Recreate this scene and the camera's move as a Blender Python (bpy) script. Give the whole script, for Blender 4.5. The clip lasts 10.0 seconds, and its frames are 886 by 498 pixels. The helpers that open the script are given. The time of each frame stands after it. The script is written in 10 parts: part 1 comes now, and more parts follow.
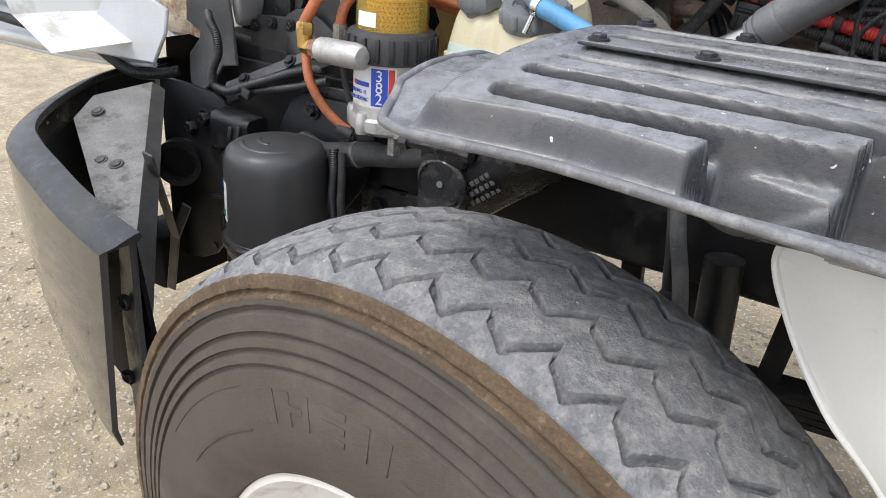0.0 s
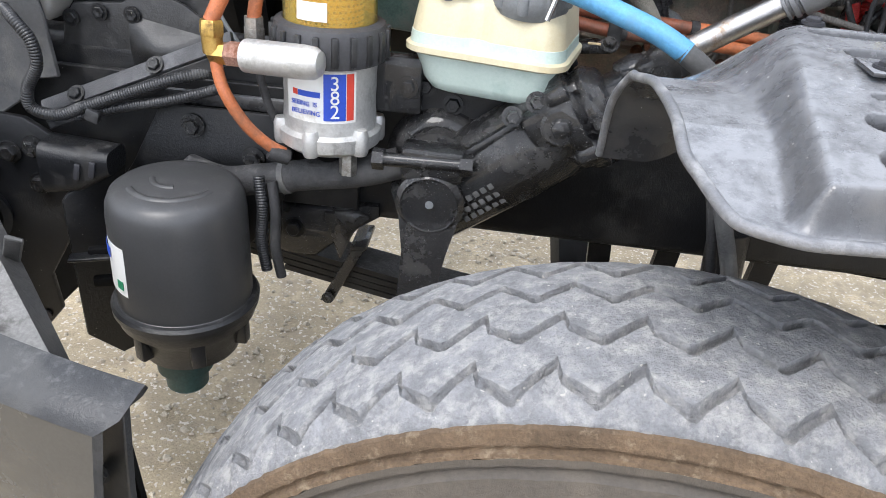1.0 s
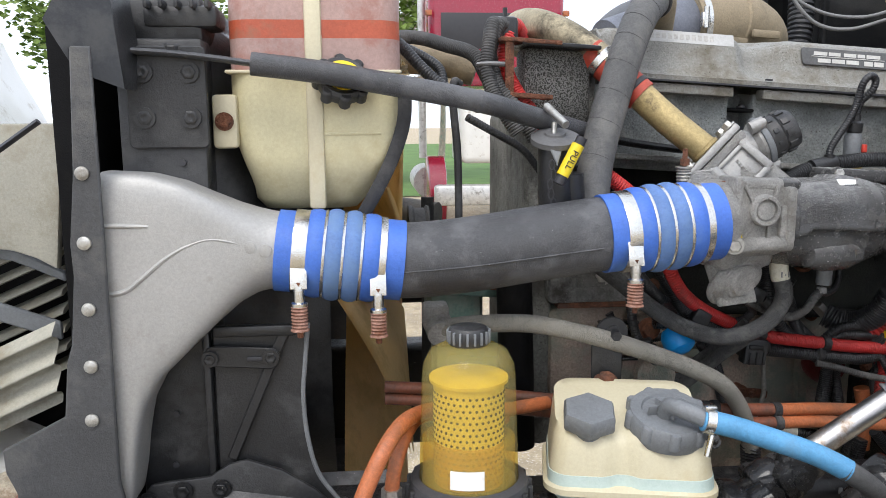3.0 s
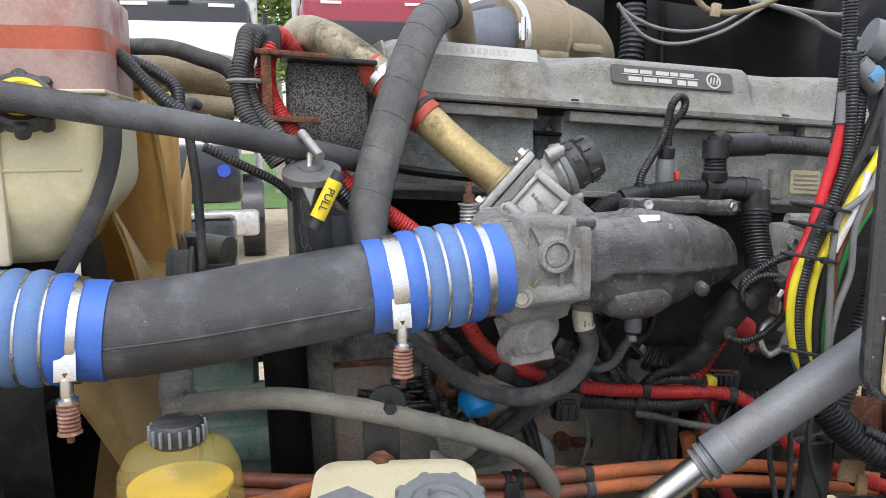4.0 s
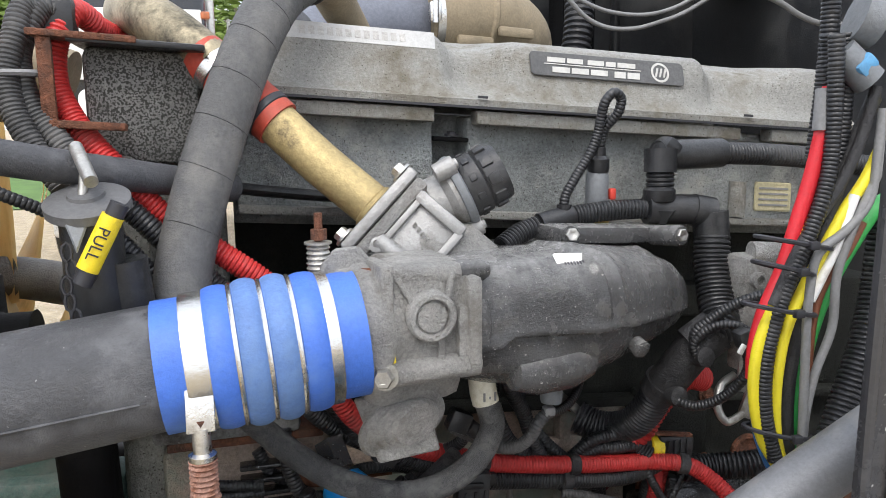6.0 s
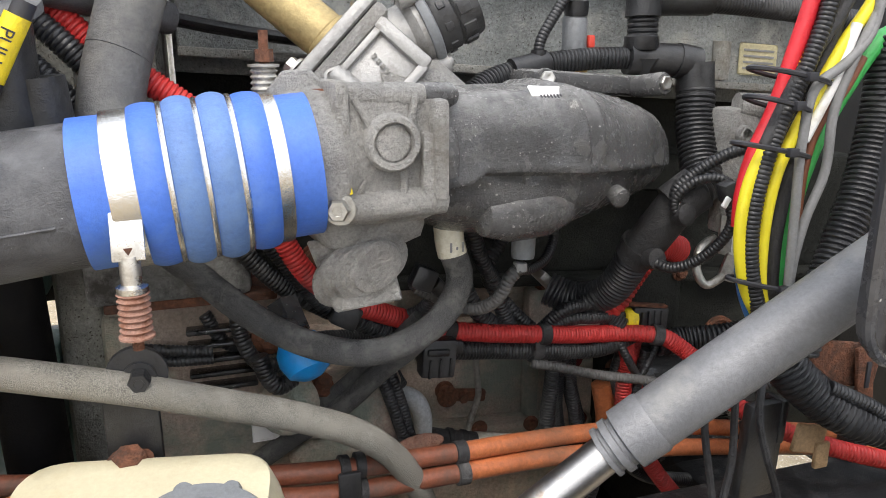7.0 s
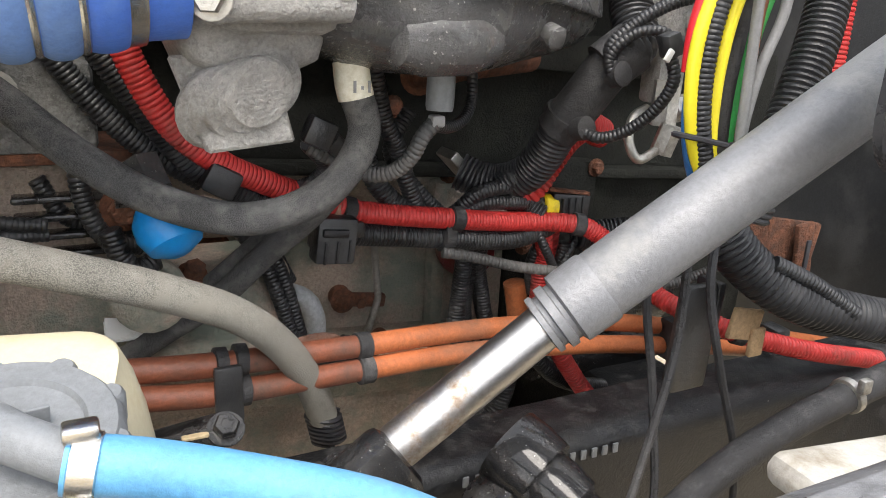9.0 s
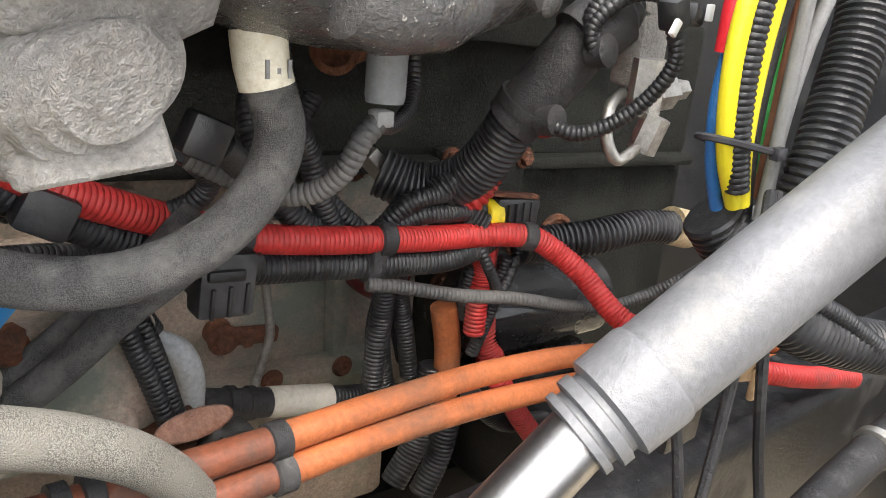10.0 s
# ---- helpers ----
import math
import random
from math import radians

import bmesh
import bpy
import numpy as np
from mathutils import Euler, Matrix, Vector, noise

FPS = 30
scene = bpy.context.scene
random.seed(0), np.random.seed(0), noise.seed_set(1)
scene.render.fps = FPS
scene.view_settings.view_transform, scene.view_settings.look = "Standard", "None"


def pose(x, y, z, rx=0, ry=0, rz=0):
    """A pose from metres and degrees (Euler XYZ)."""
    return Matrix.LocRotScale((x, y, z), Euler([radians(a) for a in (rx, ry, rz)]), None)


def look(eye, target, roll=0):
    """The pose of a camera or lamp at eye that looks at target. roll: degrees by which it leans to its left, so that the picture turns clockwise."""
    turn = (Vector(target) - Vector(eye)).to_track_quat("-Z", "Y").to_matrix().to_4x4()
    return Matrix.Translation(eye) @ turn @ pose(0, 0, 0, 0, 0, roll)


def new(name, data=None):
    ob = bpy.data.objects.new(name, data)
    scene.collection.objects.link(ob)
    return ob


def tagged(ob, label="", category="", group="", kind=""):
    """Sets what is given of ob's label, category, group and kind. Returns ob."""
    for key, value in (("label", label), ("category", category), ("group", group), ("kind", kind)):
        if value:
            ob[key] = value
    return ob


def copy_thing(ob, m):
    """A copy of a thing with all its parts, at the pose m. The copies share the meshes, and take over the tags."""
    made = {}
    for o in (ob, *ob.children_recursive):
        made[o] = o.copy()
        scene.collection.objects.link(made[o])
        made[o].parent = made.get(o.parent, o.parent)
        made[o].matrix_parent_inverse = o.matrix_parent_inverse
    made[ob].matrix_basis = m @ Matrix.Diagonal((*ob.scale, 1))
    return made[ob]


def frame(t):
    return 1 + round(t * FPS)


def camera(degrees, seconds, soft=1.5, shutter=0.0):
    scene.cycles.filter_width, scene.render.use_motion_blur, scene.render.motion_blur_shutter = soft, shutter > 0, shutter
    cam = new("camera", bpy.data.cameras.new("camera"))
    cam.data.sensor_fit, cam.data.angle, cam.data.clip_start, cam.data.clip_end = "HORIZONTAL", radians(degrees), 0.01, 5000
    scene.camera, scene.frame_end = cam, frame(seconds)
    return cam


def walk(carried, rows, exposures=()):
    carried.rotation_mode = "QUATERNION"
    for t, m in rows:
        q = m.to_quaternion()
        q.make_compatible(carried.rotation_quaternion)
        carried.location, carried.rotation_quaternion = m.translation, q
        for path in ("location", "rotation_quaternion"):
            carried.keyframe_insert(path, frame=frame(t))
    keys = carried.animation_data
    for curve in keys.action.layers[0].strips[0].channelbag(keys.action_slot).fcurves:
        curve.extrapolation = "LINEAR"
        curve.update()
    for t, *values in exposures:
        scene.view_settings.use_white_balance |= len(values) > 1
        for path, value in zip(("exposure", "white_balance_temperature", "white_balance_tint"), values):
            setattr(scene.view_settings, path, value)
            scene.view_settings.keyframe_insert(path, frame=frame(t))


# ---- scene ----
cam = camera(60.2, 10.0, soft=0.75)
EXPOSURES = [(0.0, 0.48, 6500, 10), (0.5, 0.78, 6050, 10), (1.0, 0.97, 6300, 10), (1.5, 1.03, 6300, 10), (2.0, 0.80, 6600, 10), (3.5, 0.4, 6350, 10), (4.0, 0.47, 6400, 10), (4.5, 0.6, 6500, 10), (5.0, 0.63, 6500, 10), (6.5, 0.7, 6500, 10), (7.0, 0.8, 6750, 10), (7.5, 0.96, 6900, 10), (8.5, 1.15, 6850, 10), (9.5, 1.53, 6900, 10), (10.0, 1.68, 6950, 10)]
PATH = [
    (0, (0.286, 0.053, 1.371), (-0.645, 1.603, 0.515), 3.9),
    (0.2, (0.154, 0.111, 1.388), (-0.654, 1.694, 0.471), 4.3),
    (0.5, (-0.014, 0.130, 1.366), (-0.557, 1.790, 0.393), 5.3),
    (1, (-0.267, 0.132, 1.398), (-0.394, 1.863, 0.404), 4.9),
    (1.5, (-0.437, 0.195, 1.455), (-0.448, 2.008, 0.610), 3.1),
    (2, (-0.548, 0.259, 1.513), (-0.572, 2.179, 0.953), 1.1),
    (2.2, (-0.600, 0.249, 1.558), (-0.607, 2.197, 1.107), 0.6),
    (3.3, (-0.647, 0.241, 1.597), (-0.353, 2.194, 1.285), -0.3),
    (3.5, (-0.616, 0.258, 1.603), (-0.251, 2.198, 1.285), -0.2),
    (3.7, (-0.559, 0.294, 1.600), (-0.151, 2.229, 1.300), -0.4),
    (4, (-0.437, 0.413, 1.617), (0.025, 2.336, 1.320), -0.6),
    (4.5, (-0.308, 0.596, 1.634), (0.173, 2.521, 1.380), -0.7),
    (5, (-0.284, 0.631, 1.642), (0.210, 2.555, 1.404), -0.8),
    (5.2, (-0.284, 0.637, 1.639), (0.220, 2.559, 1.407), -0.8),
    (6.3, (-0.247, 0.651, 1.634), (0.307, 2.535, 1.254), -0.5),
    (6.5, (-0.252, 0.667, 1.609), (0.329, 2.535, 1.193), -0.2),
    (7, (-0.238, 0.694, 1.540), (0.364, 2.533, 1.036), -0.1),
    (7.5, (-0.222, 0.731, 1.464), (0.404, 2.544, 0.899), 0.2),
    (8, (-0.216, 0.744, 1.451), (0.445, 2.532, 0.849), 0.7),
    (8.5, (-0.211, 0.760, 1.448), (0.529, 2.513, 0.834), 1.5),
    (9, (-0.220, 0.795, 1.425), (0.652, 2.486, 0.810), 2.7),
    (9.5, (-0.226, 0.928, 1.414), (0.821, 2.511, 0.783), 4.1),
    (9.7, (-0.218, 0.963, 1.418), (0.905, 2.484, 0.765), 4.4),
    (10, (-0.179, 1.006, 1.411), (1.012, 2.462, 0.732), 4.9),
]
walk(cam, [(t, look(eye, target, roll)) for t, eye, target, roll in PATH], EXPOSURES)

# ---- light: an overcast sky with a wide, weak sun ----
world = bpy.data.worlds.new("world")
scene.world = world
world.use_nodes = True
wn, wl = world.node_tree.nodes, world.node_tree.links
sky = wn.new("ShaderNodeTexSky")
sky.sky_type, sky.sun_disc = "NISHITA", False
sky.sun_elevation, sky.sun_rotation = radians(52), radians(200)
sky.air_density, sky.dust_density, sky.ozone_density = 1.0, 4.0, 1.0
cloud = wn.new("ShaderNodeMix")
cloud.data_type = "RGBA"
cloud.inputs["Factor"].default_value = 0.72
cloud.inputs["B"].default_value = (9.3, 9.9, 11.0, 1)
wl.new(sky.outputs["Color"], cloud.inputs["A"])
wl.new(cloud.outputs["Result"], wn["Background"].inputs["Color"])
wn["Background"].inputs["Strength"].default_value = 0.13
sun = new("sun", bpy.data.lights.new("sun", "SUN"))
sun.data.energy, sun.data.angle, sun.data.color = 1.3, radians(25), (1.0, 0.97, 0.93)
sun.matrix_world = look((-4, -8, 14), (0, 0, 0))

# ---- materials ----
def rgba(c):
    return (*c, 1)


def surface(name, color, rough=0.5, metal=0.0, var=0.25, scale=14.0, grain=220.0, bump=0.15, dirt=None, dirt_amount=0.0,
            dirt_scale=9.0, spec=0.5, coat=0.0, rim=None, speck=None, speck_at=0.72, speck_scale=330.0, dusty_lit_top=0.0, dusty_lit_top_color=(0.3, 0.295, 0.285), weave=0.0):
    """A worn surface: colour varied at two scales, dirt in patches, fine relief; tops paled by dust and painted sky
    light.
    """
    m = bpy.data.materials.new(name)
    m.use_nodes = True
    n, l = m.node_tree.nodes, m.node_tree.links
    b = n["Principled BSDF"]
    at = n.new("ShaderNodeTexCoord").outputs["Object"]

    def tex(size, detail=4.0, roughness=0.6):
        t = n.new("ShaderNodeTexNoise")
        t.inputs["Scale"].default_value, t.inputs["Detail"].default_value = size, detail
        t.inputs["Roughness"].default_value = roughness
        l.new(at, t.inputs["Vector"])
        return t.outputs["Fac"]

    def ramp(value, low, high):
        r = n.new("ShaderNodeMapRange")
        r.inputs["From Min"].default_value, r.inputs["From Max"].default_value = low, high
        l.new(value, r.inputs["Value"])
        return r.outputs["Result"]

    def blend(fac, a, c):
        x = n.new("ShaderNodeMix")
        x.data_type = "RGBA"
        l.new(fac, x.inputs["Factor"])
        for socket, value in (("A", a), ("B", c)):
            if isinstance(value, tuple):
                x.inputs[socket].default_value = value
            else:
                l.new(value, x.inputs[socket])
        return x.outputs["Result"]

    dark, light = rgba([v * (1 - var) for v in color]), rgba([min(1, v * (1 + var)) for v in color])
    col = blend(ramp(tex(scale), 0.3, 0.7), dark, light)
    fine = ramp(tex(grain, 4.0, 0.75), 0.3, 0.7)
    if weave:
        cell = n.new("ShaderNodeTexVoronoi")
        cell.inputs["Scale"].default_value = weave
        l.new(at, cell.inputs["Vector"])
        fine = ramp(cell.outputs["Distance"], 0.75, 0.1)
    col2 = n.new("ShaderNodeMix")
    col2.data_type, col2.blend_type = "RGBA", "OVERLAY"
    col2.inputs["Factor"].default_value = min(1, 0.55 if weave else var * 0.9)
    l.new(col, col2.inputs["A"])
    l.new(fine, col2.inputs["B"])
    col = col2.outputs["Result"]
    rough_in = None
    if dirt:
        k = ramp(tex(dirt_scale, 7.0, 0.72), 0.62 - 0.35 * dirt_amount, 0.72 - 0.2 * dirt_amount)
        col = blend(k, col, rgba(dirt))
        rr = n.new("ShaderNodeMapRange")
        rr.inputs["To Min"].default_value, rr.inputs["To Max"].default_value = rough, min(1, max(rough, 0.75))
        l.new(k, rr.inputs["Value"])
        rough_in = rr.outputs["Result"]
    # upward faces go paler: settled dust plus sky light put into the colour
    if dusty_lit_top:
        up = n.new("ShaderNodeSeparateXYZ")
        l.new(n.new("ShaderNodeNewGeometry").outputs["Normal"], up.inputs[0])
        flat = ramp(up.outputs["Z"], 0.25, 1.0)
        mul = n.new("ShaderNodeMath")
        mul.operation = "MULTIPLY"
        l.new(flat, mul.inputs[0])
        l.new(ramp(tex(46.0, 6.0, 0.75), 0.62 - 0.3 * dusty_lit_top, 0.95 - 0.3 * dusty_lit_top), mul.inputs[1])
        col = blend(mul.outputs[0], col, rgba(dusty_lit_top_color))
    if speck:
        col = blend(ramp(tex(speck_scale, 1.0), speck_at, speck_at + 0.03), col, rgba(speck))
    l.new(col, b.inputs["Base Color"])
    if rough_in is None:
        rr = n.new("ShaderNodeMapRange")
        rr.inputs["To Min"].default_value, rr.inputs["To Max"].default_value = max(0.03, rough - 0.12), min(1, rough + 0.12)
        l.new(tex(scale * 2.3), rr.inputs["Value"])
        rough_in = rr.outputs["Result"]
    l.new(rough_in, b.inputs["Roughness"])
    b.inputs["Metallic"].default_value = metal
    b.inputs["Specular IOR Level"].default_value = spec
    b.inputs["Coat Weight"].default_value = coat
    if bump:
        bp = n.new("ShaderNodeBump")
        bp.inputs["Strength"].default_value, bp.inputs["Distance"].default_value = min(1, bump * 1.3), 0.003
        l.new(fine, bp.inputs["Height"])
        l.new(bp.outputs["Normal"], b.inputs["Normal"])
    return m


M = {
    "plastic": surface("black_plastic", (0.021, 0.0215, 0.023), 0.32, dirt=(0.06, 0.06, 0.06), dirt_amount=0.33, dusty_lit_top=0.3, dusty_lit_top_color=(0.14, 0.14, 0.14)),
    "frame": surface("black_frame_paint", (0.0095, 0.010, 0.0115), 0.3, dirt=(0.03, 0.029, 0.028), dirt_amount=0.28, bump=0.2, spec=0.42, dusty_lit_top=0.4, dusty_lit_top_color=(0.1, 0.098, 0.094), speck=(0.2, 0.19, 0.17), speck_at=0.772, speck_scale=200),
    # grimy black parts, with deep shade put into the colour and low gloss
    "deep": surface("grimy_shade_black", (0.004, 0.004, 0.0045), 0.65, dirt=(0.010, 0.0095, 0.009), dirt_amount=0.3, spec=0.12),
    "gearcast": surface("black_casting", (0.008, 0.008, 0.009), 0.2, grain=420, bump=0.34, coat=0.5, dirt=(0.05, 0.048, 0.046), dirt_amount=0.24, dirt_scale=14, dusty_lit_top=0.25, dusty_lit_top_color=(0.10, 0.098, 0.095), speck=(0.22, 0.22, 0.21), speck_at=0.722, speck_scale=420),
    "rubber": surface("hose_rubber", (0.028, 0.028, 0.03), 0.6, bump=0.35, dirt=(0.085, 0.083, 0.082), dirt_amount=0.3, dusty_lit_top=0.35, dusty_lit_top_color=(0.2, 0.195, 0.19)),
    "braiddark": surface("dark_braided_hose", (0.095, 0.095, 0.095), 0.75, weave=1300, bump=0.55, dirt=(0.17, 0.167, 0.16), dirt_amount=0.35, dirt_scale=40, dusty_lit_top=0.6, dusty_lit_top_color=(0.33, 0.325, 0.31)),
    "braid": surface("braided_hose", (0.3, 0.285, 0.25), 0.85, weave=1200, bump=0.5, dirt=(0.3, 0.28, 0.24), dirt_amount=0.45, dirt_scale=26, dusty_lit_top=0.5, dusty_lit_top_color=(0.45, 0.42, 0.37)),
    "loom": surface("black_loom", (0.02, 0.0205, 0.0225), 0.3, dirt=(0.065, 0.065, 0.065), dirt_amount=0.25, dusty_lit_top=0.4, dusty_lit_top_color=(0.16, 0.16, 0.16)),
    "greyloom": surface("dusty_loom", (0.05, 0.05, 0.05), 0.55, dirt=(0.13, 0.125, 0.12), dirt_amount=0.4),
    "redloom": surface("red_loom", (0.5, 0.032, 0.03), 0.45, var=0.2, dirt=(0.2, 0.06, 0.05), dirt_amount=0.2),
    "orange": surface("orange_air_line", (0.42, 0.13, 0.05), 0.4, var=0.25, dirt=(0.2, 0.09, 0.05), dirt_amount=0.35),
    "brownline": surface("brown_air_line", (0.2, 0.065, 0.035), 0.42, var=0.25, dirt=(0.07, 0.05, 0.04), dirt_amount=0.45),
    "blue": surface("blue_silicone", (0.055, 0.15, 0.54), 0.48, var=0.12, bump=0.12, dirt=(0.09, 0.19, 0.5), dirt_amount=0.3),
    "bluefade": surface("faded_blue_silicone", (0.10, 0.19, 0.42), 0.6, var=0.16, dirt=(0.13, 0.22, 0.4), dirt_amount=0.4),
    "bluehose": surface("light_blue_hose", (0.1, 0.31, 0.54), 0.45, var=0.15, dirt=(0.12, 0.27, 0.42), dirt_amount=0.3),
    "steel": surface("bright_steel", (0.66, 0.65, 0.62), 0.24, metal=1.0, var=0.1, bump=0.08, dirt=(0.4, 0.36, 0.3), dirt_amount=0.12),
    "zinc": surface("dull_zinc", (0.5, 0.49, 0.46), 0.42, metal=0.9, var=0.2, dirt=(0.2, 0.17, 0.14), dirt_amount=0.3),
    "chrome": surface("polished_rod", (0.46, 0.45, 0.44), 0.36, metal=1.0, var=0.12, bump=0.05, dirt=(0.26, 0.17, 0.1), dirt_amount=0.35, dirt_scale=16),
    "rust": surface("rust", (0.19, 0.075, 0.04), 0.85, var=0.4, scale=60, bump=0.7, dirt=(0.09, 0.045, 0.03), dirt_amount=0.4, dirt_scale=40),
    "rustpink": surface("rusted_spring", (0.36, 0.2, 0.15), 0.75, var=0.3, scale=80, bump=0.5, dirt=(0.22, 0.09, 0.05), dirt_amount=0.4, dirt_scale=60),
    "brass": surface("brass", (0.55, 0.37, 0.12), 0.38, metal=1.0, var=0.2, dirt=(0.25, 0.16, 0.07), dirt_amount=0.3, dirt_scale=40),
    "gold": surface("yellow_zinc_pipe", (0.44, 0.34, 0.16), 0.48, metal=0.45, var=0.25, scale=11, dirt=(0.08, 0.065, 0.045), dirt_amount=0.22, dirt_scale=14),
    "alu": surface("cast_aluminium", (0.44, 0.43, 0.41), 0.5, metal=0.35, var=0.28, scale=18, grain=300, bump=0.8, dirt=(0.26, 0.245, 0.22), dirt_amount=0.35, dirt_scale=16),
    "alubright": surface("bright_aluminium", (0.58, 0.575, 0.56), 0.38, metal=0.6, var=0.15, bump=0.2, dirt=(0.3, 0.29, 0.27), dirt_amount=0.25),
    "valvecast": surface("machined_valve_casting", (0.34, 0.335, 0.325), 0.42, metal=0.45, var=0.14, scale=16, bump=0.2, dirt=(0.2, 0.19, 0.175), dirt_amount=0.3, dirt_scale=20),
    "silver": surface("silver_tank_paint", (0.385, 0.38, 0.368), 0.5, metal=0.35, var=0.1, scale=6, bump=0.12, dirt=(0.33, 0.31, 0.28), dirt_amount=0.2),
    "cover": surface("stained_valve_cover", (0.34, 0.335, 0.31), 0.55, metal=0.35, var=0.28, scale=7, grain=260, bump=0.5, dirt=(0.2, 0.18, 0.14), dirt_amount=0.42, dirt_scale=7, speck=(0.1, 0.09, 0.07), speck_at=0.7),
    "head": surface("weathered_head", (0.27, 0.285, 0.28), 0.7, metal=0.2, var=0.35, scale=11, grain=240, bump=0.6, dirt=(0.42, 0.42, 0.39), dirt_amount=0.3, dirt_scale=14, speck=(0.08, 0.075, 0.06), speck_at=0.7),
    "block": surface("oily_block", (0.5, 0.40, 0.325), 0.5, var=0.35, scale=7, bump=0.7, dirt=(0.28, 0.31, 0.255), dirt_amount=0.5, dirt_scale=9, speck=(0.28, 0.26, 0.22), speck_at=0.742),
    # near-black copy of the oily block: shade under the manifold put into colour
    "shadeblock": surface("oily_shade_block", (0.017, 0.018, 0.016), 0.6, var=0.4, scale=9, bump=0.6, dirt=(0.034, 0.036, 0.03), dirt_amount=0.35, dirt_scale=12, spec=0.2),
    "green": surface("green_engine_paint", (0.1, 0.17, 0.15), 0.5, var=0.3, dirt=(0.2, 0.22, 0.2), dirt_amount=0.4, dirt_scale=14),
    "manifold": surface("black_manifold", (0.085, 0.085, 0.086), 0.24, var=0.25, scale=10, grain=330, bump=0.6, coat=0.35, dirt=(0.13, 0.127, 0.12), dirt_amount=0.22, dirt_scale=30, dusty_lit_top=1.15, dusty_lit_top_color=(0.34, 0.335, 0.325), speck=(0.36, 0.35, 0.33), speck_at=0.705),
    "pipe": surface("dusty_black_pipe", (0.06, 0.061, 0.066), 0.38, dusty_lit_top=0.3, dusty_lit_top_color=(0.16, 0.162, 0.17), var=0.18, bump=0.3, grain=300, dirt=(0.13, 0.132, 0.14), dirt_amount=0.34, dirt_scale=15, speck=(0.3, 0.3, 0.3), speck_at=0.772),
    "ivory": surface("ivory_tank", (0.6, 0.545, 0.385), 0.42, var=0.08, scale=6, bump=0.08, dirt=(0.55, 0.46, 0.28), dirt_amount=0.22, dirt_scale=5),
    "yellowtank": surface("yellowed_tank", (0.6, 0.55, 0.35), 0.42, var=0.12, scale=7, bump=0.08, dirt=(0.52, 0.45, 0.26), dirt_amount=0.25, dirt_scale=5),
    "coolant": surface("red_fluid_in_tank", (0.46, 0.1, 0.05), 0.38, var=0.15, scale=5, bump=0.06, dirt=(0.3, 0.14, 0.09), dirt_amount=0.3, dirt_scale=8),
    "coolantpale": surface("stained_pink_tank", (0.42, 0.28, 0.25), 0.42, var=0.15, scale=6, bump=0.06, dirt=(0.34, 0.15, 0.12), dirt_amount=0.35, dirt_scale=9),
    "fluidtank": surface("tank_with_blue_fluid", (0.5, 0.6, 0.56), 0.38, var=0.08, scale=6, bump=0.06, dirt=(0.4, 0.52, 0.48), dirt_amount=0.2),
    "fan": surface("tan_fan_plastic", (0.8, 0.61, 0.3), 0.5, var=0.2, scale=5, dirt=(0.55, 0.42, 0.2), dirt_amount=0.3),
    "tread": surface("dusty_tread", (0.225, 0.226, 0.234), 0.92, var=0.22, scale=34, grain=180, bump=0.6, dirt=(0.37, 0.362, 0.352), dirt_amount=0.42, dirt_scale=55, speck=(0.46, 0.44, 0.41), speck_at=0.73, speck_scale=150),
    "wall": surface("brown_sidewall", (0.075, 0.064, 0.053), 0.66, var=0.18, scale=5, bump=0.25, dirt=(0.115, 0.097, 0.078), dirt_amount=0.35, dirt_scale=6),
    "muddy": surface("muddy_shoulder", (0.13, 0.088, 0.054), 0.9, var=0.3, scale=22, bump=0.5, dirt=(0.26, 0.2, 0.135), dirt_amount=0.2, dirt_scale=45),
    # shield tops: the sky's sheen is put into a pale top colour, over dust
    "shield": surface("grey_shield_plastic", (0.042, 0.042, 0.045), 0.27, var=0.12, scale=7, bump=0.12, coat=0.25, dirt=(0.085, 0.083, 0.082), dirt_amount=0.3, dirt_scale=9, dusty_lit_top=1.3, dusty_lit_top_color=(0.225, 0.228, 0.238), speck=(0.55, 0.54, 0.52), speck_at=0.757, speck_scale=130),
    "shieldrim": surface("dusty_shield_rim", (0.15, 0.152, 0.16), 0.4, var=0.2, scale=20, bump=0.2, dirt=(0.3, 0.3, 0.3), dirt_amount=0.35, dirt_scale=30),
    "white": surface("white_paint", (0.74, 0.735, 0.70), 0.3, var=0.05, scale=4, bump=0.05, dirt=(0.55, 0.52, 0.46), dirt_amount=0.15, coat=0.4),
    "red": surface("dark_red_paint", (0.28, 0.012, 0.035), 0.25, var=0.08, bump=0.0, coat=0.5),
    "grey": surface("grey_plastic", (0.17, 0.18, 0.19), 0.5, var=0.15),
    "yellow": surface("yellow_tape", (0.78, 0.6, 0.02), 0.45, var=0.1, dirt=(0.5, 0.36, 0.05), dirt_amount=0.2, dirt_scale=30),
    "yellowwire": surface("yellow_wire", (0.8, 0.68, 0.03), 0.4, var=0.1),
    "redwire": surface("red_wire", (0.62, 0.02, 0.03), 0.4, var=0.12),
    "greenwire": surface("green_wire", (0.04, 0.36, 0.08), 0.4, var=0.12),
    "bluewire": surface("blue_wire", (0.03, 0.16, 0.42), 0.4, var=0.12),
    "brownwire": surface("brown_wire", (0.22, 0.08, 0.04), 0.5, var=0.15),
    "greywire": surface("grey_wire", (0.22, 0.22, 0.22), 0.5, var=0.15),
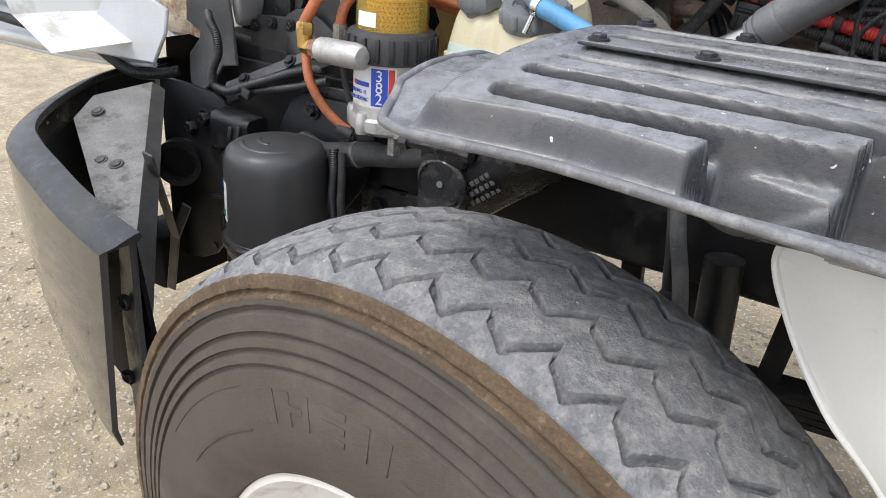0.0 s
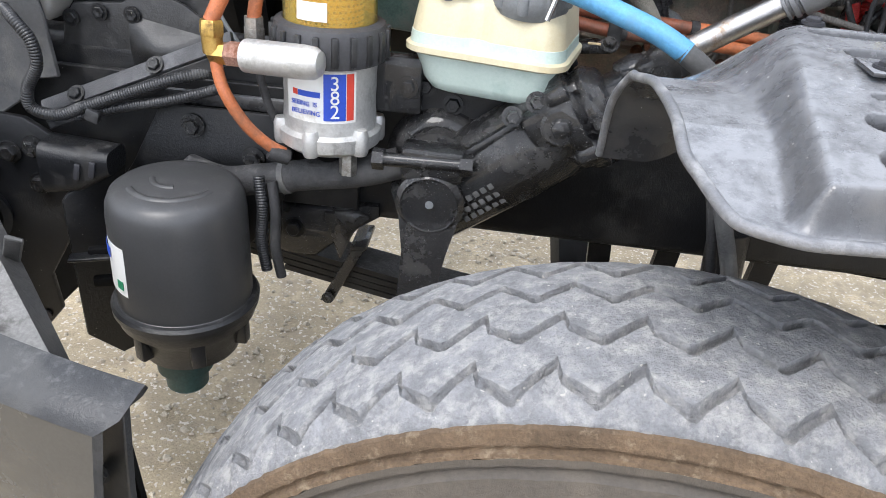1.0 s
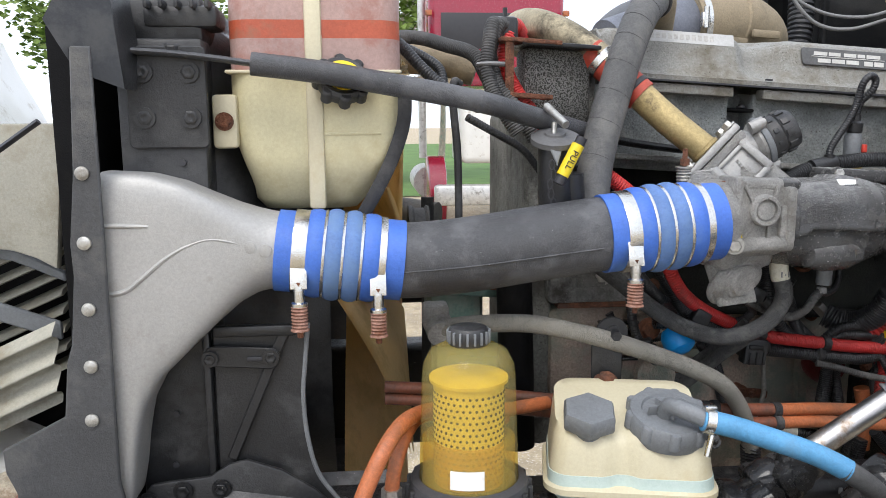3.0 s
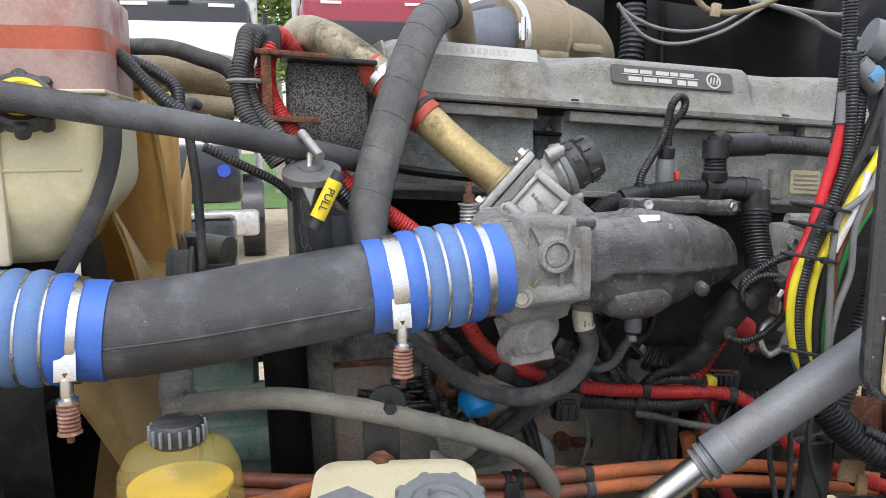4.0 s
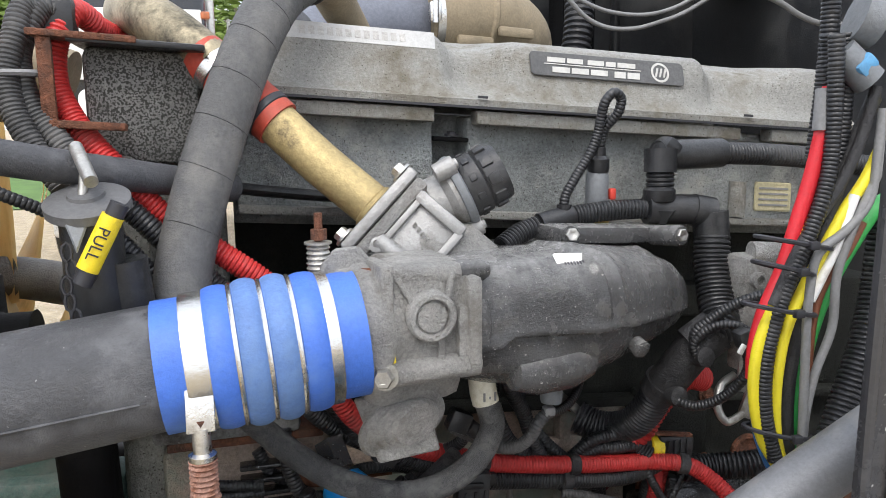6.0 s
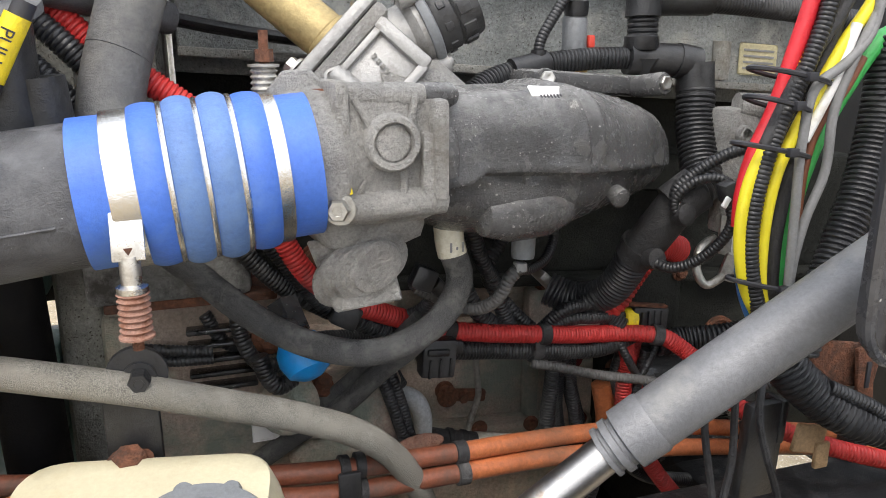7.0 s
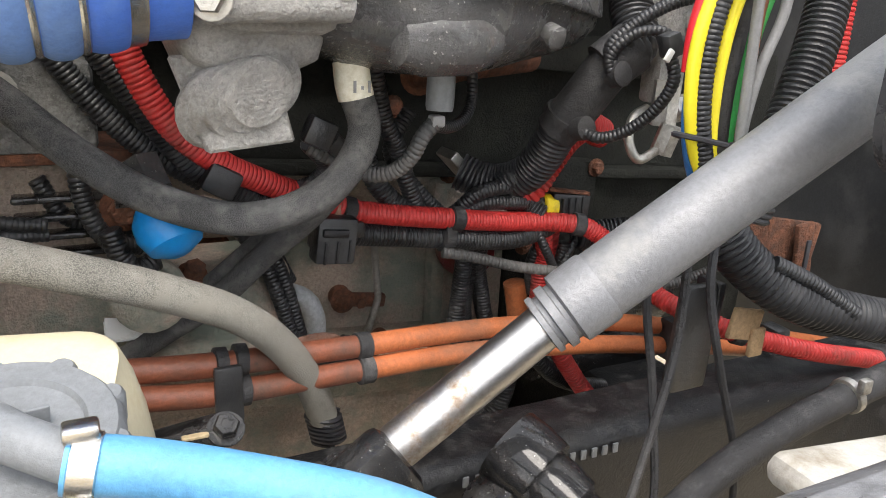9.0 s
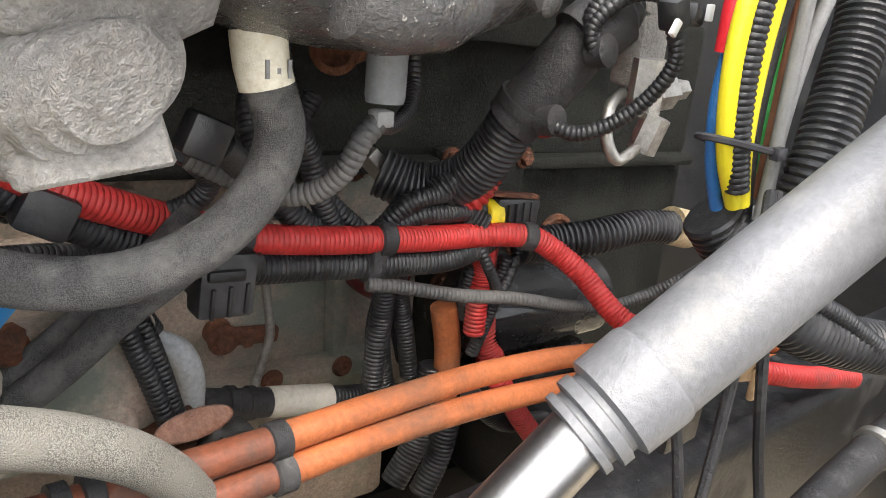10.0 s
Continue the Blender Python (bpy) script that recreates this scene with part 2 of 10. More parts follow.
    "label": surface("white_label", (0.78, 0.78, 0.76), 0.4, var=0.06, bump=0.0, dirt=(0.55, 0.52, 0.46), dirt_amount=0.2, dirt_scale=20),
    "ink": surface("dark_ink", (0.03, 0.03, 0.035), 0.5, var=0.1, bump=0.0),
    "blueink": surface("blue_ink", (0.03, 0.08, 0.5), 0.45, var=0.1, bump=0.0),
    "redink": surface("red_ink", (0.6, 0.06, 0.04), 0.45, var=0.1, bump=0.0),
    "greenink": surface("green_ink", (0.02, 0.25, 0.12), 0.45, var=0.1, bump=0.0),
    "redhose": surface("red_silicone_sleeve", (0.42, 0.06, 0.035), 0.5, var=0.15, dirt=(0.3, 0.08, 0.05), dirt_amount=0.3),
    "tanhose": surface("tan_rubber_elbow", (0.3, 0.24, 0.155), 0.62, var=0.2, scale=9, bump=0.3, dirt=(0.22, 0.18, 0.12), dirt_amount=0.4),
    "greyhose": surface("grey_dusty_hose", (0.1, 0.1, 0.1), 0.7, var=0.2, bump=0.3, dirt=(0.17, 0.165, 0.155), dirt_amount=0.4),
    "bluedot": surface("blue_plug", (0.0, 0.23, 0.6), 0.4, var=0.1, bump=0.05),
    "element": surface("filter_element", (0.66, 0.52, 0.1), 0.6, var=0.15, scale=20, bump=0.2),
    "hole": surface("dark_hole", (0.05, 0.035, 0.01), 0.8, var=0.1, bump=0.0),
    "strut": surface("worn_grey_tube", (0.19, 0.192, 0.2), 0.4, metal=0.2, var=0.15, scale=9, bump=0.15, dirt=(0.28, 0.277, 0.268), dirt_amount=0.3, dirt_scale=12),
    "seal": surface("dry_foam", (0.42, 0.33, 0.2), 0.9, var=0.3),
}


def hazy(name, color, clear, rough=0.2):
    """Aged clear plastic: part see-through, part milky."""
    m = bpy.data.materials.new(name)
    m.use_nodes = True
    n, l = m.node_tree.nodes, m.node_tree.links
    b = n["Principled BSDF"]
    b.inputs["Base Color"].default_value, b.inputs["Roughness"].default_value = rgba(color), rough
    t = n.new("ShaderNodeBsdfTransparent")
    t.inputs["Color"].default_value = rgba([min(1, c * 1.45) for c in color])
    x = n.new("ShaderNodeMixShader")
    x.inputs[0].default_value = clear
    l.new(b.outputs[0], x.inputs[1])
    l.new(t.outputs[0], x.inputs[2])
    l.new(x.outputs[0], n["Material Output"].inputs["Surface"])
    return m


M["bowl"] = hazy("amber_clear_plastic", (0.68, 0.6, 0.27), 0.80, 0.08)
def lucent(m, color, share):
    """Let light through thin plastic."""
    n, l = m.node_tree.nodes, m.node_tree.links
    t = n.new("ShaderNodeBsdfTranslucent")
    t.inputs["Color"].default_value = rgba(color)
    x = n.new("ShaderNodeMixShader")
    x.inputs[0].default_value = share
    l.new(n["Principled BSDF"].outputs[0], x.inputs[1])
    l.new(t.outputs[0], x.inputs[2])
    l.new(x.outputs[0], n["Material Output"].inputs["Surface"])


lucent(M["fan"], (0.85, 0.62, 0.28), 0.45)
M["fuel"] = hazy("yellow_fuel", (0.7, 0.56, 0.005), 0.68, 0.06)


# ---- geometry kit: every function gives (points, faces) ----
def vec(p):
    return np.array(p, float)


def unit(v):
    v = vec(v)
    return v / np.linalg.norm(v)


def across(n):
    """Two unit vectors square to n."""
    n = unit(n)
    u = np.cross(n, (0, 0, 1) if abs(n[2]) < 0.9 else (0, 1, 0))
    u = unit(u)
    return u, np.cross(n, u)


def smooth_path(points, step, closed=False):
    """Points every step or so along a centripetal spline through the given points."""
    p = [vec(q) for q in points]
    if len(p) == 2:
        k = max(1, int(np.linalg.norm(p[1] - p[0]) / step))
        return [p[0] + (p[1] - p[0]) * i / k for i in range(k + 1)]
    q = [2 * p[0] - p[1], *p, 2 * p[-1] - p[-2]]
    out = []
    for i in range(1, len(q) - 2):
        a, b, c, d = q[i - 1:i + 3]
        t1 = max(1e-4, np.linalg.norm(b - a) ** 0.5)
        t2 = t1 + max(1e-4, np.linalg.norm(c - b) ** 0.5)
        t3 = t2 + max(1e-4, np.linalg.norm(d - c) ** 0.5)
        k = max(1, int(round(np.linalg.norm(c - b) / step)))
        for j in range(k):
            t = t1 + (t2 - t1) * j / k
            a1, a2, a3 = a + (b - a) * t / t1, b + (c - b) * (t - t1) / (t2 - t1), c + (d - c) * (t - t2) / (t3 - t2)
            b1, b2 = a1 + (a2 - a1) * t / t2, a2 + (a3 - a2) * (t - t1) / (t3 - t1)
            out.append(b1 + (b2 - b1) * (t - t1) / (t2 - t1))
    return out + [p[-1]]


def sweep(path, radii, seg=14, flat=1.0, caps=True):
    """A skin round a path; radii: one for each point of it."""
    path = [vec(p) for p in path]
    n = len(path)
    u = None
    V, F = [], []
    for i in range(n):
        t = unit(path[min(i + 1, n - 1)] - path[max(i - 1, 0)])
        u = across(t)[0] if u is None else unit(u - t * np.dot(u, t))
        w = np.cross(t, u)
        for k in range(seg):
            a = 2 * math.pi * k / seg
            V.append(path[i] + radii[i] * (math.cos(a) * u + flat * math.sin(a) * w))
    for i in range(n - 1):
        for k in range(seg):
            a, b = i * seg + k, i * seg + (k + 1) % seg
            F.append((a, b, b + seg, a + seg))
    if caps:
        F.append(tuple(range(seg - 1, -1, -1)))
        F.append(tuple(range((n - 1) * seg, n * seg)))
    return V, F


def tube(points, r, seg=14, step=None, flat=1.0, taper=None):
    p = smooth_path(points, step or max(0.004, r * 0.7))
    m = len(p) - 1
    return sweep(p, [r if taper is None else r + (taper - r) * i / m for i in range(m + 1)], seg, flat)


def loom(points, r, pitch=0.0042, depth=0.12, seg=10, flat=1.0):
    """Ribbed hose."""
    p = smooth_path(points, pitch / 3)
    return sweep(p, [r * (1 - depth if i % 3 == 0 else 1.0) for i in range(len(p))], seg, flat)


def lathe(profile, base, axis=(0, 0, 1), seg=32, turn=0.0, arc=None):
    """Profile rows of (radius, height) turned round an axis."""
    u, w = across(axis)
    n, base = unit(axis), vec(base)
    V, F = [], []
    full = arc is None
    count = seg if full else seg + 1
    for r, h in profile:
        for k in range(count):
            a = turn + (2 * math.pi if full else arc) * k / seg
            V.append(base + n * h + max(r, 1e-5) * (math.cos(a) * u + math.sin(a) * w))
    for i in range(len(profile) - 1):
        for k in range(seg):
            a, b = i * count + k, i * count + (k + 1) % count
            F.append((a, b, b + count, a + count))
    if full:
        if profile[0][0] > 1e-4:
            F.append(tuple(range(count - 1, -1, -1)))
        if profile[-1][0] > 1e-4:
            F.append(tuple(range((len(profile) - 1) * count, len(profile) * count)))
    return V, F


def from_bm(bm):
    bm.verts.index_update()
    V, F = [vec(v.co) for v in bm.verts], [tuple(v.index for v in f.verts) for f in bm.faces]
    bm.free()
    return V, F


def box(center, size, bevel=0.004, turn=(0, 0, 0), seg=2):
    bm = bmesh.new()
    bmesh.ops.create_cube(bm, size=1.0, matrix=Matrix.Diagonal((*size, 1)))
    if bevel:
        bmesh.ops.bevel(bm, geom=list(bm.edges), offset=min(bevel, min(size) * 0.45), segments=seg, profile=0.5, affect="EDGES")
    bmesh.ops.transform(bm, matrix=pose(*center, *turn), verts=bm.verts)
    return from_bm(bm)


def plate(outline, thick, origin=(0, 0, 0), u=(1, 0, 0), v=(0, 0, 1), bevel=0.0015, seg=1):
    """A flat outline given in u and v, thick along their normal, with eased edges."""
    u, v, o = unit(u), unit(v), vec(origin)
    n = np.cross(u, v)
    bm = bmesh.new()
    low = [bm.verts.new(o + u * a + v * b - n * thick / 2) for a, b in outline]
    high = [bm.verts.new(o + u * a + v * b + n * thick / 2) for a, b in outline]
    k = len(outline)
    bm.faces.new(low[::-1])
    bm.faces.new(high)
    for i in range(k):
        bm.faces.new((low[i], low[(i + 1) % k], high[(i + 1) % k], high[i]))
    bmesh.ops.recalc_face_normals(bm, faces=bm.faces)
    if bevel:
        bmesh.ops.bevel(bm, geom=list(bm.edges), offset=bevel, segments=seg, profile=0.5, affect="EDGES")
    return from_bm(bm)


def loft(rings, caps=True, closed=True):
    """Skin over rings of equal count."""
    k = len(rings[0])
    V, F = [vec(p) for r in rings for p in r], []
    for i in range(len(rings) - 1):
        for j in range(k if closed else k - 1):
            a, b = i * k + j, i * k + (j + 1) % k
            F.append((a, b, b + k, a + k))
    if caps and closed:
        F.append(tuple(range(k - 1, -1, -1)))
        F.append(tuple(range((len(rings) - 1) * k, len(rings) * k)))
    return V, F


def grid(nu, nv, f):
    V = [vec(f(i / nu, j / nv)) for i in range(nu + 1) for j in range(nv + 1)]
    F = [(i * (nv + 1) + j, (i + 1) * (nv + 1) + j, (i + 1) * (nv + 1) + j + 1, i * (nv + 1) + j + 1) for i in range(nu) for j in range(nv)]
    return V, F


def bolt(at, axis, r=0.009, h=0.008, washer=True):
    rows = [(r * 1.45, 0), (r * 1.45, 0.002), (r * 1.02, 0.0022)] if washer else []
    a = lathe(rows + [(r * 1.4, 0.0015), (r * 1.4, 0.003)] if washer else [(r, 0)], at, axis, 16) if washer else None
    b = lathe([(r, 0), (r, h * 0.85), (r * 0.86, h), (r * 0.5, h), (r * 0.45, h * 0.96)], at, axis, 6)
    return [a, b] if a else [b]


def rounded(w, h, r, seg=4):
    """Outline of a rounded rectangle about 0, 0."""
    out = []
    for cx, cy, a0 in ((w / 2 - r, h / 2 - r, 0), (-w / 2 + r, h / 2 - r, 90), (-w / 2 + r, -h / 2 + r, 180), (w / 2 - r, -h / 2 + r, 270)):
        for k in range(seg + 1):
            a = radians(a0 + 90 * k / seg)
            out.append((cx + r * math.cos(a), cy + r * math.sin(a)))
    return out


# ---- things and parts ----
ORIGIN = {}


def thing(name, at, label, category, group="", kind=""):
    ob = new(name)
    ob.location = at
    ob.empty_display_size = 0.05
    ORIGIN[ob.name] = vec(at)
    return tagged(ob, label, category, group, kind)


def make_mesh(name, shapes, material, origin, sharp=38):
    V, F = [], []
    for v, f in shapes:
        k = len(V)
        V.extend(v)
        F.extend(tuple(i + k for i in q) for q in f)
    me = bpy.data.meshes.new(name)
    me.from_pydata((np.array(V) - origin).tolist(), [], F)
    me.materials.append(material)
    me.polygons.foreach_set("use_smooth", [True] * len(me.polygons))
    me.set_sharp_from_angle(angle=radians(sharp))
    return me


def flat_list(shapes):
    out = []
    for s in shapes if isinstance(shapes, list) else [shapes]:
        out.extend(flat_list(s) if isinstance(s, list) else [s])
    return out


def part(name, shapes, material, parent, label="", sharp=38):
    o = ORIGIN[parent.name]
    ob = new(name, make_mesh(name, flat_list(shapes), M[material] if isinstance(material, str) else material, o, sharp))
    ob.parent = parent
    ORIGIN[ob.name] = o
    return tagged(ob, label)


def single(name, shapes, material, label, category, group="", kind="", at=None, sharp=38):
    """A thing of one mesh."""
    shapes = flat_list(shapes)
    o = vec(at) if at is not None else np.mean([p for v, f in shapes for p in v], axis=0)
    ob = new(name, make_mesh(name, shapes, M[material] if isinstance(material, str) else material, o, sharp))
    ob.location = o
    ORIGIN[ob.name] = o
    return tagged(ob, label, category, group, kind)

GROUND = -0.10


def interp(x, xs, ys):
    return float(np.interp(x, xs, ys))


def smoothstep(a, b, x):
    t = min(1, max(0, (x - a) / (b - a)))
    return t * t * (3 - 2 * t)


# ---- ground ----
def ground_height(x, y):
    near = max(0.0, 1 - math.hypot(x + 0.8, y - 1.2) / 12)
    return GROUND + near * (0.02 * noise.noise((x * 1.3, y * 1.3, 0)) + 0.006 * noise.noise((x * 9, y * 9, 3)))


def spread(u):
    """Fine steps in the middle, coarse ones far out."""
    s = 2 * u - 1
    return 2.2 * s + math.copysign(1500 * abs(s) ** 9, s)


gravel = surface("pale_gravel", (0.42, 0.34, 0.225), 0.95, var=0.3, scale=5, grain=130, bump=1.0, dirt=(0.33, 0.27, 0.19), dirt_amount=0.4, dirt_scale=9,
                 speck=(0.62, 0.56, 0.47), speck_at=0.62, speck_scale=70)
gn, gl = gravel.node_tree.nodes, gravel.node_tree.links
single("ground", grid(150, 150, lambda u, v: (-0.9 + spread(u), 1.6 + spread(v), ground_height(-0.9 + spread(u), 1.6 + spread(v)))), gravel,
       "pale tan gravel yard of crushed stone", "ground", kind="structure", at=(0, 0, GROUND))

rnd = random.Random(5)


def pebble(x, y, r):
    z = ground_height(x, y)
    a = rnd.random() * 6.28
    pts = []
    for lon, lat in ((0, 0), (72, 0), (144, 0), (216, 0), (288, 0)):
        k = r * (0.8 + 0.5 * rnd.random())
        pts.append((x + k * math.cos(a + radians(lon)), y + k * math.sin(a + radians(lon)) * 0.8, z + 0.15 * r))
    for lon in (36, 156, 276):
        k = r * (0.45 + 0.3 * rnd.random())
        pts.append((x + k * math.cos(a + radians(lon)), y + k * math.sin(a + radians(lon)), z + r * (0.6 + 0.35 * rnd.random())))
    return pts, [(0, 1, 5), (1, 2, 6, 5), (2, 3, 6), (3, 4, 7, 6), (4, 0, 5, 7), (5, 6, 7)]


stones = [pebble(-3.2 + 3.4 * rnd.random() ** 0.8, 0.2 + 3.2 * rnd.random(), 0.003 + 0.011 * rnd.random() ** 3) for _ in range(9000)]
stone_mat = surface("loose_stone", (0.46, 0.4, 0.31), 0.9, var=0.35, scale=40, bump=0.4, dirt=(0.33, 0.28, 0.21), dirt_amount=0.3)
single("loose_gravel", stones, stone_mat, "loose crushed stones lying on the yard", "gravel", kind="stuff", at=(0, 0, GROUND), sharp=10)

# ---- front wheel, steered a little ----
WHEEL = pose(-0.077, 0.569, 0.454, 0, 0, -7.1)
R_TOP, WIDE = 0.577, 0.275


def wheel_shape(shape):
    v, f = shape
    return [vec(WHEEL @ Vector(p)) for p in v], f


def on_wheel(angle, y, r):
    """angle from the top, positive to the rear; y inwards from the outer shoulder."""
    a = radians(angle)
    return (r * math.sin(a), y, r * math.cos(a))


PERIODS = 50
# each groove: its middle across the tread, the reach of its zigzag, and whether it is broken at every tip
GROOVES = ((0.043, 0.0195, True), (0.107, 0.0195, True), (0.165, 0.0155, False), (0.219, 0.0160, False))


def crown(y):
    s = (y - WIDE / 2) / (WIDE / 2)
    return R_TOP - 0.020 * s * s - 0.030 * max(0, abs(s) - 0.72) ** 2 * 8


# each row: across the tread, rib by rib
STOPS = [(0.0, 0, 0, -1), (0.004, 0, 0, -1), (0.009, 0, 0, -1)]
for gi, (g, reach, broken) in enumerate(GROOVES):
    if gi:
        STOPS.append((g, -0.023, 0, gi))
    STOPS += [(g, -0.011, 0, gi), (g, -1.22, 0, gi), (g, -0.95, 1, gi), (g, -0.4, 2, gi), (g, 0.4, 2, gi), (g, 0.95, 1, gi), (g, 1.22, 0, gi), (g, 0.011, 0, gi)]
STOPS += [(0.252, 0, 0, -1), (0.262, 0, 0, -1), (0.271, 0, 0, -1), (0.275, 0, 0, -1)]
DEPTH = (0.0, 0.010, 0.0125)


def tread_row(angle):
    k = ((angle + 13.05) / 360 * PERIODS) % 1.0
    line = []
    for g, d, level, gi in STOPS:
        zig, reach, keep = 0.0, 0.0, 1.0
        half = 0.0052 if k < 0.445 else 0.0064
        if gi >= 0:
            reach = GROOVES[gi][1]
            if GROOVES[gi][2]:
                zig = -k / 0.445 if k < 0.445 else -1 + 2 * (k - 0.445) / 0.525 if k < 0.97 else 1.0
                keep = smoothstep(0.0, 0.05, k) * (1 - smoothstep(0.92, 0.97, k))
            else:
                zig = 1 - 2 * k / 0.53 if k < 0.53 else -1 + 2 * (k - 0.53) / 0.47
        yy = g + (d * half if abs(d) > 0.1 else d) + reach * zig
        chip = 0.0014 * noise.noise((angle * 0.9, g * 60, 3)) if abs(d) > 0.9 else 0.0
        worn = 0.0010 * noise.noise((angle * 1.4, yy * 90, 1)) + 0.0006 * noise.noise((angle * 6.0, yy * 300, 7))
        line.append(on_wheel(angle, yy + chip, crown(yy) - DEPTH[level] * keep + worn))
    return line


wheel = thing("truck_wheel", (-0.077, 0.569, GROUND), "steered front truck wheel with worn zigzag tread tyre", "wheel")
V, F, K = [], [], len(STOPS)
shares = (0.0, 0.03, 0.06, 0.12, 0.20, 0.28, 0.36, 0.442, 0.448, 0.528, 0.532, 0.60, 0.68, 0.76, 0.84, 0.91, 0.935, 0.96, 0.999)
angles = [(i + s) * 360 / PERIODS for i in range(PERIODS) for s in shares]
for a in angles:
    V += tread_row(a)
for i in range(len(angles)):
    for j in range(K - 1):
        p, q = i * K + j, ((i + 1) % len(angles)) * K + j
        F.append((p, p + 1, q + 1, q))
tyre = part("tyre", wheel_shape((V, F)), "tread", wheel, "grey dusty rubber tyre with zigzag grooves", sharp=30)

# sipes: short cuts across the ribs, and a stepped worn shoulder
side_rows = [(0.004, 0.545), (0.0, 0.537), (-0.002, 0.528), (-0.0045, 0.517), (0.001, 0.5155), (0.001, 0.510), (-0.008, 0.506), (-0.0115, 0.488), (-0.006, 0.4865), (-0.007, 0.482), (-0.0135, 0.480),
             (-0.016, 0.470), (-0.0105, 0.4685), (-0.0115, 0.464), (-0.018, 0.462), (-0.0205, 0.452), (-0.0155, 0.4505), (-0.0165, 0.446), (-0.0225, 0.444), (-0.027, 0.415), (-0.030, 0.38), (-0.028, 0.345), (-0.020, 0.322), (-0.010, 0.305), (0.006, 0.300)]


def side_band(rows, n=240):
    V, F = [], []
    for i in range(n):
        a = 360 * i / n
        for y, r in rows:
            rr = r + (0.0018 * noise.noise((a * 0.9, r * 40, 5)) if r > 0.50 else 0)
            V.append(on_wheel(a, y, rr))
    k = len(rows)
    for i in range(n):
        for j in range(k - 1):
            p, q = i * k + j, ((i + 1) % n) * k + j
            F.append((q, q + 1, p + 1, p))
    return V, F


part("shoulder", wheel_shape(side_band([(0.0055, 0.551), (0.0015, 0.5495), (-0.001, 0.541), (-0.0015, 0.536), (0.0035, 0.534), (0.003, 0.530), (-0.003, 0.528), (-0.004, 0.524)], 720)), "muddy", tyre, "brown muddy scuffed shoulder")
part("sidewall", wheel_shape(side_band([(-0.004, 0.524)] + side_rows[3:])), "wall", tyre, "brown dusty outer sidewall with moulded rings")
inner_rows = [(WIDE - 0.002, 0.53), (WIDE + 0.01, 0.49), (WIDE + 0.022, 0.42), (WIDE + 0.018, 0.34), (WIDE - 0.01, 0.30)]
part("inner_sidewall", wheel_shape(side_band([(y, r) for y, r in inner_rows])), "wall", tyre)
# moulded lettering on the sidewall, drawn as plain blocks


def mark(a0, a1, r0, r1, proud=0.0015):
    n = max(2, int(abs(a1 - a0) / 2))
    ring = []
    for i in range(n + 1):
        a = a0 + (a1 - a0) * i / n
        def yy(r):
            return float(np.interp(r, [0.345, 0.38, 0.415, 0.446], [-0.028, -0.030, -0.027, -0.021]))
        ring.append([on_wheel(a, yy(r0) + 0.001, r0), on_wheel(a, yy(r0) - proud, r0), on_wheel(a, yy(r1) - proud, r1), on_wheel(a, yy(r1) + 0.001, r1)])
    return loft(ring)


for a0, a1, r0, r1 in ((-27, -21, 0.385, 0.425), (-18.5, -17, 0.385, 0.425), (-17, -14, 0.402, 0.409), (-14, -12.5, 0.385, 0.425), (-9.5, -4.5, 0.417, 0.425), (-9.5, -4.5, 0.401, 0.408), (-9.5, -4.5, 0.385, 0.392),
                       (-1.5, 0.3, 0.385, 0.425), (3, 4.5, 0.385, 0.425), (7, 12, 0.385, 0.393), (-60, -30, 0.427, 0.4285), (-58, -30, 0.372, 0.3735)):
    part("raised_mark", wheel_shape(mark(a0, a1, r0, r1)), "wall", tyre)
rim_rows = [(0.006, 0.303), (-0.004, 0.302), (-0.006, 0.292), (0.004, 0.286), (0.02, 0.275), (0.05, 0.262), (0.055, 0.2), (0.03, 0.15), (0.03, 0.06), (0.03, 0.0005)]
part("rim", wheel_shape(side_band(rim_rows, 96)), "white", wheel, "white painted steel rim")
part("hub", wheel_shape(lathe([(0.09, 0), (0.088, 0.05), (0.07, 0.07), (0.02, 0.075), (0.001, 0.076)], (0, 0.04, 0), (0, -1, 0), 32)), "white", wheel)
for k in range(10):
    a = 36 * k
    part("wheel_nut", [wheel_shape(s) for s in bolt(on_wheel(a, 0.032, 0.143), (0, -1, 0), 0.016, 0.02)], "zinc", wheel)

# ---- frame rail, with its lower shelf and cross pieces ----
rail = thing("frame_rail", (0.2, 1.33, 0.78), "black painted steel truck frame rail", "frame rail")


def channel(x0, x1, y, zlow, ztop, deep=0.075, t=0.009, r=0.022):
    bend = [(a, math.pi * a / 12) for a in range(7)]
    top = [(r - r * math.cos(w), ztop - r + r * math.sin(w)) for a, w in bend]
    low = [(r - r * math.cos(w), zlow + r - r * math.sin(w)) for a, w in bend]
    prof = low[::-1] + top
    prof = [(deep, zlow)] + prof + [(deep, ztop), (deep, ztop - t), (r, ztop - t), (t, ztop - r), (t, zlow + r), (r, zlow + t), (deep, zlow + t)]
    return loft([[(x, y + a, b) for a, b in prof] for x in (x0, x1)])


part("channel", channel(-1.1, 2.6, 1.285, 0.775, 1.045), "frame", rail)
part("front_gusset", plate([(-1.1, 0.80), (-0.95, 0.80), (-0.90, 0.80), (-0.5, 0.80), (-0.5, 0.99), (-0.62, 1.0), (-1.1, 1.0)], 0.012, (0, 1.275, 0)), "frame", rail)
for x, z in ((-0.762, 0.94), (-0.60, 0.93)):
    part("rail_bolt", bolt((x, 1.267, z), (0, -1, 0), 0.014, 0.014), "frame", rail)
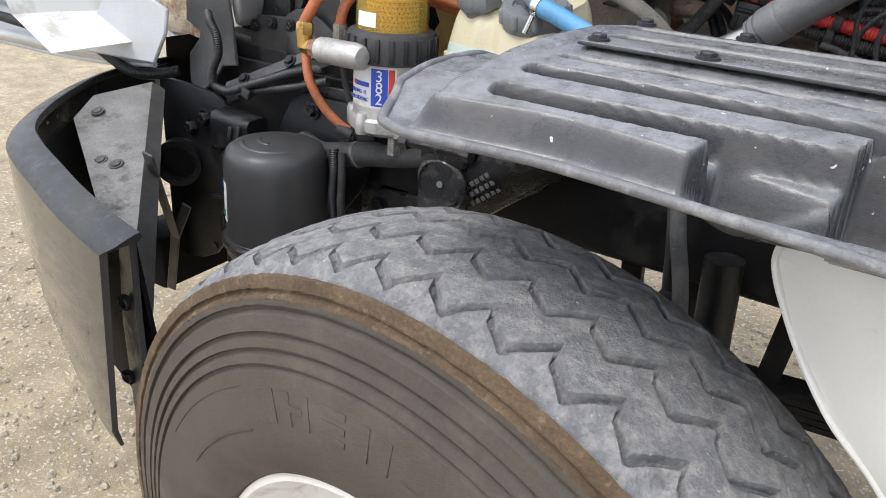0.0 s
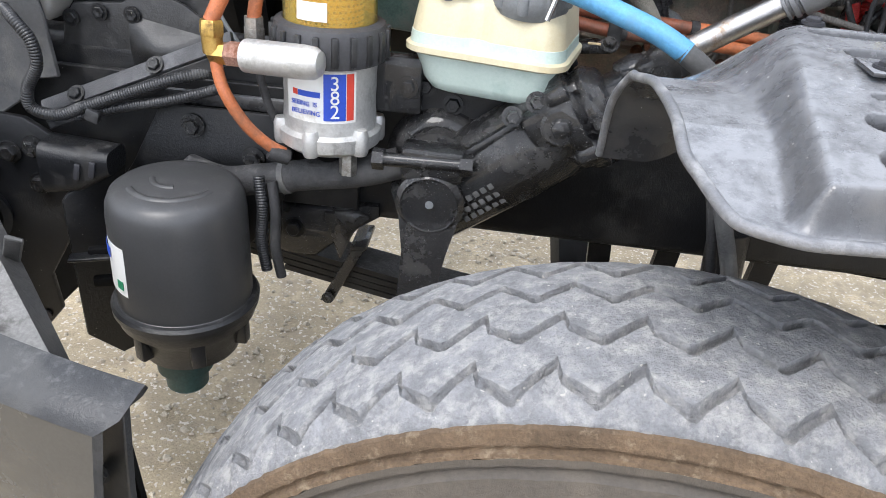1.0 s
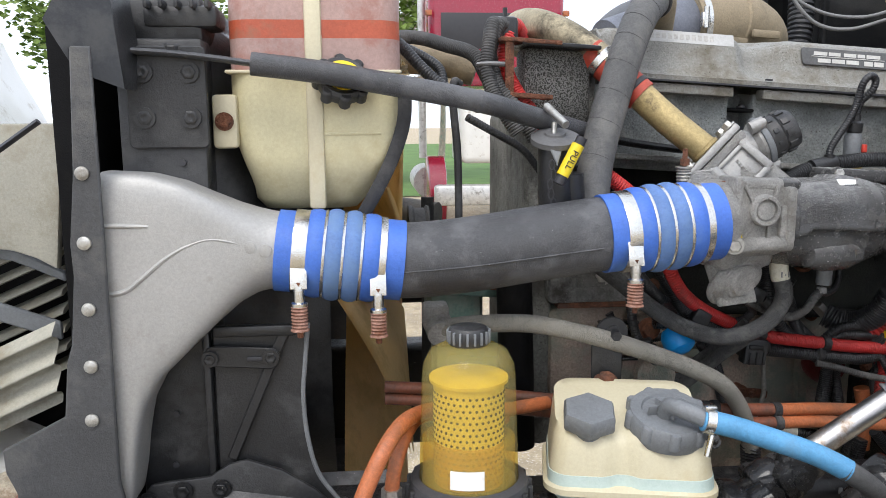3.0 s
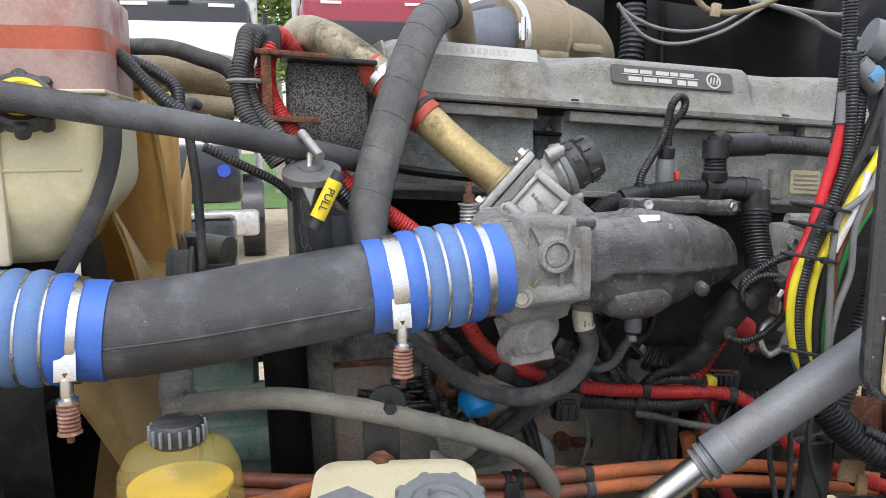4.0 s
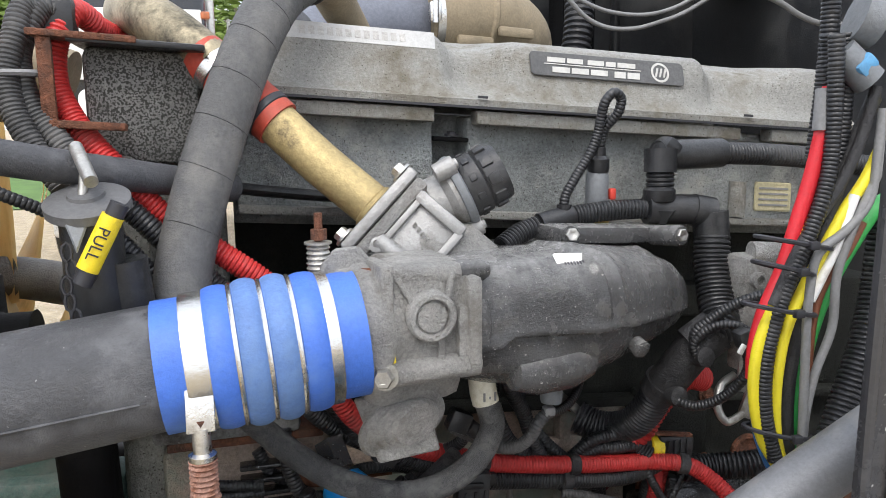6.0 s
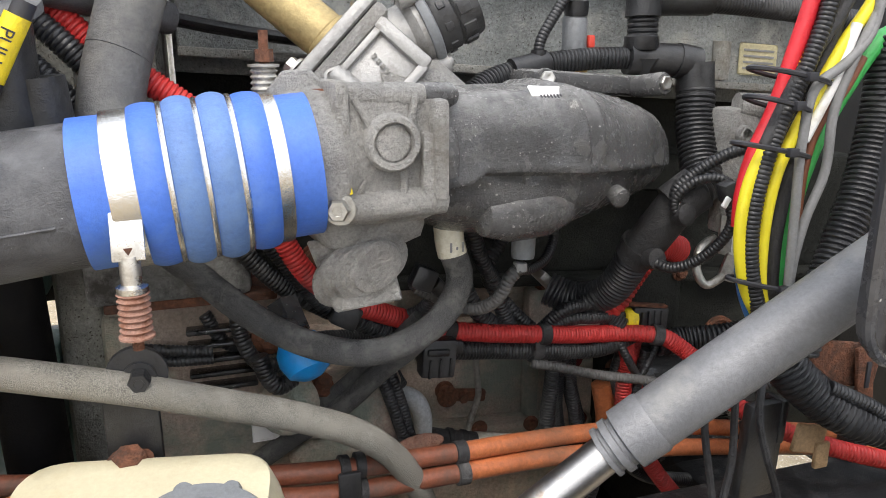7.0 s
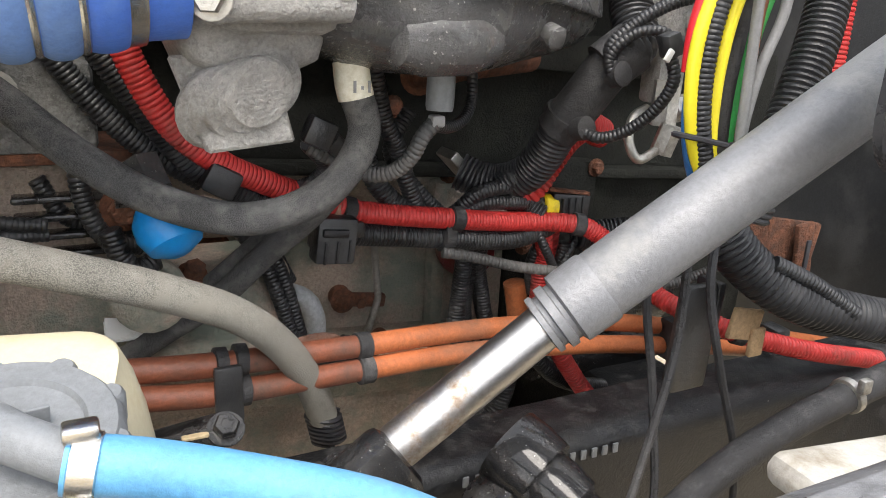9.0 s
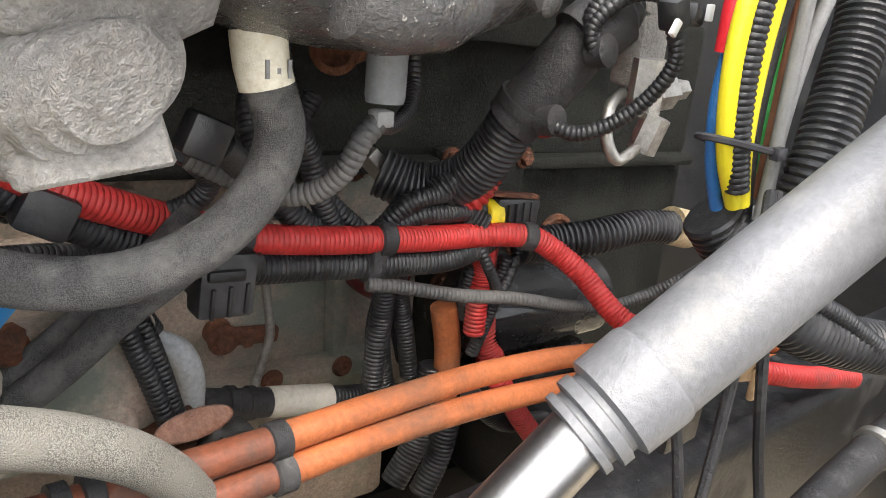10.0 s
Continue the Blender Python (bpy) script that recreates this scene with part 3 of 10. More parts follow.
single("frame_rail", channel(-1.1, 2.6, 2.12, 0.775, 1.045), "frame", "black painted steel truck frame rail", "frame rail")
single("cross_member", box((0.45, 1.72, 0.88), (0.12, 0.80, 0.16), 0.01), "frame", "black steel cross member between the frame rails", "frame")

# ---- radiator stack ----
rad = thing("radiator", (-0.95, 1.9, 0.8), "black radiator with side post and fan shroud", "radiator")
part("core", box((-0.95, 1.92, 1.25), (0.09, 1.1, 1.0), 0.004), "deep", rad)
part("side_post", box((-0.925, 1.35, 1.28), (0.115, 0.06, 0.86), 0.006), "plastic", rad)
part("side_bracket", plate(rounded(0.105, 0.135, 0.008), 0.006, (-0.915, 1.316, 1.632)), "plastic", rad)
for x, z in ((-0.945, 1.665), (-0.885, 1.665), (-0.945, 1.605), (-0.885, 1.605)):
    part("post_bolt", bolt((x, 1.312, z), (0, -1, 0), 0.010, 0.005), "plastic", rad)
for x, z in ((-0.90, 1.545), (-0.93, 1.187), (-0.935, 1.11), (-0.905, 1.30)):
    part("post_hole", lathe([(0.0045, 0), (0.0045, 0.003)], (x, 1.3185, z), (0, -1, 0), 12), "ink", rad)
part("top_beam", box((-0.935, 1.9, 1.735), (0.13, 1.1, 0.07), 0.012), "plastic", rad)


# fan shroud: a wide funnel closing to a ring
def shroud():
    rings = []
    cy, cz = 1.93, 1.25
    for x, mix, r in ((-0.885, 0.0, 0), (-0.84, 0.25, 0), (-0.80, 0.75, 0), (-0.775, 1.0, 0), (-0.72, 1.0, 0), (-0.715, 0.985, 0)):
        ring = []
        for k in range(64):
            a = 2 * math.pi * k / 64
            c, s = math.cos(a), math.sin(a)
            sq = 1 / max(abs(c) / 0.56, abs(s) / 0.50)
            rr = sq * (1 - mix) + 0.485 * mix
            ring.append((x, cy + rr * c, cz + rr * s))
        rings.append(ring)
    return loft(rings, caps=False)


part("shroud", shroud(), "plastic", rad, "black plastic fan shroud")
part("shroud_bracket", plate(rounded(0.105, 0.030, 0.014), 0.004, (-0.83, 1.292, 1.275), (0.995, 0, -0.07), (0.07, 0, 1)), "plastic", rad)
for x in (-0.873, -0.79):
    part("bracket_bolt", bolt((x, 1.288, 1.275), (0, -1, 0), 0.008, 0.006), "plastic", rad)
SIDE_EDGE = [(-0.739, 1.318), (-0.745, 1.26), (-0.749, 1.215), (-0.745, 1.15), (-0.731, 1.092), (-0.700, 1.045)]
part("shroud_side", plate([(-0.872, 1.318)] + SIDE_EDGE + [(-0.872, 1.045)], 0.006, (0, 1.308, 0), bevel=0.002), "plastic", rad, "black flat side wall of the shroud")
part("shroud_lip", tube(smooth_path([(x, 1.306, z) for x, z in SIDE_EDGE], 0.008), 0.0035, 8), "grey", rad, "pale grey edge bead")
part("top_fold", box((-0.806, 1.298, 1.312), (0.125, 0.016, 0.016), 0.004), "plastic", rad)
part("post_rib", box((-0.879, 1.302, 1.20), (0.010, 0.016, 0.24), 0.003), "plastic", rad)
part("stay", plate([(0, -0.007), (0.205, -0.007), (0.205, 0.007), (0, 0.007)], 0.004, (-0.770, 1.298, 1.312), unit((-0.082, 0, -0.189)), unit((0.189, 0, -0.082))), "plastic", rad)
part("bracket_slot", box((-0.812, 1.287, 1.2735), (0.020, 0.003, 0.006), 0.001), "ink", rad)

# charge air cooler: dark flange strip with rivets, silver cast end tank
cac = thing("charge_air_cooler", (-1.0, 1.28, 1.0), "charge air cooler with silver cast aluminium end tank", "cooler")
part("core", box((-1.05, 1.9, 1.30), (0.06, 1.1, 0.86), 0.004), "deep", cac)


TANK_X = [-0.99, -0.975, -0.968, -0.955, -0.932, -0.891, -0.855, -0.825, -0.80, -0.775, -0.755]
TANK_LOW = [1.07, 1.09, 1.15, 1.215, 1.258, 1.298, 1.332, 1.357, 1.369, 1.372, 1.372]
TANK_TOP = [1.537, 1.536, 1.536, 1.535, 1.533, 1.522, 1.505, 1.492, 1.484, 1.478, 1.477]


def end_tank():
    """From a tall slot at the flange to a round neck, with a slanting lower wall."""
    rings = []
    n = 56
    for x in np.linspace(-0.99, -0.755, 40):
        e = smoothstep(-0.90, -0.775, x)
        low, top = interp(x, TANK_X, TANK_LOW), interp(x, TANK_X, TANK_TOP)
        zc, hz = (low + top) / 2, (top - low) / 2
        hy = 0.043 * (1 - e) + 0.0525 * e
        power = 6.0 * (1 - e) + 2.0 * e
        yc = 1.283 * (1 - e) + 1.302 * e
        ring = []
        for k in range(n):
            a = 2 * math.pi * k / n
            c, w = math.cos(a), math.sin(a)
            ring.append((x, yc + hy * math.copysign(abs(c) ** (2 / power), c), zc + hz * math.copysign(abs(w) ** (2 / power), w)))
        rings.append(ring)
    return loft(rings)


# added black sheet: stands in for the darkness under the cooler, hides the ground
part("gap_sheet", plate([(-1.38, 0.64), (-1.0, 0.60), (-1.0, 1.05), (-1.36, 1.02)], 0.008, (0, 1.36, 0)), "deep", cac, "black sheet added behind the cooler to fill a dark gap")
part("end_tank", end_tank(), "silver", cac, "silver painted cast end tank", sharp=50)
part("tank_rib", tube([(-0.986, 1.2405, 1.469), (-0.955, 1.2400, 1.4685), (-0.931, 1.2425, 1.467)], 0.0032, 8), "silver", cac)
part("tank_rib", tube([(-0.988, 1.2405, 1.379), (-0.964, 1.2400, 1.384), (-0.94, 1.2405, 1.402), (-0.913, 1.2415, 1.424), (-0.885, 1.2430, 1.440), (-0.857, 1.2455, 1.448), (-0.83, 1.2485, 1.444), (-0.811, 1.252, 1.438)], 0.0034, 8), "silver", cac)
for x, z in ((-0.806, 1.436), (-0.786, 1.431)):
    part("tank_boss", lathe([(0.009, 0), (0.0085, 0.004), (0.006, 0.0045)], (x, 1.252, z), (0, -1, 0), 16), "silver", cac)
FLAP = [(-1.046, 1.223), (-1.127, 1.181), (-1.126, 1.150), (-1.114, 1.120), (-1.119, 1.070), (-1.076, 1.053), (-1.081, 1.035), (-1.117, 0.997), (-1.121, 0.936), (-1.097, 0.906), (-1.082, 0.918), (-1.041, 0.946), (-1.013, 0.985), (-0.968, 0.993), (-0.976, 1.088), (-0.984, 1.130)]
part("flange_strip", plate([(-1.004, 1.69), (-1.012, 1.535), (-1.022, 1.448), (-1.021, 1.407), (-1.030, 1.320), (-1.038, 1.294)] + FLAP + [(-0.983, 1.25), (-0.981, 1.40), (-0.980, 1.69)], 0.008, (0, 1.228, 0), bevel=0.002),
     surface("grey_flange_rubber", (0.062, 0.063, 0.066), 0.5, var=0.2, scale=7, bump=0.25, dirt=(0.12, 0.118, 0.114), dirt_amount=0.3, dirt_scale=8), cac, "grey side flange and torn flap with silver rivets")
for z, x in ((1.537, -1.0), (1.29, -1.008), (1.218, -1.012), (1.45, -1.004), (1.365, -1.005)):
    part("rivet", lathe([(0.009, 0), (0.0085, 0.002), (0.005, 0.0035), (0.001, 0.0037)], (x, 1.223, z), (0, -1, 0), 18), "zinc", cac)

# ---- charge air pipe between cooler and manifold ----
HOSE_A, HOSE_B, HOSE_C, HOSE_D = vec((-0.776, 1.302, 1.424)), vec((-0.604, 1.304, 1.405)), vec((-0.318, 1.304, 1.437)), vec((-0.148, 1.308, 1.452))


def hump_hose(a, b):
    """A blue silicone sleeve with three humps; its wire rings and band clamps apart."""
    d = b - a
    length, n = np.linalg.norm(d), unit(d)
    prof = []
    for k in range(161):
        s = k / 160
        r = 0.0565
        for c, w, h in ((0.305, 0.075, 0.0055), (0.446, 0.073, 0.0075), (0.591, 0.073, 0.0075), (0.735, 0.075, 0.0055)):
            r += h * max(0, 1 - ((s - c) / w) ** 2) ** 0.5
        prof.append((r, s * length))
    prof = [(0.053, 0), *prof, (0.053, length)]
    return lathe(prof, a, n, 48), n, length


def band(a, n, at, wide, r=0.0588):
    return lathe([(r - 0.001, 0), (r, 0.0003), (r + 0.0004, wide * 0.1), (r + 0.0004, wide * 0.9), (r, wide - 0.0003), (r - 0.001, wide)], a + n * at, n, 48)


def spring_clamp(parent, a, n, at, side=(0, -1, 0), down=(0, 0, -1), low=0.032):
    """Constant tension clamp: band, bridge, bolt and spring stack hanging below."""
    clamp = part("hose_clamp", band(a, n, at, 0.021), "steel", parent, "bright steel spring band clamp")
    side, down = unit(side), unit(down)
    c = a + n * (at + 0.0105)
    front = unit(side * 0.95 + down * 0.30)
    part("bridge", box(c + front * 0.0605, (0.022, 0.003, 0.045), 0.001, (-15, 0, math.degrees(math.atan2(n[1], n[0])))), "steel", clamp)
    top = c + side * 0.060 + down * (0.018 + low * 0.4)
    part("bolt_shank", tube([top, top + down * 0.075], 0.004, 8), "rust", clamp, "rusty bolt")
    part("sleeve", lathe([(0.0065, 0), (0.0072, 0.004), (0.0072, 0.02), (0.011, 0.022), (0.011, 0.026)], top + down * 0.006, down, 18), "steel", clamp)
    part("washer_spring", lathe([(0.0115 if k % 2 else 0.0092, 0.0022 * k) for k in range(15)] + [(0.0125, 0.033), (0.0125, 0.0345)], top + down * 0.031, down, 18), "rustpink", clamp, "rusted spring washers")
    return clamp


charge = thing("charge_air_pipe", (-0.46, 1.30, 1.36), "black charge air pipe joined by two blue silicone sleeves", "pipe")
part("pipe", tube([HOSE_B + (HOSE_A - HOSE_B) * 0.25, HOSE_B, (-0.52, 1.303, 1.4105), (-0.42, 1.303, 1.424), HOSE_C, HOSE_C + vec((0.05, 0, 0.005))], 0.0535, 40, 0.012), "pipe", charge, "dusty black steel pipe")
part("weld_seam", tube([(-0.607, 1.2515, 1.397), (-0.52, 1.2495, 1.403), (-0.42, 1.2495, 1.414), (-0.33, 1.2515, 1.424)], 0.0012, 6), "pipe", charge)
for a, b in ((HOSE_A, HOSE_B), (HOSE_C, HOSE_D)):
    shape, n, length = hump_hose(a, b)
    sleeve = part("hump_sleeve", shape, "blue", charge, "blue silicone hump hose")
    for c in (0.446, 0.591):
        part("faded_hump", lathe([(0.0568 + 0.0075 * max(0, 1 - (k / 8) ** 2) ** 0.5, length * (c + 0.071 * k / 8)) for k in range(-8, 9)], a, n, 48), "bluefade", sleeve, "sun-faded hump")
    for s in (0.373, 0.518, 0.663):
        part("wire_ring", lathe([(0.0592 + 0.0028 * math.cos(radians(k)), 0.0028 * math.sin(radians(k))) for k in range(-90, 271, 40)], a + n * length * s, n, 48), "steel", sleeve)
    first = spring_clamp(charge, a, n, 0.022)
    if a[0] < -0.5:
        spring_clamp(charge, a, n, length - 0.046)
    else:
        part("hose_clamp", band(a, n, length - 0.050, 0.026), "steel", charge, "bright steel spring band clamp")

# ---- degas tank ----
degas = thing("coolant_tank", (-0.72, 1.45, 1.47), "yellowed translucent coolant tank with red fluid in its top", "tank")


def tank_body(z0, z1, n=9, bulge=0.0):
    rings = []
    for k in range(n + 1):
        s = k / n
        z = z0 + (z1 - z0) * s
        narrow = 0.11 * smoothstep(1.57, 1.475, z)
        inset = 0.012 * (1 if (s == 0 and bulge == 1) or (s == 1 and bulge == 2) else 0)
        x0, x1 = -0.842 + 0.025 * smoothstep(1.60, 1.49, z) + inset, -0.600 - narrow * 0.5 - inset
        y0, y1 = 1.352 + inset + 0.03 * smoothstep(1.55, 1.475, z), 1.60 - inset
        ring = [((x0 + x1) / 2 + a, (y0 + y1) / 2 + b, z) for a, b in rounded(x1 - x0, y1 - y0, 0.035, 5)]
        rings.append(ring)
    return loft(rings)


part("lower_body", tank_body(1.472, 1.668, 12, 1), "yellowtank", degas, sharp=60)
part("upper_body", tank_body(1.668, 1.714, 3, 0), "coolantpale", degas, "pink stained tank wall below the fluid", sharp=60)
part("fluid_body", tank_body(1.714, 1.739, 2, 0), "coolant", degas, "dark red fluid seen through the tank", sharp=60)
part("top_body", tank_body(1.739, 1.80, 5, 2), "coolantpale", degas, sharp=60)
part("mould_rib", box((-0.722, 1.352, 1.64), (0.024, 0.012, 0.33), 0.005), "ivory", degas, "pale moulded rib")
part("seam_lip", box((-0.722, 1.476, 1.6685), (0.246, 0.252, 0.005), 0.002), "ivory", degas)
part("mould_step", box((-0.680, 1.3525, 1.582), (0.10, 0.006, 0.004), 0.0015), "yellowtank", degas)
part("strap", tube([(-0.595, 1.362, 1.655), (-0.597, 1.350, 1.60), (-0.615, 1.350, 1.545), (-0.655, 1.352, 1.47), (-0.68, 1.36, 1.43)], 0.010, 8, flat=0.35), "rubber", degas, "black rubber strap")
cap = part("cap", lathe([(0.033, 0), (0.036, 0.004), (0.036, 0.018), (0.032, 0.022), (0.03, 0.022)] + [(0.0285, 0.0215), (0.001, 0.0215)], (-0.684, 1.345, 1.649), (0.15, -0.75, 0.55), 32), "plastic", degas, "black ribbed filler cap")
part("cap_ring", lathe([(0.0255, 0), (0.0255, 0.001), (0.0195, 0.001), (0.0195, 0)], vec((-0.684, 1.345, 1.649)) + unit((0.15, -0.75, 0.55)) * 0.022, (0.15, -0.75, 0.55), 32), "yellow", cap, "yellow printed warning ring")
for k in range(8):
    u, w = across((0.15, -0.75, 0.55))
    a = 2 * math.pi * k / 8
    part("grip", lathe([(0.0085, 0), (0.0085, 0.018), (0.006, 0.021)], vec((-0.684, 1.345, 1.649)) + 0.0335 * (math.cos(a) * u + math.sin(a) * w), (0.15, -0.75, 0.55), 12), "plastic", cap)
part("mount_tab", box((-0.848, 1.36, 1.60), (0.035, 0.02, 0.075), 0.006), "ivory", degas)
part("tab_bolt", bolt((-0.848, 1.349, 1.60), (0, -1, 0), 0.009, 0.006), "rust", degas, "rusted bolt")

# ---- fan ----
fan = thing("radiator_fan", (-0.70, 1.93, 1.25), "tan plastic radiator fan with curved blades", "fan")
part("fan_hub", lathe([(0.001, -0.05), (0.12, -0.05), (0.14, -0.03), (0.14, 0.04), (0.09, 0.06), (0.001, 0.06)], (-0.645, 1.93, 1.25), (1, 0, 0), 40), "fan", fan)


def blade(k):
    a0 = 2 * math.pi * k / 9 + 0.33
    def f(u, v):
        r = 0.12 + 0.37 * u
        wide = 0.66 - 0.06 * u
        a = a0 + (v - 0.5) * wide + 0.18 * u
        x = -0.645 + (v - 0.5) * 0.115 + 0.02 * math.sin(v * 3.14)
        return (x, 1.93 + r * math.cos(a), 1.25 + r * math.sin(a))
    front = grid(8, 8, f)
    back = ([p + vec((0.006, 0, 0)) for p in front[0]], [q[::-1] for q in front[1]])
    return [front, back]


for k in range(9):
    part("blade", blade(k), "fan", fan, sharp=80)
part("fan_clutch", lathe([(0.001, 0), (0.05, 0), (0.05, 0.16), (0.075, 0.17), (0.075, 0.22), (0.001, 0.22)], (-0.64, 1.93, 1.25), (1, 0, 0), 32), "deep", fan)

# ---- engine: it leans a little to the rear ----
def lean(x, y, z):
    return (x, y, z - 0.067 * x)


def leaned(shape):
    v, f = shape
    return [vec(lean(*p)) for p in v], f


engine = thing("engine", (0.2, 1.8, 0.85), "large inline diesel engine with stained aluminium valve cover", "engine")


def cover_face(u, v):
    """The near face and top of the valve cover, with two hollows in its face."""
    x = -0.245 + 0.86 * u
    hollow = 0.022 * (smoothstep(0.0, 0.03, x) * (1 - smoothstep(0.065, 0.11, x)) + smoothstep(0.375, 0.405, x) * (1 - smoothstep(0.50, 0.55, x)))
    rows = [(1.548, 1.660), (1.547, 1.668), (1.553, 1.6695), (1.560, 1.675), (1.572, 1.700), (1.580, 1.7285), (1.586, 1.7400), (1.598, 1.7465), (1.66, 1.751), (1.85, 1.751), (1.88, 1.70), (1.89, 1.66)]
    k = v * (len(rows) - 1)
    i = min(int(k), len(rows) - 2)
    y = rows[i][0] + (rows[i + 1][0] - rows[i][0]) * (k - i)
    z = rows[i][1] + (rows[i + 1][1] - rows[i][1]) * (k - i)
    w = smoothstep(1.668, 1.69, z) * (1 - smoothstep(1.70, 1.76, y))
    ends = smoothstep(-0.245, -0.225, x) * (1 - smoothstep(0.595, 0.615, x))
    return lean(x, y + hollow * w, z - 0.012 * hollow / 0.022 * smoothstep(1.715, 1.745, z) * (1 - smoothstep(1.6, 1.68, y)) - 0.012 * (1 - ends) * smoothstep(1.69, 1.74, z))


cover = part("valve_cover", [grid(105, 33, cover_face), leaned(plate([(1.548, 1.66), (1.553, 1.67), (1.58, 1.73), (1.60, 1.744), (1.85, 1.75), (1.89, 1.66)], 0.004, (-0.244, 0, 0), (0, 1, 0), (0, 0, 1)))], "cover", engine, "stained cast aluminium valve cover", sharp=45)
part("cover_groove", leaned(box((0.185, 1.5485, 1.6585), (0.86, 0.006, 0.003), 0)), "ink", cover)
part("sticker", leaned(plate([(-0.18, 0), (0.0, 0), (0.0, 0.021), (-0.18, 0.021)], 0.0012, (0, 1.5795, 1.727), (1, 0, 0), (0, 0.28, 0.96), bevel=0)), surface("silver_sticker", (0.5, 0.5, 0.49), 0.4, var=0.1), cover, "silver printed emission sticker")
M["badgebar"] = surface("pale_badge_print", (0.5, 0.49, 0.46), 0.5, var=0.12, bump=0.0)
M["stickerprint"] = surface("faded_print", (0.42, 0.41, 0.39), 0.6)
for k in range(12):
    part("print_bar", leaned(plate([(-0.165 + 0.011 * k, 0.006), (-0.158 + 0.011 * k, 0.006), (-0.158 + 0.011 * k, 0.016), (-0.165 + 0.011 * k, 0.016)], 0.0006, (0, 1.5788, 1.727), (1, 0, 0), (0, 0.28, 0.96), bevel=0)), "stickerprint", cover)
badge = part("badge", leaned(plate([(a + 0.2345, b) for a, b in rounded(0.222, 0.032, 0.006)], 0.003, (0, 1.5745, 1.720), (1, 0, 0), (0, 0.28, 0.96), bevel=0.0008)), surface("badge_grey", (0.09, 0.09, 0.09), 0.5), cover, "dark badge with pale raised bars")
for x0, x1, z0, z1 in ((0.146, 0.171, 0.003, 0.0095), (0.174, 0.196, 0.003, 0.0095), (0.203, 0.226, 0.003, 0.0095), (0.229, 0.243, 0.003, 0.0095), (0.246, 0.272, 0.003, 0.0095), (0.141, 0.280, 0.0000, 0.0012),
                       (0.152, 0.176, -0.0105, -0.003), (0.179, 0.203, -0.0105, -0.003), (0.206, 0.230, -0.0105, -0.003), (0.240, 0.256, -0.0115, -0.003), (0.259, 0.277, -0.0115, -0.003)):
    part("badge_bar", leaned(plate([(x0, z0), (x1, z0), (x1 + 0.001, z1), (x0 + 0.001, z1)], 0.0012, (0, 1.5726, 1.720), (1, 0, 0), (0, 0.28, 0.96), bevel=0)), "badgebar", badge)
BR = (0.309, 1.5737, 1.7205)
part("badge_ring", leaned(lathe([(0.0135, 0), (0.0135, 0.0012), (0.0105, 0.0012), (0.0105, 0)], BR, (0, -0.96, 0.28), 28)), "badgebar", badge)
for k in range(3):
    part("badge_arrow", leaned(plate([(-0.0085 + 0.006 * k, -0.006), (-0.0060 + 0.006 * k, -0.006), (-0.0020 + 0.006 * k, 0.006), (-0.0045 + 0.006 * k, 0.006)], 0.0012, (BR[0], 1.5727, BR[2]), (1, 0, 0), (0, 0.28, 0.96), bevel=0)), "badgebar", badge)
# head: strip under the cover with a notch, then the big weathered side wall
head = part("cylinder_head", leaned(box((0.18, 1.66, 1.575), (0.86, 0.06, 0.15), 0.003)), "head", engine, "weathered grey cylinder head")
part("head_wall", leaned(box((-0.125, 1.62, 1.585), (0.24, 0.08, 0.125), 0.004)), "head", head)
part("head_wall", leaned(box((0.325, 1.62, 1.585), (0.57, 0.08, 0.125), 0.004)), "head", head)
part("head_base", leaned(box((0.18, 1.70, 1.47), (0.86, 0.08, 0.16), 0.004)), "shadeblock", head)
part("head_strip", leaned(box((-0.125, 1.566, 1.6465), (0.232, 0.028, 0.017), 0.003)), "cover", head)
part("head_strip", leaned(box((0.235, 1.566, 1.6465), (0.38, 0.028, 0.017), 0.003)), "cover", head)
part("head_strip", leaned(box((0.54, 1.566, 1.6465), (0.13, 0.028, 0.017), 0.003)), "cover", head)
part("head_ledge", leaned(box((0.18, 1.575, 1.5235), (0.85, 0.02, 0.010), 0.002)), "cover", head)
part("notch_floor", leaned(box((0.018, 1.60, 1.618), (0.047, 0.05, 0.006), 0.002)), "deep", head)
part("notch_bolt", [leaned(s) for s in bolt((0.02, 1.582, 1.622), (0, 0, 1), 0.006, 0.006)], "ink", head)
for x in (0.05, 0.43):
    part("cover_slot", leaned(box((x, 1.5455, 1.671), (0.012, 0.004, 0.003), 0)), "ink", head)
part("data_plate", leaned(plate(rounded(0.062, 0.042, 0.003), 0.002, (0.502, 1.578, 1.560))), surface("aged_plate", (0.42, 0.38, 0.24), 0.6), head, "yellowed data plate with unreadable print")
for k in range(4):
    part("plate_bar", leaned(plate(rounded(0.05, 0.0028, 0.001, 1), 0.001, (0.502, 1.5764, 1.572 - 0.008 * k), bevel=0)), "greywire", head)
for x in (0.44, 0.56):
    part("head_boss", leaned(lathe([(0.012, 0), (0.012, 0.05)], (x, 1.575, 1.53), (0, 0, 1), 12)), "cover", head)
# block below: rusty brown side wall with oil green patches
# upper and rear walls are split off to carry painted shade
part("upper_block", leaned(box((0.28, 1.80, 1.33), (1.08, 0.26, 0.19), 0.012)), "shadeblock", engine, "oily upper block wall with shade put into its colour")
part("rear_block", leaned(box((0.575, 1.80, 1.073), (0.49, 0.26, 0.32), 0.012)), "shadeblock", engine, "oily rear block wall with shade put into its colour")
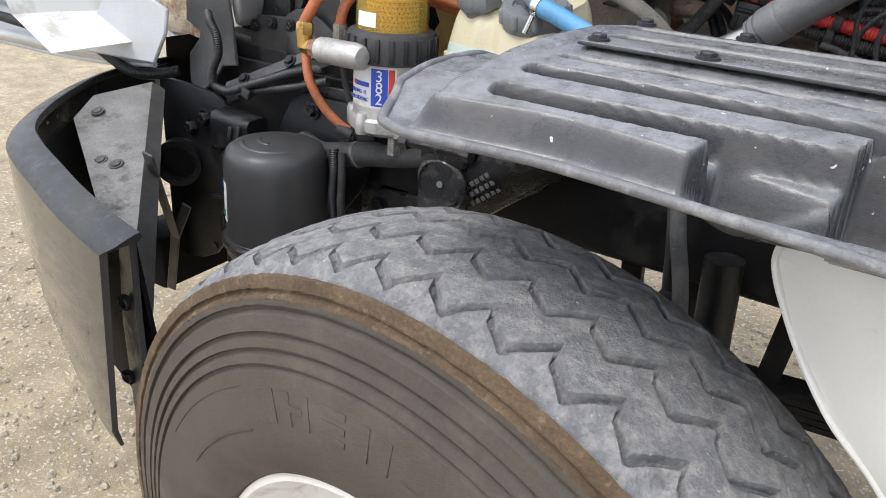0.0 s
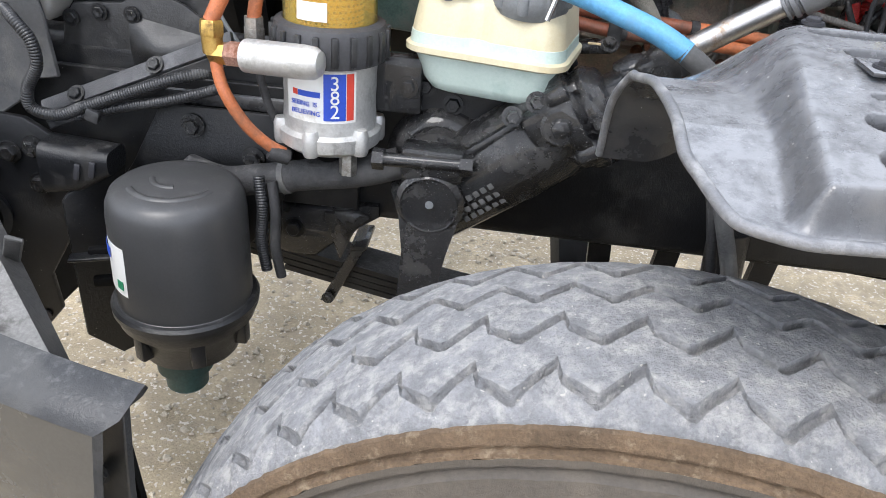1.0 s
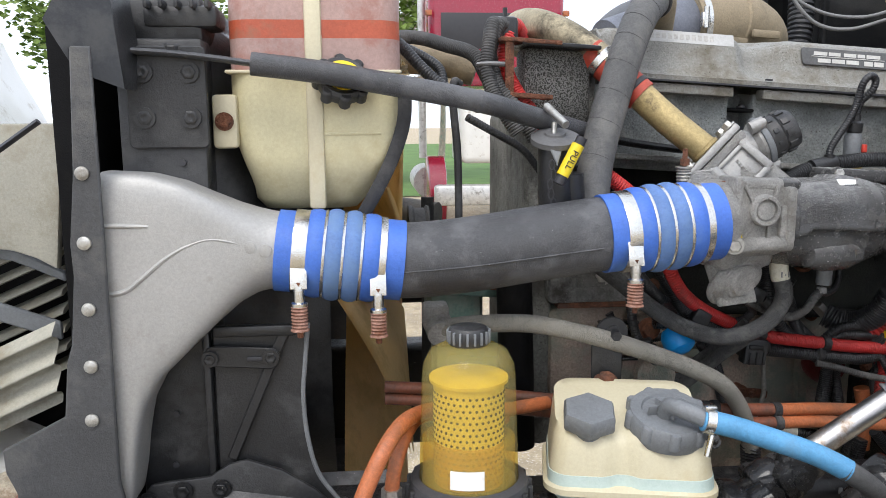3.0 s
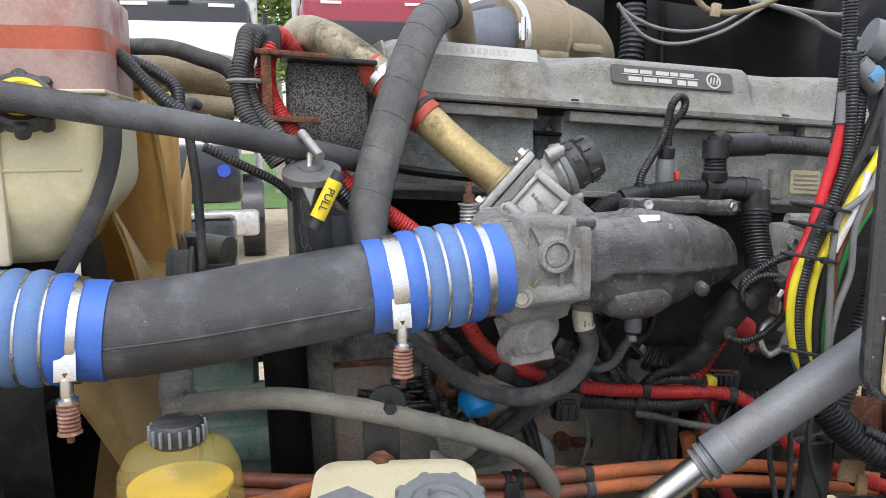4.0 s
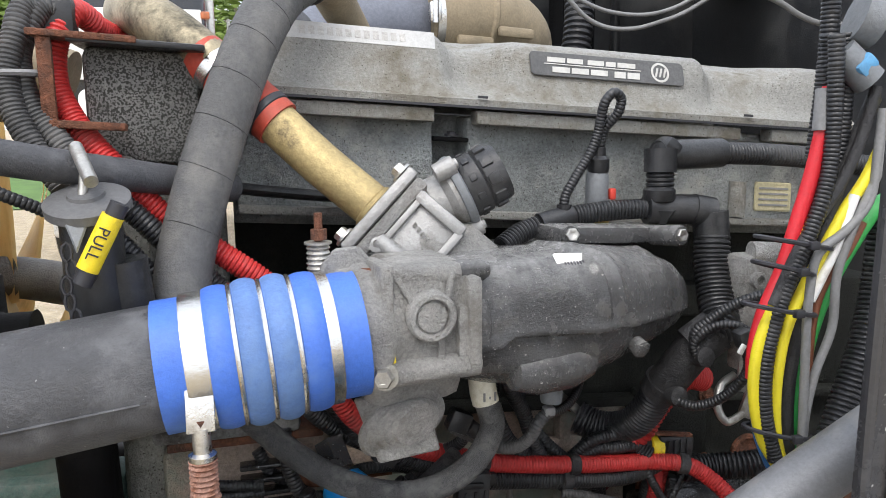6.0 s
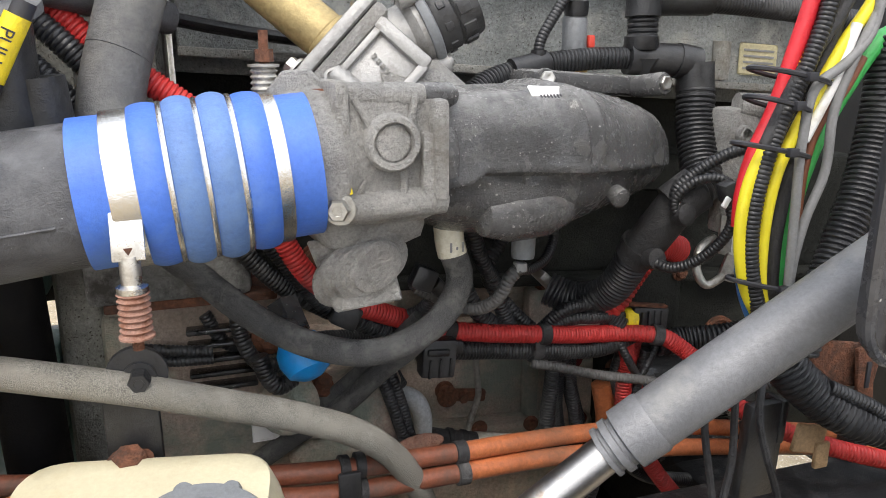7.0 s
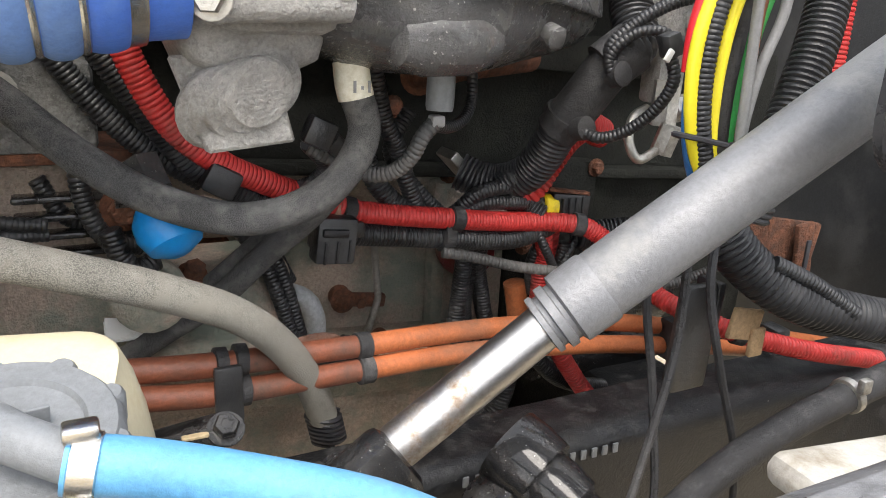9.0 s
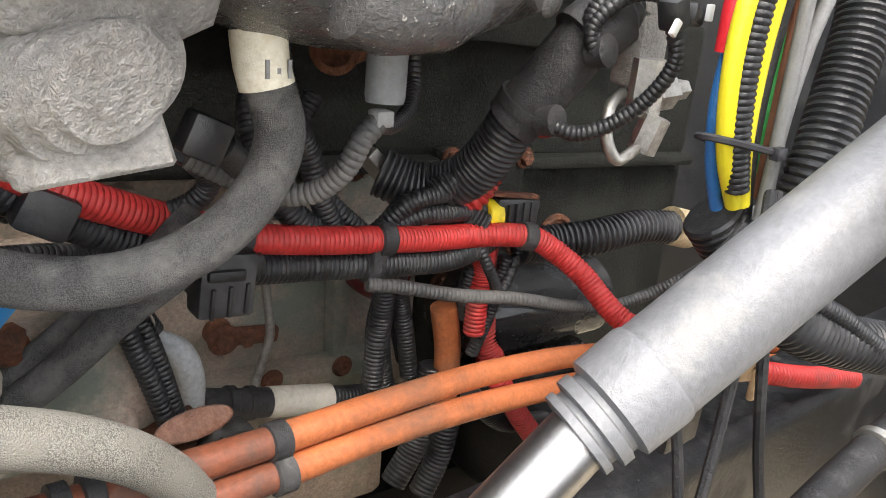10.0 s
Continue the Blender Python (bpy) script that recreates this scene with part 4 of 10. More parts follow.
part("block", [leaned(box((0.035, 1.80, 1.073), (0.59, 0.264, 0.32), 0.012)), leaned(box((0.035, 1.80, 0.86), (0.55, 0.24, 0.16), 0.02))], "block", engine, "oily brown and green engine block")
part("oil_pan", leaned(box((0.25, 1.82, 0.70), (0.95, 0.30, 0.2), 0.03)), "deep", engine)
part("block_shelf", leaned(box((0.18, 1.66, 1.395), (0.86, 0.06, 0.05), 0.006)), "shadeblock", engine)
for x, z in ((0.082, 1.061), (0.233, 1.213), (-0.05, 1.10), (0.36, 1.06), (0.15, 1.3), (-0.1, 1.28)):
    part("block_bolt", bolt((x, 1.667, z), (0, -1, 0), 0.010, 0.012), "rust", engine, "rusty bolt")
# block side: cast ribs, core plugs, side cover, stained ledges; cover and upper ledge shade-dark
for x in (-0.16, 0.0, 0.215):
    part("block_rib", leaned(box((x, 1.662, 1.115), (0.022, 0.026, 0.21), 0.008)), "block", engine)
for x in (-0.08, 0.235, 0.55):
    part("core_plug", lathe([(0.030, 0), (0.030, 0.006), (0.024, 0.007), (0.022, 0.001), (0.001, 0.001)], lean(x, 1.668, 1.13), (0, -1, 0), 26), "rust", engine, "rusty core plug")
part("block_ledge", leaned(box((0.035, 1.652, 1.012), (0.55, 0.04, 0.020), 0.007)), "block", engine)
part("block_ledge", leaned(box((0.28, 1.655, 1.235), (1.04, 0.030, 0.016), 0.006)), "shadeblock", engine)
part("side_cover", leaned(box((0.39, 1.650, 1.19), (0.13, 0.03, 0.13), 0.012)), "shadeblock", engine, "dark side cover")
for x, z in ((0.335, 1.245), (0.445, 1.245), (0.335, 1.135), (0.445, 1.135)):
    part("cover_bolt", bolt(lean(x, 1.634, z), (0, -1, 0), 0.009, 0.010), "rust", engine)
for x in (-0.12, -0.04, 0.04, 0.12, 0.20, 0.28, 0.36, 0.44):
    part("pan_bolt", bolt(lean(x, 1.622, 1.025), (0, -1, 0), 0.008, 0.009), "rust", engine)
part("oil_gallery", leaned(tube([(-0.25, 1.660, 1.165), (0.32, 1.660, 1.165)], 0.014, 14)), "block", engine)
# front: timing cover, bracket box, pulleys, compressor
part("front_cover", [leaned(box((-0.32, 1.70, 1.45), (0.12, 0.34, 0.46), 0.02)), leaned(box((-0.36, 1.72, 1.30), (0.05, 0.42, 0.6), 0.02))], surface("grey_casting", (0.22, 0.22, 0.2), 0.7, metal=0.2, var=0.35, scale=10, bump=0.6, dirt=(0.1, 0.095, 0.085), dirt_amount=0.4, speck=(0.07, 0.065, 0.05), speck_at=0.66), engine, "oil stained grey front casting")
part("thermostat_box", leaned(box((-0.335, 1.545, 1.635), (0.115, 0.07, 0.12), 0.012)), surface("speckled_casting", (0.2, 0.2, 0.19), 0.75, metal=0.1, var=0.3, bump=0.8, speck=(0.05, 0.05, 0.045), speck_at=0.5, speck_scale=420), engine, "speckled dark grey casting")
part("box_lid", leaned(box((-0.335, 1.53, 1.697), (0.13, 0.10, 0.007), 0.002)), "frame", engine)
part("bracket_flat", leaned(box((-0.385, 1.50, 1.700), (0.10, 0.045, 0.007), 0.002)), "rust", engine, "rusty flat bracket")
part("bracket_leg", [leaned(box((-0.42, 1.485, 1.655), (0.014, 0.008, 0.09), 0.002)), leaned(box((-0.385, 1.485, 1.613), (0.07, 0.02, 0.008), 0.002))], "rust", engine)
pumpc = part("green_cover", leaned(box((-0.50, 1.62, 1.26), (0.10, 0.14, 0.2), 0.025)), "green", engine, "green painted water pump housing")
part("cover_step", leaned(box((-0.47, 1.56, 1.30), (0.16, 0.06, 0.07), 0.012)), "green", pumpc)
part("cover_step", leaned(box((-0.47, 1.56, 1.20), (0.17, 0.06, 0.035), 0.012)), "green", pumpc)
part("cover_step", leaned(box((-0.455, 1.55, 1.13), (0.13, 0.05, 0.05), 0.012)), "green", pumpc)
part("cover_step", leaned(box((-0.44, 1.60, 1.10), (0.2, 0.10, 0.2), 0.02)), "green", pumpc)
part("belt_pulley", lathe([(0.001, 0.012), (0.030, 0.012), (0.034, 0.004), (0.046, 0.004), (0.050, 0.0), (0.062, 0), (0.062, 0.006), (0.057, 0.011), (0.057, 0.030), (0.062, 0.034), (0.060, 0.038), (0.001, 0.038)], (-0.578, 1.66, 1.385), (1, 0, 0), 40), "greyhose", engine, "grey grooved belt pulley")
part("pulley_hub", lathe([(0.020, 0), (0.024, 0.006), (0.022, 0.02)], (-0.572, 1.66, 1.385), (1, 0, 0), 20), "rust", engine)
part("idler_pulley", lathe([(0.001, 0), (0.046, 0), (0.050, 0.004), (0.048, 0.008), (0.048, 0.038), (0.050, 0.042), (0.001, 0.044)], (-0.525, 1.62, 1.375), (1, 0, 0), 40), "deep", engine, "black smooth idler pulley")
part("belt", tube([(-0.54, 1.68, 1.46), (-0.54, 1.70, 1.25), (-0.54, 1.72, 1.0)], 0.012, 8, flat=0.4), "rubber", engine)
part("vertical_pipe", tube([(-0.415, 1.47, 1.40), (-0.41, 1.47, 1.25), (-0.405, 1.47, 1.05)], 0.030, 20), "deep", engine)
part("brown_lug", [leaned(plate(rounded(0.05, 0.035, 0.01), 0.015, (-0.43, 1.50, 1.305)))], "rust", engine)


# ---- ribbed splash shield over the wheel ----
shield = thing("splash_shield", (0.15, 0.80, 1.1), "grey ribbed plastic splash shield over the front tyre", "shield")


FRONT_Y = [0.605, 0.635, 0.66, 0.70, 0.754, 0.834, 0.87, 0.943, 0.98, 1.0, 1.03]
FRONT_X = [-0.112, -0.137, -0.139, -0.139, -0.140, -0.143, -0.148, -0.142, -0.150, -0.154, -0.150]
FRONT_Z = [1.181, 1.190, 1.199, 1.207, 1.209, 1.202, 1.190, 1.172, 1.141, 1.110, 1.045]


def shield_rim(x):
    return interp(x, [-0.13, -0.115, -0.10, -0.07, -0.03, 0.03, 0.067, 0.164, 0.244, 0.6], [0.62, 0.597, 0.583, 0.573, 0.576, 0.582, 0.582, 0.57, 0.556, 0.50])


def shield_z(x, y):
    rim = shield_rim(x)
    base = interp(y, FRONT_Y, FRONT_Z)
    top = interp(y, [0.58, 0.61, 0.632, 0.71, 0.756, 0.855, 0.91, 0.975, 1.0, 1.03], [1.209, 1.216, 1.223, 1.237, 1.243, 1.248, 1.245, 1.226, 1.205, 1.12])
    foot = interp(y, [0.58, 0.71, 0.765, 0.85, 0.93, 1.0], [-0.083, -0.074, -0.072, -0.09, -0.10, -0.10])
    run = interp(y, [0.58, 0.71, 0.765, 0.85, 0.93, 1.0], [0.025, 0.027, 0.035, 0.07, 0.11, 0.13])
    side = rim + 0.017 + 0.046 * smoothstep(0.160, 0.178, x) + 0.048 * smoothstep(0.258, 0.272, x)
    base -= 0.05 * smoothstep(0.12, 0.20, x) * smoothstep(0.57, 0.65, y)
    mask = smoothstep(foot, foot + run, x) * smoothstep(side - 0.010, side + 0.006, y)
    z = base + (top - base) * mask
    for y0, wide, deep, x0 in ((0.626, 0.012, 0.030, -0.021), (0.676, 0.012, 0.028, -0.016), (0.717, 0.006, 0.010, 0.0), (0.812, 0.016, 0.016, 0.01), (0.880, 0.018, 0.026, -0.002), (0.942, 0.014, 0.016, 0.03)):
        z -= deep * smoothstep(wide * 1.08, wide * 0.55, math.hypot(y - y0, max(0.0, x0 + wide - x))) * mask
    return z


def shield_point(u, v):
    y = 0.605 + 0.425 * v
    x0 = interp(y, FRONT_Y, FRONT_X)
    x = x0 + (0.60 - x0) * u ** 1.25
    y += (shield_rim(x) - 0.605) * max(0.0, 1 - v / 0.35)
    return (x, y, shield_z(x, y))


def shield_edge():
    near = [shield_point(u, 0.0) for u in (0.9, 0.7, 0.55, 0.4, 0.3, 0.22, 0.15, 0.1, 0.06, 0.03)]
    front = [shield_point(0.0, v) for v in (0.0, 0.05, 0.1, 0.15, 0.22, 0.3, 0.4, 0.5, 0.6, 0.7, 0.8, 0.9, 1.0)]
    return [(x, y, z - 0.001) for x, y, z in near + front]


skin = grid(280, 320, shield_point)
under = ([p - vec((0, 0, 0.005)) for p in skin[0]], [q[::-1] for q in skin[1]])
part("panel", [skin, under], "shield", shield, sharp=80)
part("rolled_rim", tube(shield_edge(), 0.0048, 10), "shieldrim", shield, "dusty pale rolled rim")
part("strap_plate", box((0.265, 0.757, 1.2475), (0.52, 0.046, 0.004), 0.0015, (0, 0, -1)), "shield", shield)
for x, y, z in ((0.020, 0.754, 1.2490), (0.012, 0.914, 1.246), (0.124, 0.748, 1.2490), (0.121, 0.910, 1.246), (0.28, 0.745, 1.2490)):
    part("shield_bolt", bolt((x, y, z), (0, 0, 1), 0.0075, 0.007), "ink", shield)

# white fairing behind the shield
FAIR = [((0.228, 0.735, 1.122), 0.655, 1.142), ((0.222, 0.722, 1.098), 0.645, 1.115), ((0.248, 0.702, 1.050), 0.630, 1.06), ((0.298, 0.672, 0.993), 0.612, 0.99), ((0.350, 0.662, 0.948), 0.605, 0.93), ((0.46, 0.65, 0.80), 0.60, 0.78)]
fairing = thing("cab_fairing", (0.4, 0.66, 0.95), "white painted fairing panel behind the wheel arch", "panel")
part("fairing_panel", loft([[l, (l[0] + 0.05, (l[1] + y) / 2 - 0.004, (l[2] + z) / 2 + 0.002), (l[0] + 0.13, y, z), (1.0, y - 0.05, z), (1.0, y - 0.03, z), (l[0] + 0.135, y + 0.02, z), (l[0] + 0.012, l[1] + 0.012, l[2])] for l, y, z in FAIR]),
     "white", fairing, sharp=28)
part("edge_flange", tube(smooth_path([l for l, y, z in FAIR], 0.01), 0.0035, 8), "white", fairing)

# ---- wrapped end of the front bumper ----
bumper = thing("front_bumper", (-0.95, 0.95, 0.45), "black plastic front bumper end with a wrapped corner", "bumper")
rows = smooth_path([(-0.584, 0.612, 0), (-0.655, 0.625, 0), (-0.75, 0.648, 0), (-0.885, 0.688, 0), (-0.98, 0.718, 0), (-1.05, 0.748, 0), (-1.115, 0.795, 0), (-1.19, 0.872, 0), (-1.265, 0.97, 0), (-1.345, 1.10, 0), (-1.39, 1.25, 0), (-1.42, 1.7, 0), (-1.42, 2.4, 0)], 0.012)


BUMP_X = [q[0] for q in rows[::-1] if q[0] > -1.2]
BUMP_Y = [q[1] for q in rows[::-1] if q[0] > -1.2]


def bumper_ring(i, lip=False):
    p = rows[i]
    t = unit(rows[min(i + 1, len(rows) - 1)] - rows[max(i - 1, 0)])
    n = vec((t[1], -t[0], 0))
    if np.dot(n, vec((-0.6, 1.6, 0)) - p) < 0:
        n = -n
    top = interp(p[0], [-1.1, -1.0, -0.81, -0.584], [0.935, 0.932, 0.918, 0.908])
    low = interp(p[0], [-1.1, -1.0, -0.9, -0.73, -0.64], [0.80, 0.75, 0.635, 0.55, 0.52])
    prof = [(0.004, low), (0.0, low + 0.02), (0.0, top - 0.03), (0.002, top - 0.027), (0.010, top - 0.027), (0.010, low + 0.02), (0.010, low)]
    if lip:
        prof = [(-0.001, top - 0.029), (0.004, top - 0.021), (0.012, top - 0.014), (0.042, top - 0.001), (0.050, top), (0.053, top - 0.006), (0.050, top - 0.016), (0.016, top - 0.028)]
    # the end edge is cut to a curve: each height starts a little further along the path
    ring = []
    for a, b in prof:
        cut = interp(b, [0.5, 0.512, 0.56, 0.636, 0.736, 0.836, 0.87, 0.896], [-0.63, -0.635, -0.675, -0.70, -0.686, -0.652, -0.62, -0.584])
        shift = (-0.584 - cut) * max(0.0, 1 - (-0.584 - p[0]) / 0.40)
        x = p[0] - shift
        y = interp(x, BUMP_X, BUMP_Y) if p[0] > -1.15 else p[1]
        ring.append(vec((x, y, 0)) + n * a + vec((0, 0, b)))
    return ring


bump_skin = surface("bumper_paint", (0.05, 0.048, 0.045), 0.10, var=0.1, scale=4, bump=0.02, dirt=(0.06, 0.056, 0.05), dirt_amount=0.12, coat=0.8)
part("bumper_shell", loft([bumper_ring(i) for i in range(len(rows))]), bump_skin, bumper, "glossy black wrapped shell", sharp=50)
part("top_lip", loft([bumper_ring(i, True) for i in range(len(rows))]), "plastic", bumper, "matt black rolled top edge", sharp=50)
part("end_lip", plate([(-0.10, 0.50), (-0.03, 0.49), (-0.012, 0.60), (-0.006, 0.75), (0.008, 0.885), (-0.05, 0.885), (-0.10, 0.70)], 0.010, (-0.607, 0.668, 0.0), (0.93, -0.36, 0), (0, 0, 1)), "plastic", bumper, "black end lip")
for x, y, z in ((-0.652, 0.676, 0.762), (-0.690, 0.690, 0.60)):
    part("lip_bolt", bolt((x, y, z), (0.22, -0.97, 0), 0.010, 0.008), "plastic", bumper)
LINER = []
for i in range(4, 90, 6):
    t = unit(rows[i + 1] - rows[i - 1])
    n = vec((t[1], -t[0], 0))
    n = n if np.dot(n, vec((-0.6, 1.6, 0)) - rows[i]) > 0 else -n
    LINER.append([rows[i] + n * a + vec((0, 0, z)) for a, z in ((0.056, 0.885), (0.064, 0.885), (0.10, 0.50), (0.092, 0.50))])
part("inner_liner", loft(LINER), "deep", bumper, "black inner liner")
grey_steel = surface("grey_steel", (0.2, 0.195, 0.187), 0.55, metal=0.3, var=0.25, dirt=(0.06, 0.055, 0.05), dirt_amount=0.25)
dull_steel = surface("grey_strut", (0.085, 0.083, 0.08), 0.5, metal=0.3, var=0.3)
CREASE = [vec((-1.133, 1.130, 0.945)), vec((-0.992, 1.0, 0.896)), vec((-0.883, 0.90, 0.859)), vec((-0.774, 0.80, 0.821)), vec((-0.687, 0.72, 0.792))]
INNER = [vec((-1.185, 1.02, 0.925)), vec((-1.158, 0.95, 0.895)), vec((-1.020, 0.875, 0.862)), vec((-0.875, 0.795, 0.828)), vec((-0.770, 0.725, 0.800))]
DROP = [vec((0.026, 0.012, -0.014)), vec((0.026, 0.012, -0.018)), vec((0.026, 0.012, -0.03)), vec((0.024, 0.012, -0.05)), vec((0.022, 0.012, -0.08))]
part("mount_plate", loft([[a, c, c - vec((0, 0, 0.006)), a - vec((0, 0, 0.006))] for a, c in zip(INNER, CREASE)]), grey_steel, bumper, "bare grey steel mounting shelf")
# same bent plate: the fold's shade is put into a darker steel
part("plate_fold", loft([[c + vec((0.0005, 0, 0)), c + d, c + d - vec((0.006, 0, 0.002)), c - vec((0.0055, 0, 0.004))] for c, d in zip(CREASE, DROP)]), dull_steel, bumper, "folded edge of the shelf, its shaded side put into darker steel")
for a, b in (((-0.853, 0.893, 0.900), (-1.065, 1.10, 0.603)), ((-1.018, 1.10, 0.690), (-1.070, 1.10, 0.595)), ((-1.065, 1.10, 0.608), (-1.125, 1.12, 0.44))):
    d = unit(vec(b) - vec(a))
    w = unit(np.cross(d, vec((0.4, -0.9, 0.1))))
    long = float(np.linalg.norm(vec(b) - vec(a)))
    part("mount_strut", plate([(-0.004, -0.011), (long + 0.004, -0.011), (long + 0.004, 0.011), (-0.004, 0.011)], 0.007, a, d, w, bevel=0.002), dull_steel, bumper)
for x, y, z in ((-0.985, 0.885, 0.860), (-0.945, 0.890, 0.8605), (-1.125, 0.985, 0.908)):
    part("plate_bolt", bolt((x, y, z), (0.05, -0.37, 0.93), 0.010, 0.006), dull_steel, bumper)

# ---- air dryer on its bracket ----
DRY = vec((-0.735, 1.095, 0))
dryer = thing("air_dryer", (-0.735, 1.095, 0.56), "black air dryer canister with a white label", "air dryer")
can_skin = surface("satin_black_can", (0.05, 0.05, 0.051), 0.36, var=0.12, scale=6, grain=300, bump=0.05, dirt=(0.07, 0.068, 0.065), dirt_amount=0.22, dirt_scale=5, dusty_lit_top=0.25, dusty_lit_top_color=(0.12, 0.118, 0.115))
can = part("canister", lathe([(0.105, 0.700), (0.1055, 0.712), (0.101, 0.716), (0.1015, 0.74), (0.1005, 0.858), (0.0985, 0.878), (0.092, 0.893), (0.082, 0.900), (0.066, 0.903), (0.05, 0.906), (0.03, 0.9085), (0.001, 0.910)], DRY, (0, 0, 1), 64), can_skin, dryer, "dull black domed canister")
part("dome_ridge", [tube([DRY + vec((0.062 * math.cos(a), 0.062 * math.sin(a), 0.8985)) for a in np.linspace(-2.5, -0.3, 16)], 0.0075, 12), tube([DRY + vec((0.03 * math.cos(a), 0.03 * math.sin(a), 0.9035)) for a in np.linspace(-2.9, -1.2, 12)], 0.0068, 12)], can_skin, can, sharp=80)
part("band", lathe([(0.104, 0), (0.111, 0.002), (0.112, 0.012), (0.108, 0.017), (0.103, 0.018)], DRY + vec((0, 0, 0.697)), (0, 0, 1), 56), "plastic", dryer)
part("base", lathe([(0.055, 0.60), (0.075, 0.615), (0.085, 0.66), (0.104, 0.68), (0.106, 0.698)], DRY, (0, 0, 1), 40), "plastic", dryer)
part("purge_valve", lathe([(0.03, 0.535), (0.034, 0.54), (0.034, 0.57), (0.045, 0.575), (0.045, 0.60)], DRY + vec((-0.01, -0.01, 0)), (0, 0, 1), 24), surface("teal_plastic", (0.03, 0.075, 0.075), 0.5), dryer, "teal purge valve")
for k in range(6):
    a = k * math.pi / 3
    part("base_lug", box(DRY + vec((0.085 * math.cos(a), 0.085 * math.sin(a), 0.655)), (0.022, 0.022, 0.05), 0.004, (0, 0, math.degrees(a))), "plastic", dryer)


def on_can(a0, a1, z0, z1, r):
    n = 8
    return loft([[DRY + vec((rr * math.cos(a), rr * math.sin(a), z)) for rr, z in ((r, z0), (r + 0.0006, z0), (r + 0.0006 - (z1 - z0) * 0.024, z1), (r - (z1 - z0) * 0.024, z1))] for a in np.linspace(a0, a1, n)])


part("label", on_can(radians(-160), radians(-116), 0.752, 0.832, 0.1022), "label", can, "white rectangular label")
part("label_bar", on_can(radians(-156), radians(-136), 0.806, 0.822, 0.1030), "blueink", can)
part("label_mark", on_can(radians(-128), radians(-120), 0.762, 0.776, 0.1032), "greenink", can)
bracket = thing("dryer_bracket", (-0.78, 1.2, 0.7), "black steel bracket plate carrying the air dryer", "bracket")
part("back_plate", plate([(-0.885, 0.60), (-0.889, 0.832), (-0.871, 0.858), (-0.819, 0.953), (-0.795, 0.965), (-0.61, 0.966), (-0.60, 0.90), (-0.625, 0.80), (-0.70, 0.70), (-0.76, 0.58)], 0.009, (0, 1.240, 0), bevel=0.003, seg=2), "frame", bracket)
part("side_plate", plate([(0.0, 0.555), (0.0, 0.815), (0.010, 0.827), (0.105, 0.862), (0.105, 0.50), (0.055, 0.492)], 0.008, (-0.953, 1.150, 0), (0.66, 0.75, 0), (0, 0, 1), bevel=0.003, seg=2), "frame", bracket)
part("flange", plate([(-0.11, 0), (0.11, 0), (0.10, 0.03), (-0.10, 0.03)], 0.006, (-0.83, 1.155, 0.74), (0.93, 0.36, 0), (0, -1, 0.1)), "frame", bracket)
for x, y, z in ((-0.761, 1.232, 0.936), (-0.664, 1.232, 0.891)):
    part("bracket_bolt", bolt((x, y, z), (0, -1, 0), 0.0135, 0.015), "gearcast", bracket)
for z in (0.745, 0.69):
    part("bracket_slot", box((-0.882, 1.130, z), (0.05, 0.016, 0.018), 0.005, (0, 0, 21)), "deep", bracket)
# frame nose bracket with bolts
nose = thing("frame_bracket", (-1.0, 1.2, 0.8), "black bolted steel front frame bracket", "bracket")
part("nose_plate", plate([(-1.14, 0.93), (-1.037, 0.922), (-0.981, 0.889), (-0.979, 0.852), (-0.990, 0.715), (-1.044, 0.625), (-1.037, 0.551), (-1.067, 0.514), (-1.115, 0.489), (-1.22, 0.47), (-1.22, 0.93)], 0.012, (0, 1.222, 0), bevel=0.003, seg=2), "frame", nose)
part("lug_hole", lathe([(0.009, 0), (0.009, 0.004)], (-1.066, 1.214, 0.537), (0, -1, 0), 16), "ink", nose)
for x, z in ((-1.027, 0.874), (-1.069, 0.861), (-1.025, 0.810), (-1.115, 0.83)):
    part("nose_bolt", bolt((x, 1.214, z), (0, -1, 0), 0.0135, 0.015), "gearcast", nose)
part("tow_tube", loft([[(-0.985, 1.19 + a, 0.862 + b) for a, b in rounded(0.07, 0.088, 0.02)], [(-0.925, 1.185 + a, 0.868 + b) for a, b in rounded(0.07, 0.075, 0.02)], [(-0.868, 1.18 + a, 0.885 + b) for a, b in rounded(0.06, 0.038, 0.014)]]), "frame", nose, sharp=50)
for x, z in ((-0.917, 0.872), (-0.892, 0.878)):
    part("tube_slot", box((x, 1.147, z), (0.010, 0.006, 0.028), 0.003, (0, 12, 0)), "ink", nose)
part("round_boss", lathe([(0.056, 0), (0.056, 0.033), (0.042, 0.035), (0.040, 0.010), (0.001, 0.009)], (-1.150, 1.205, 0.743), (0.5, -0.85, 0), 28), "frame", nose)
# added black filler: closes a dark gap where bright ground would show
single("front_filler_box", box((-1.25, 1.62, 0.47), (0.14, 0.95, 0.14), 0.012), "deep", "black box added under the radiator to fill a dark gap", "frame")

# ---- fuel processor: collar, amber bowl, element, labelled body ----
DAV = vec((-0.526, 1.18, 0))
fuel = thing("fuel_filter", (-0.526, 1.18, 0.92), "fuel filter with amber clear bowl over a silver body", "fuel filter")
bowl = part("bowl", lathe([(0.064, 1.118), (0.0645, 1.15), (0.063, 1.20), (0.0605, 1.275), (0.058, 1.292), (0.050, 1.308), (0.036, 1.315), (0.022, 1.318), (0.001, 1.3185)], DAV, (0, 0, 1), 56), M["bowl"], fuel, "clear amber plastic bowl")
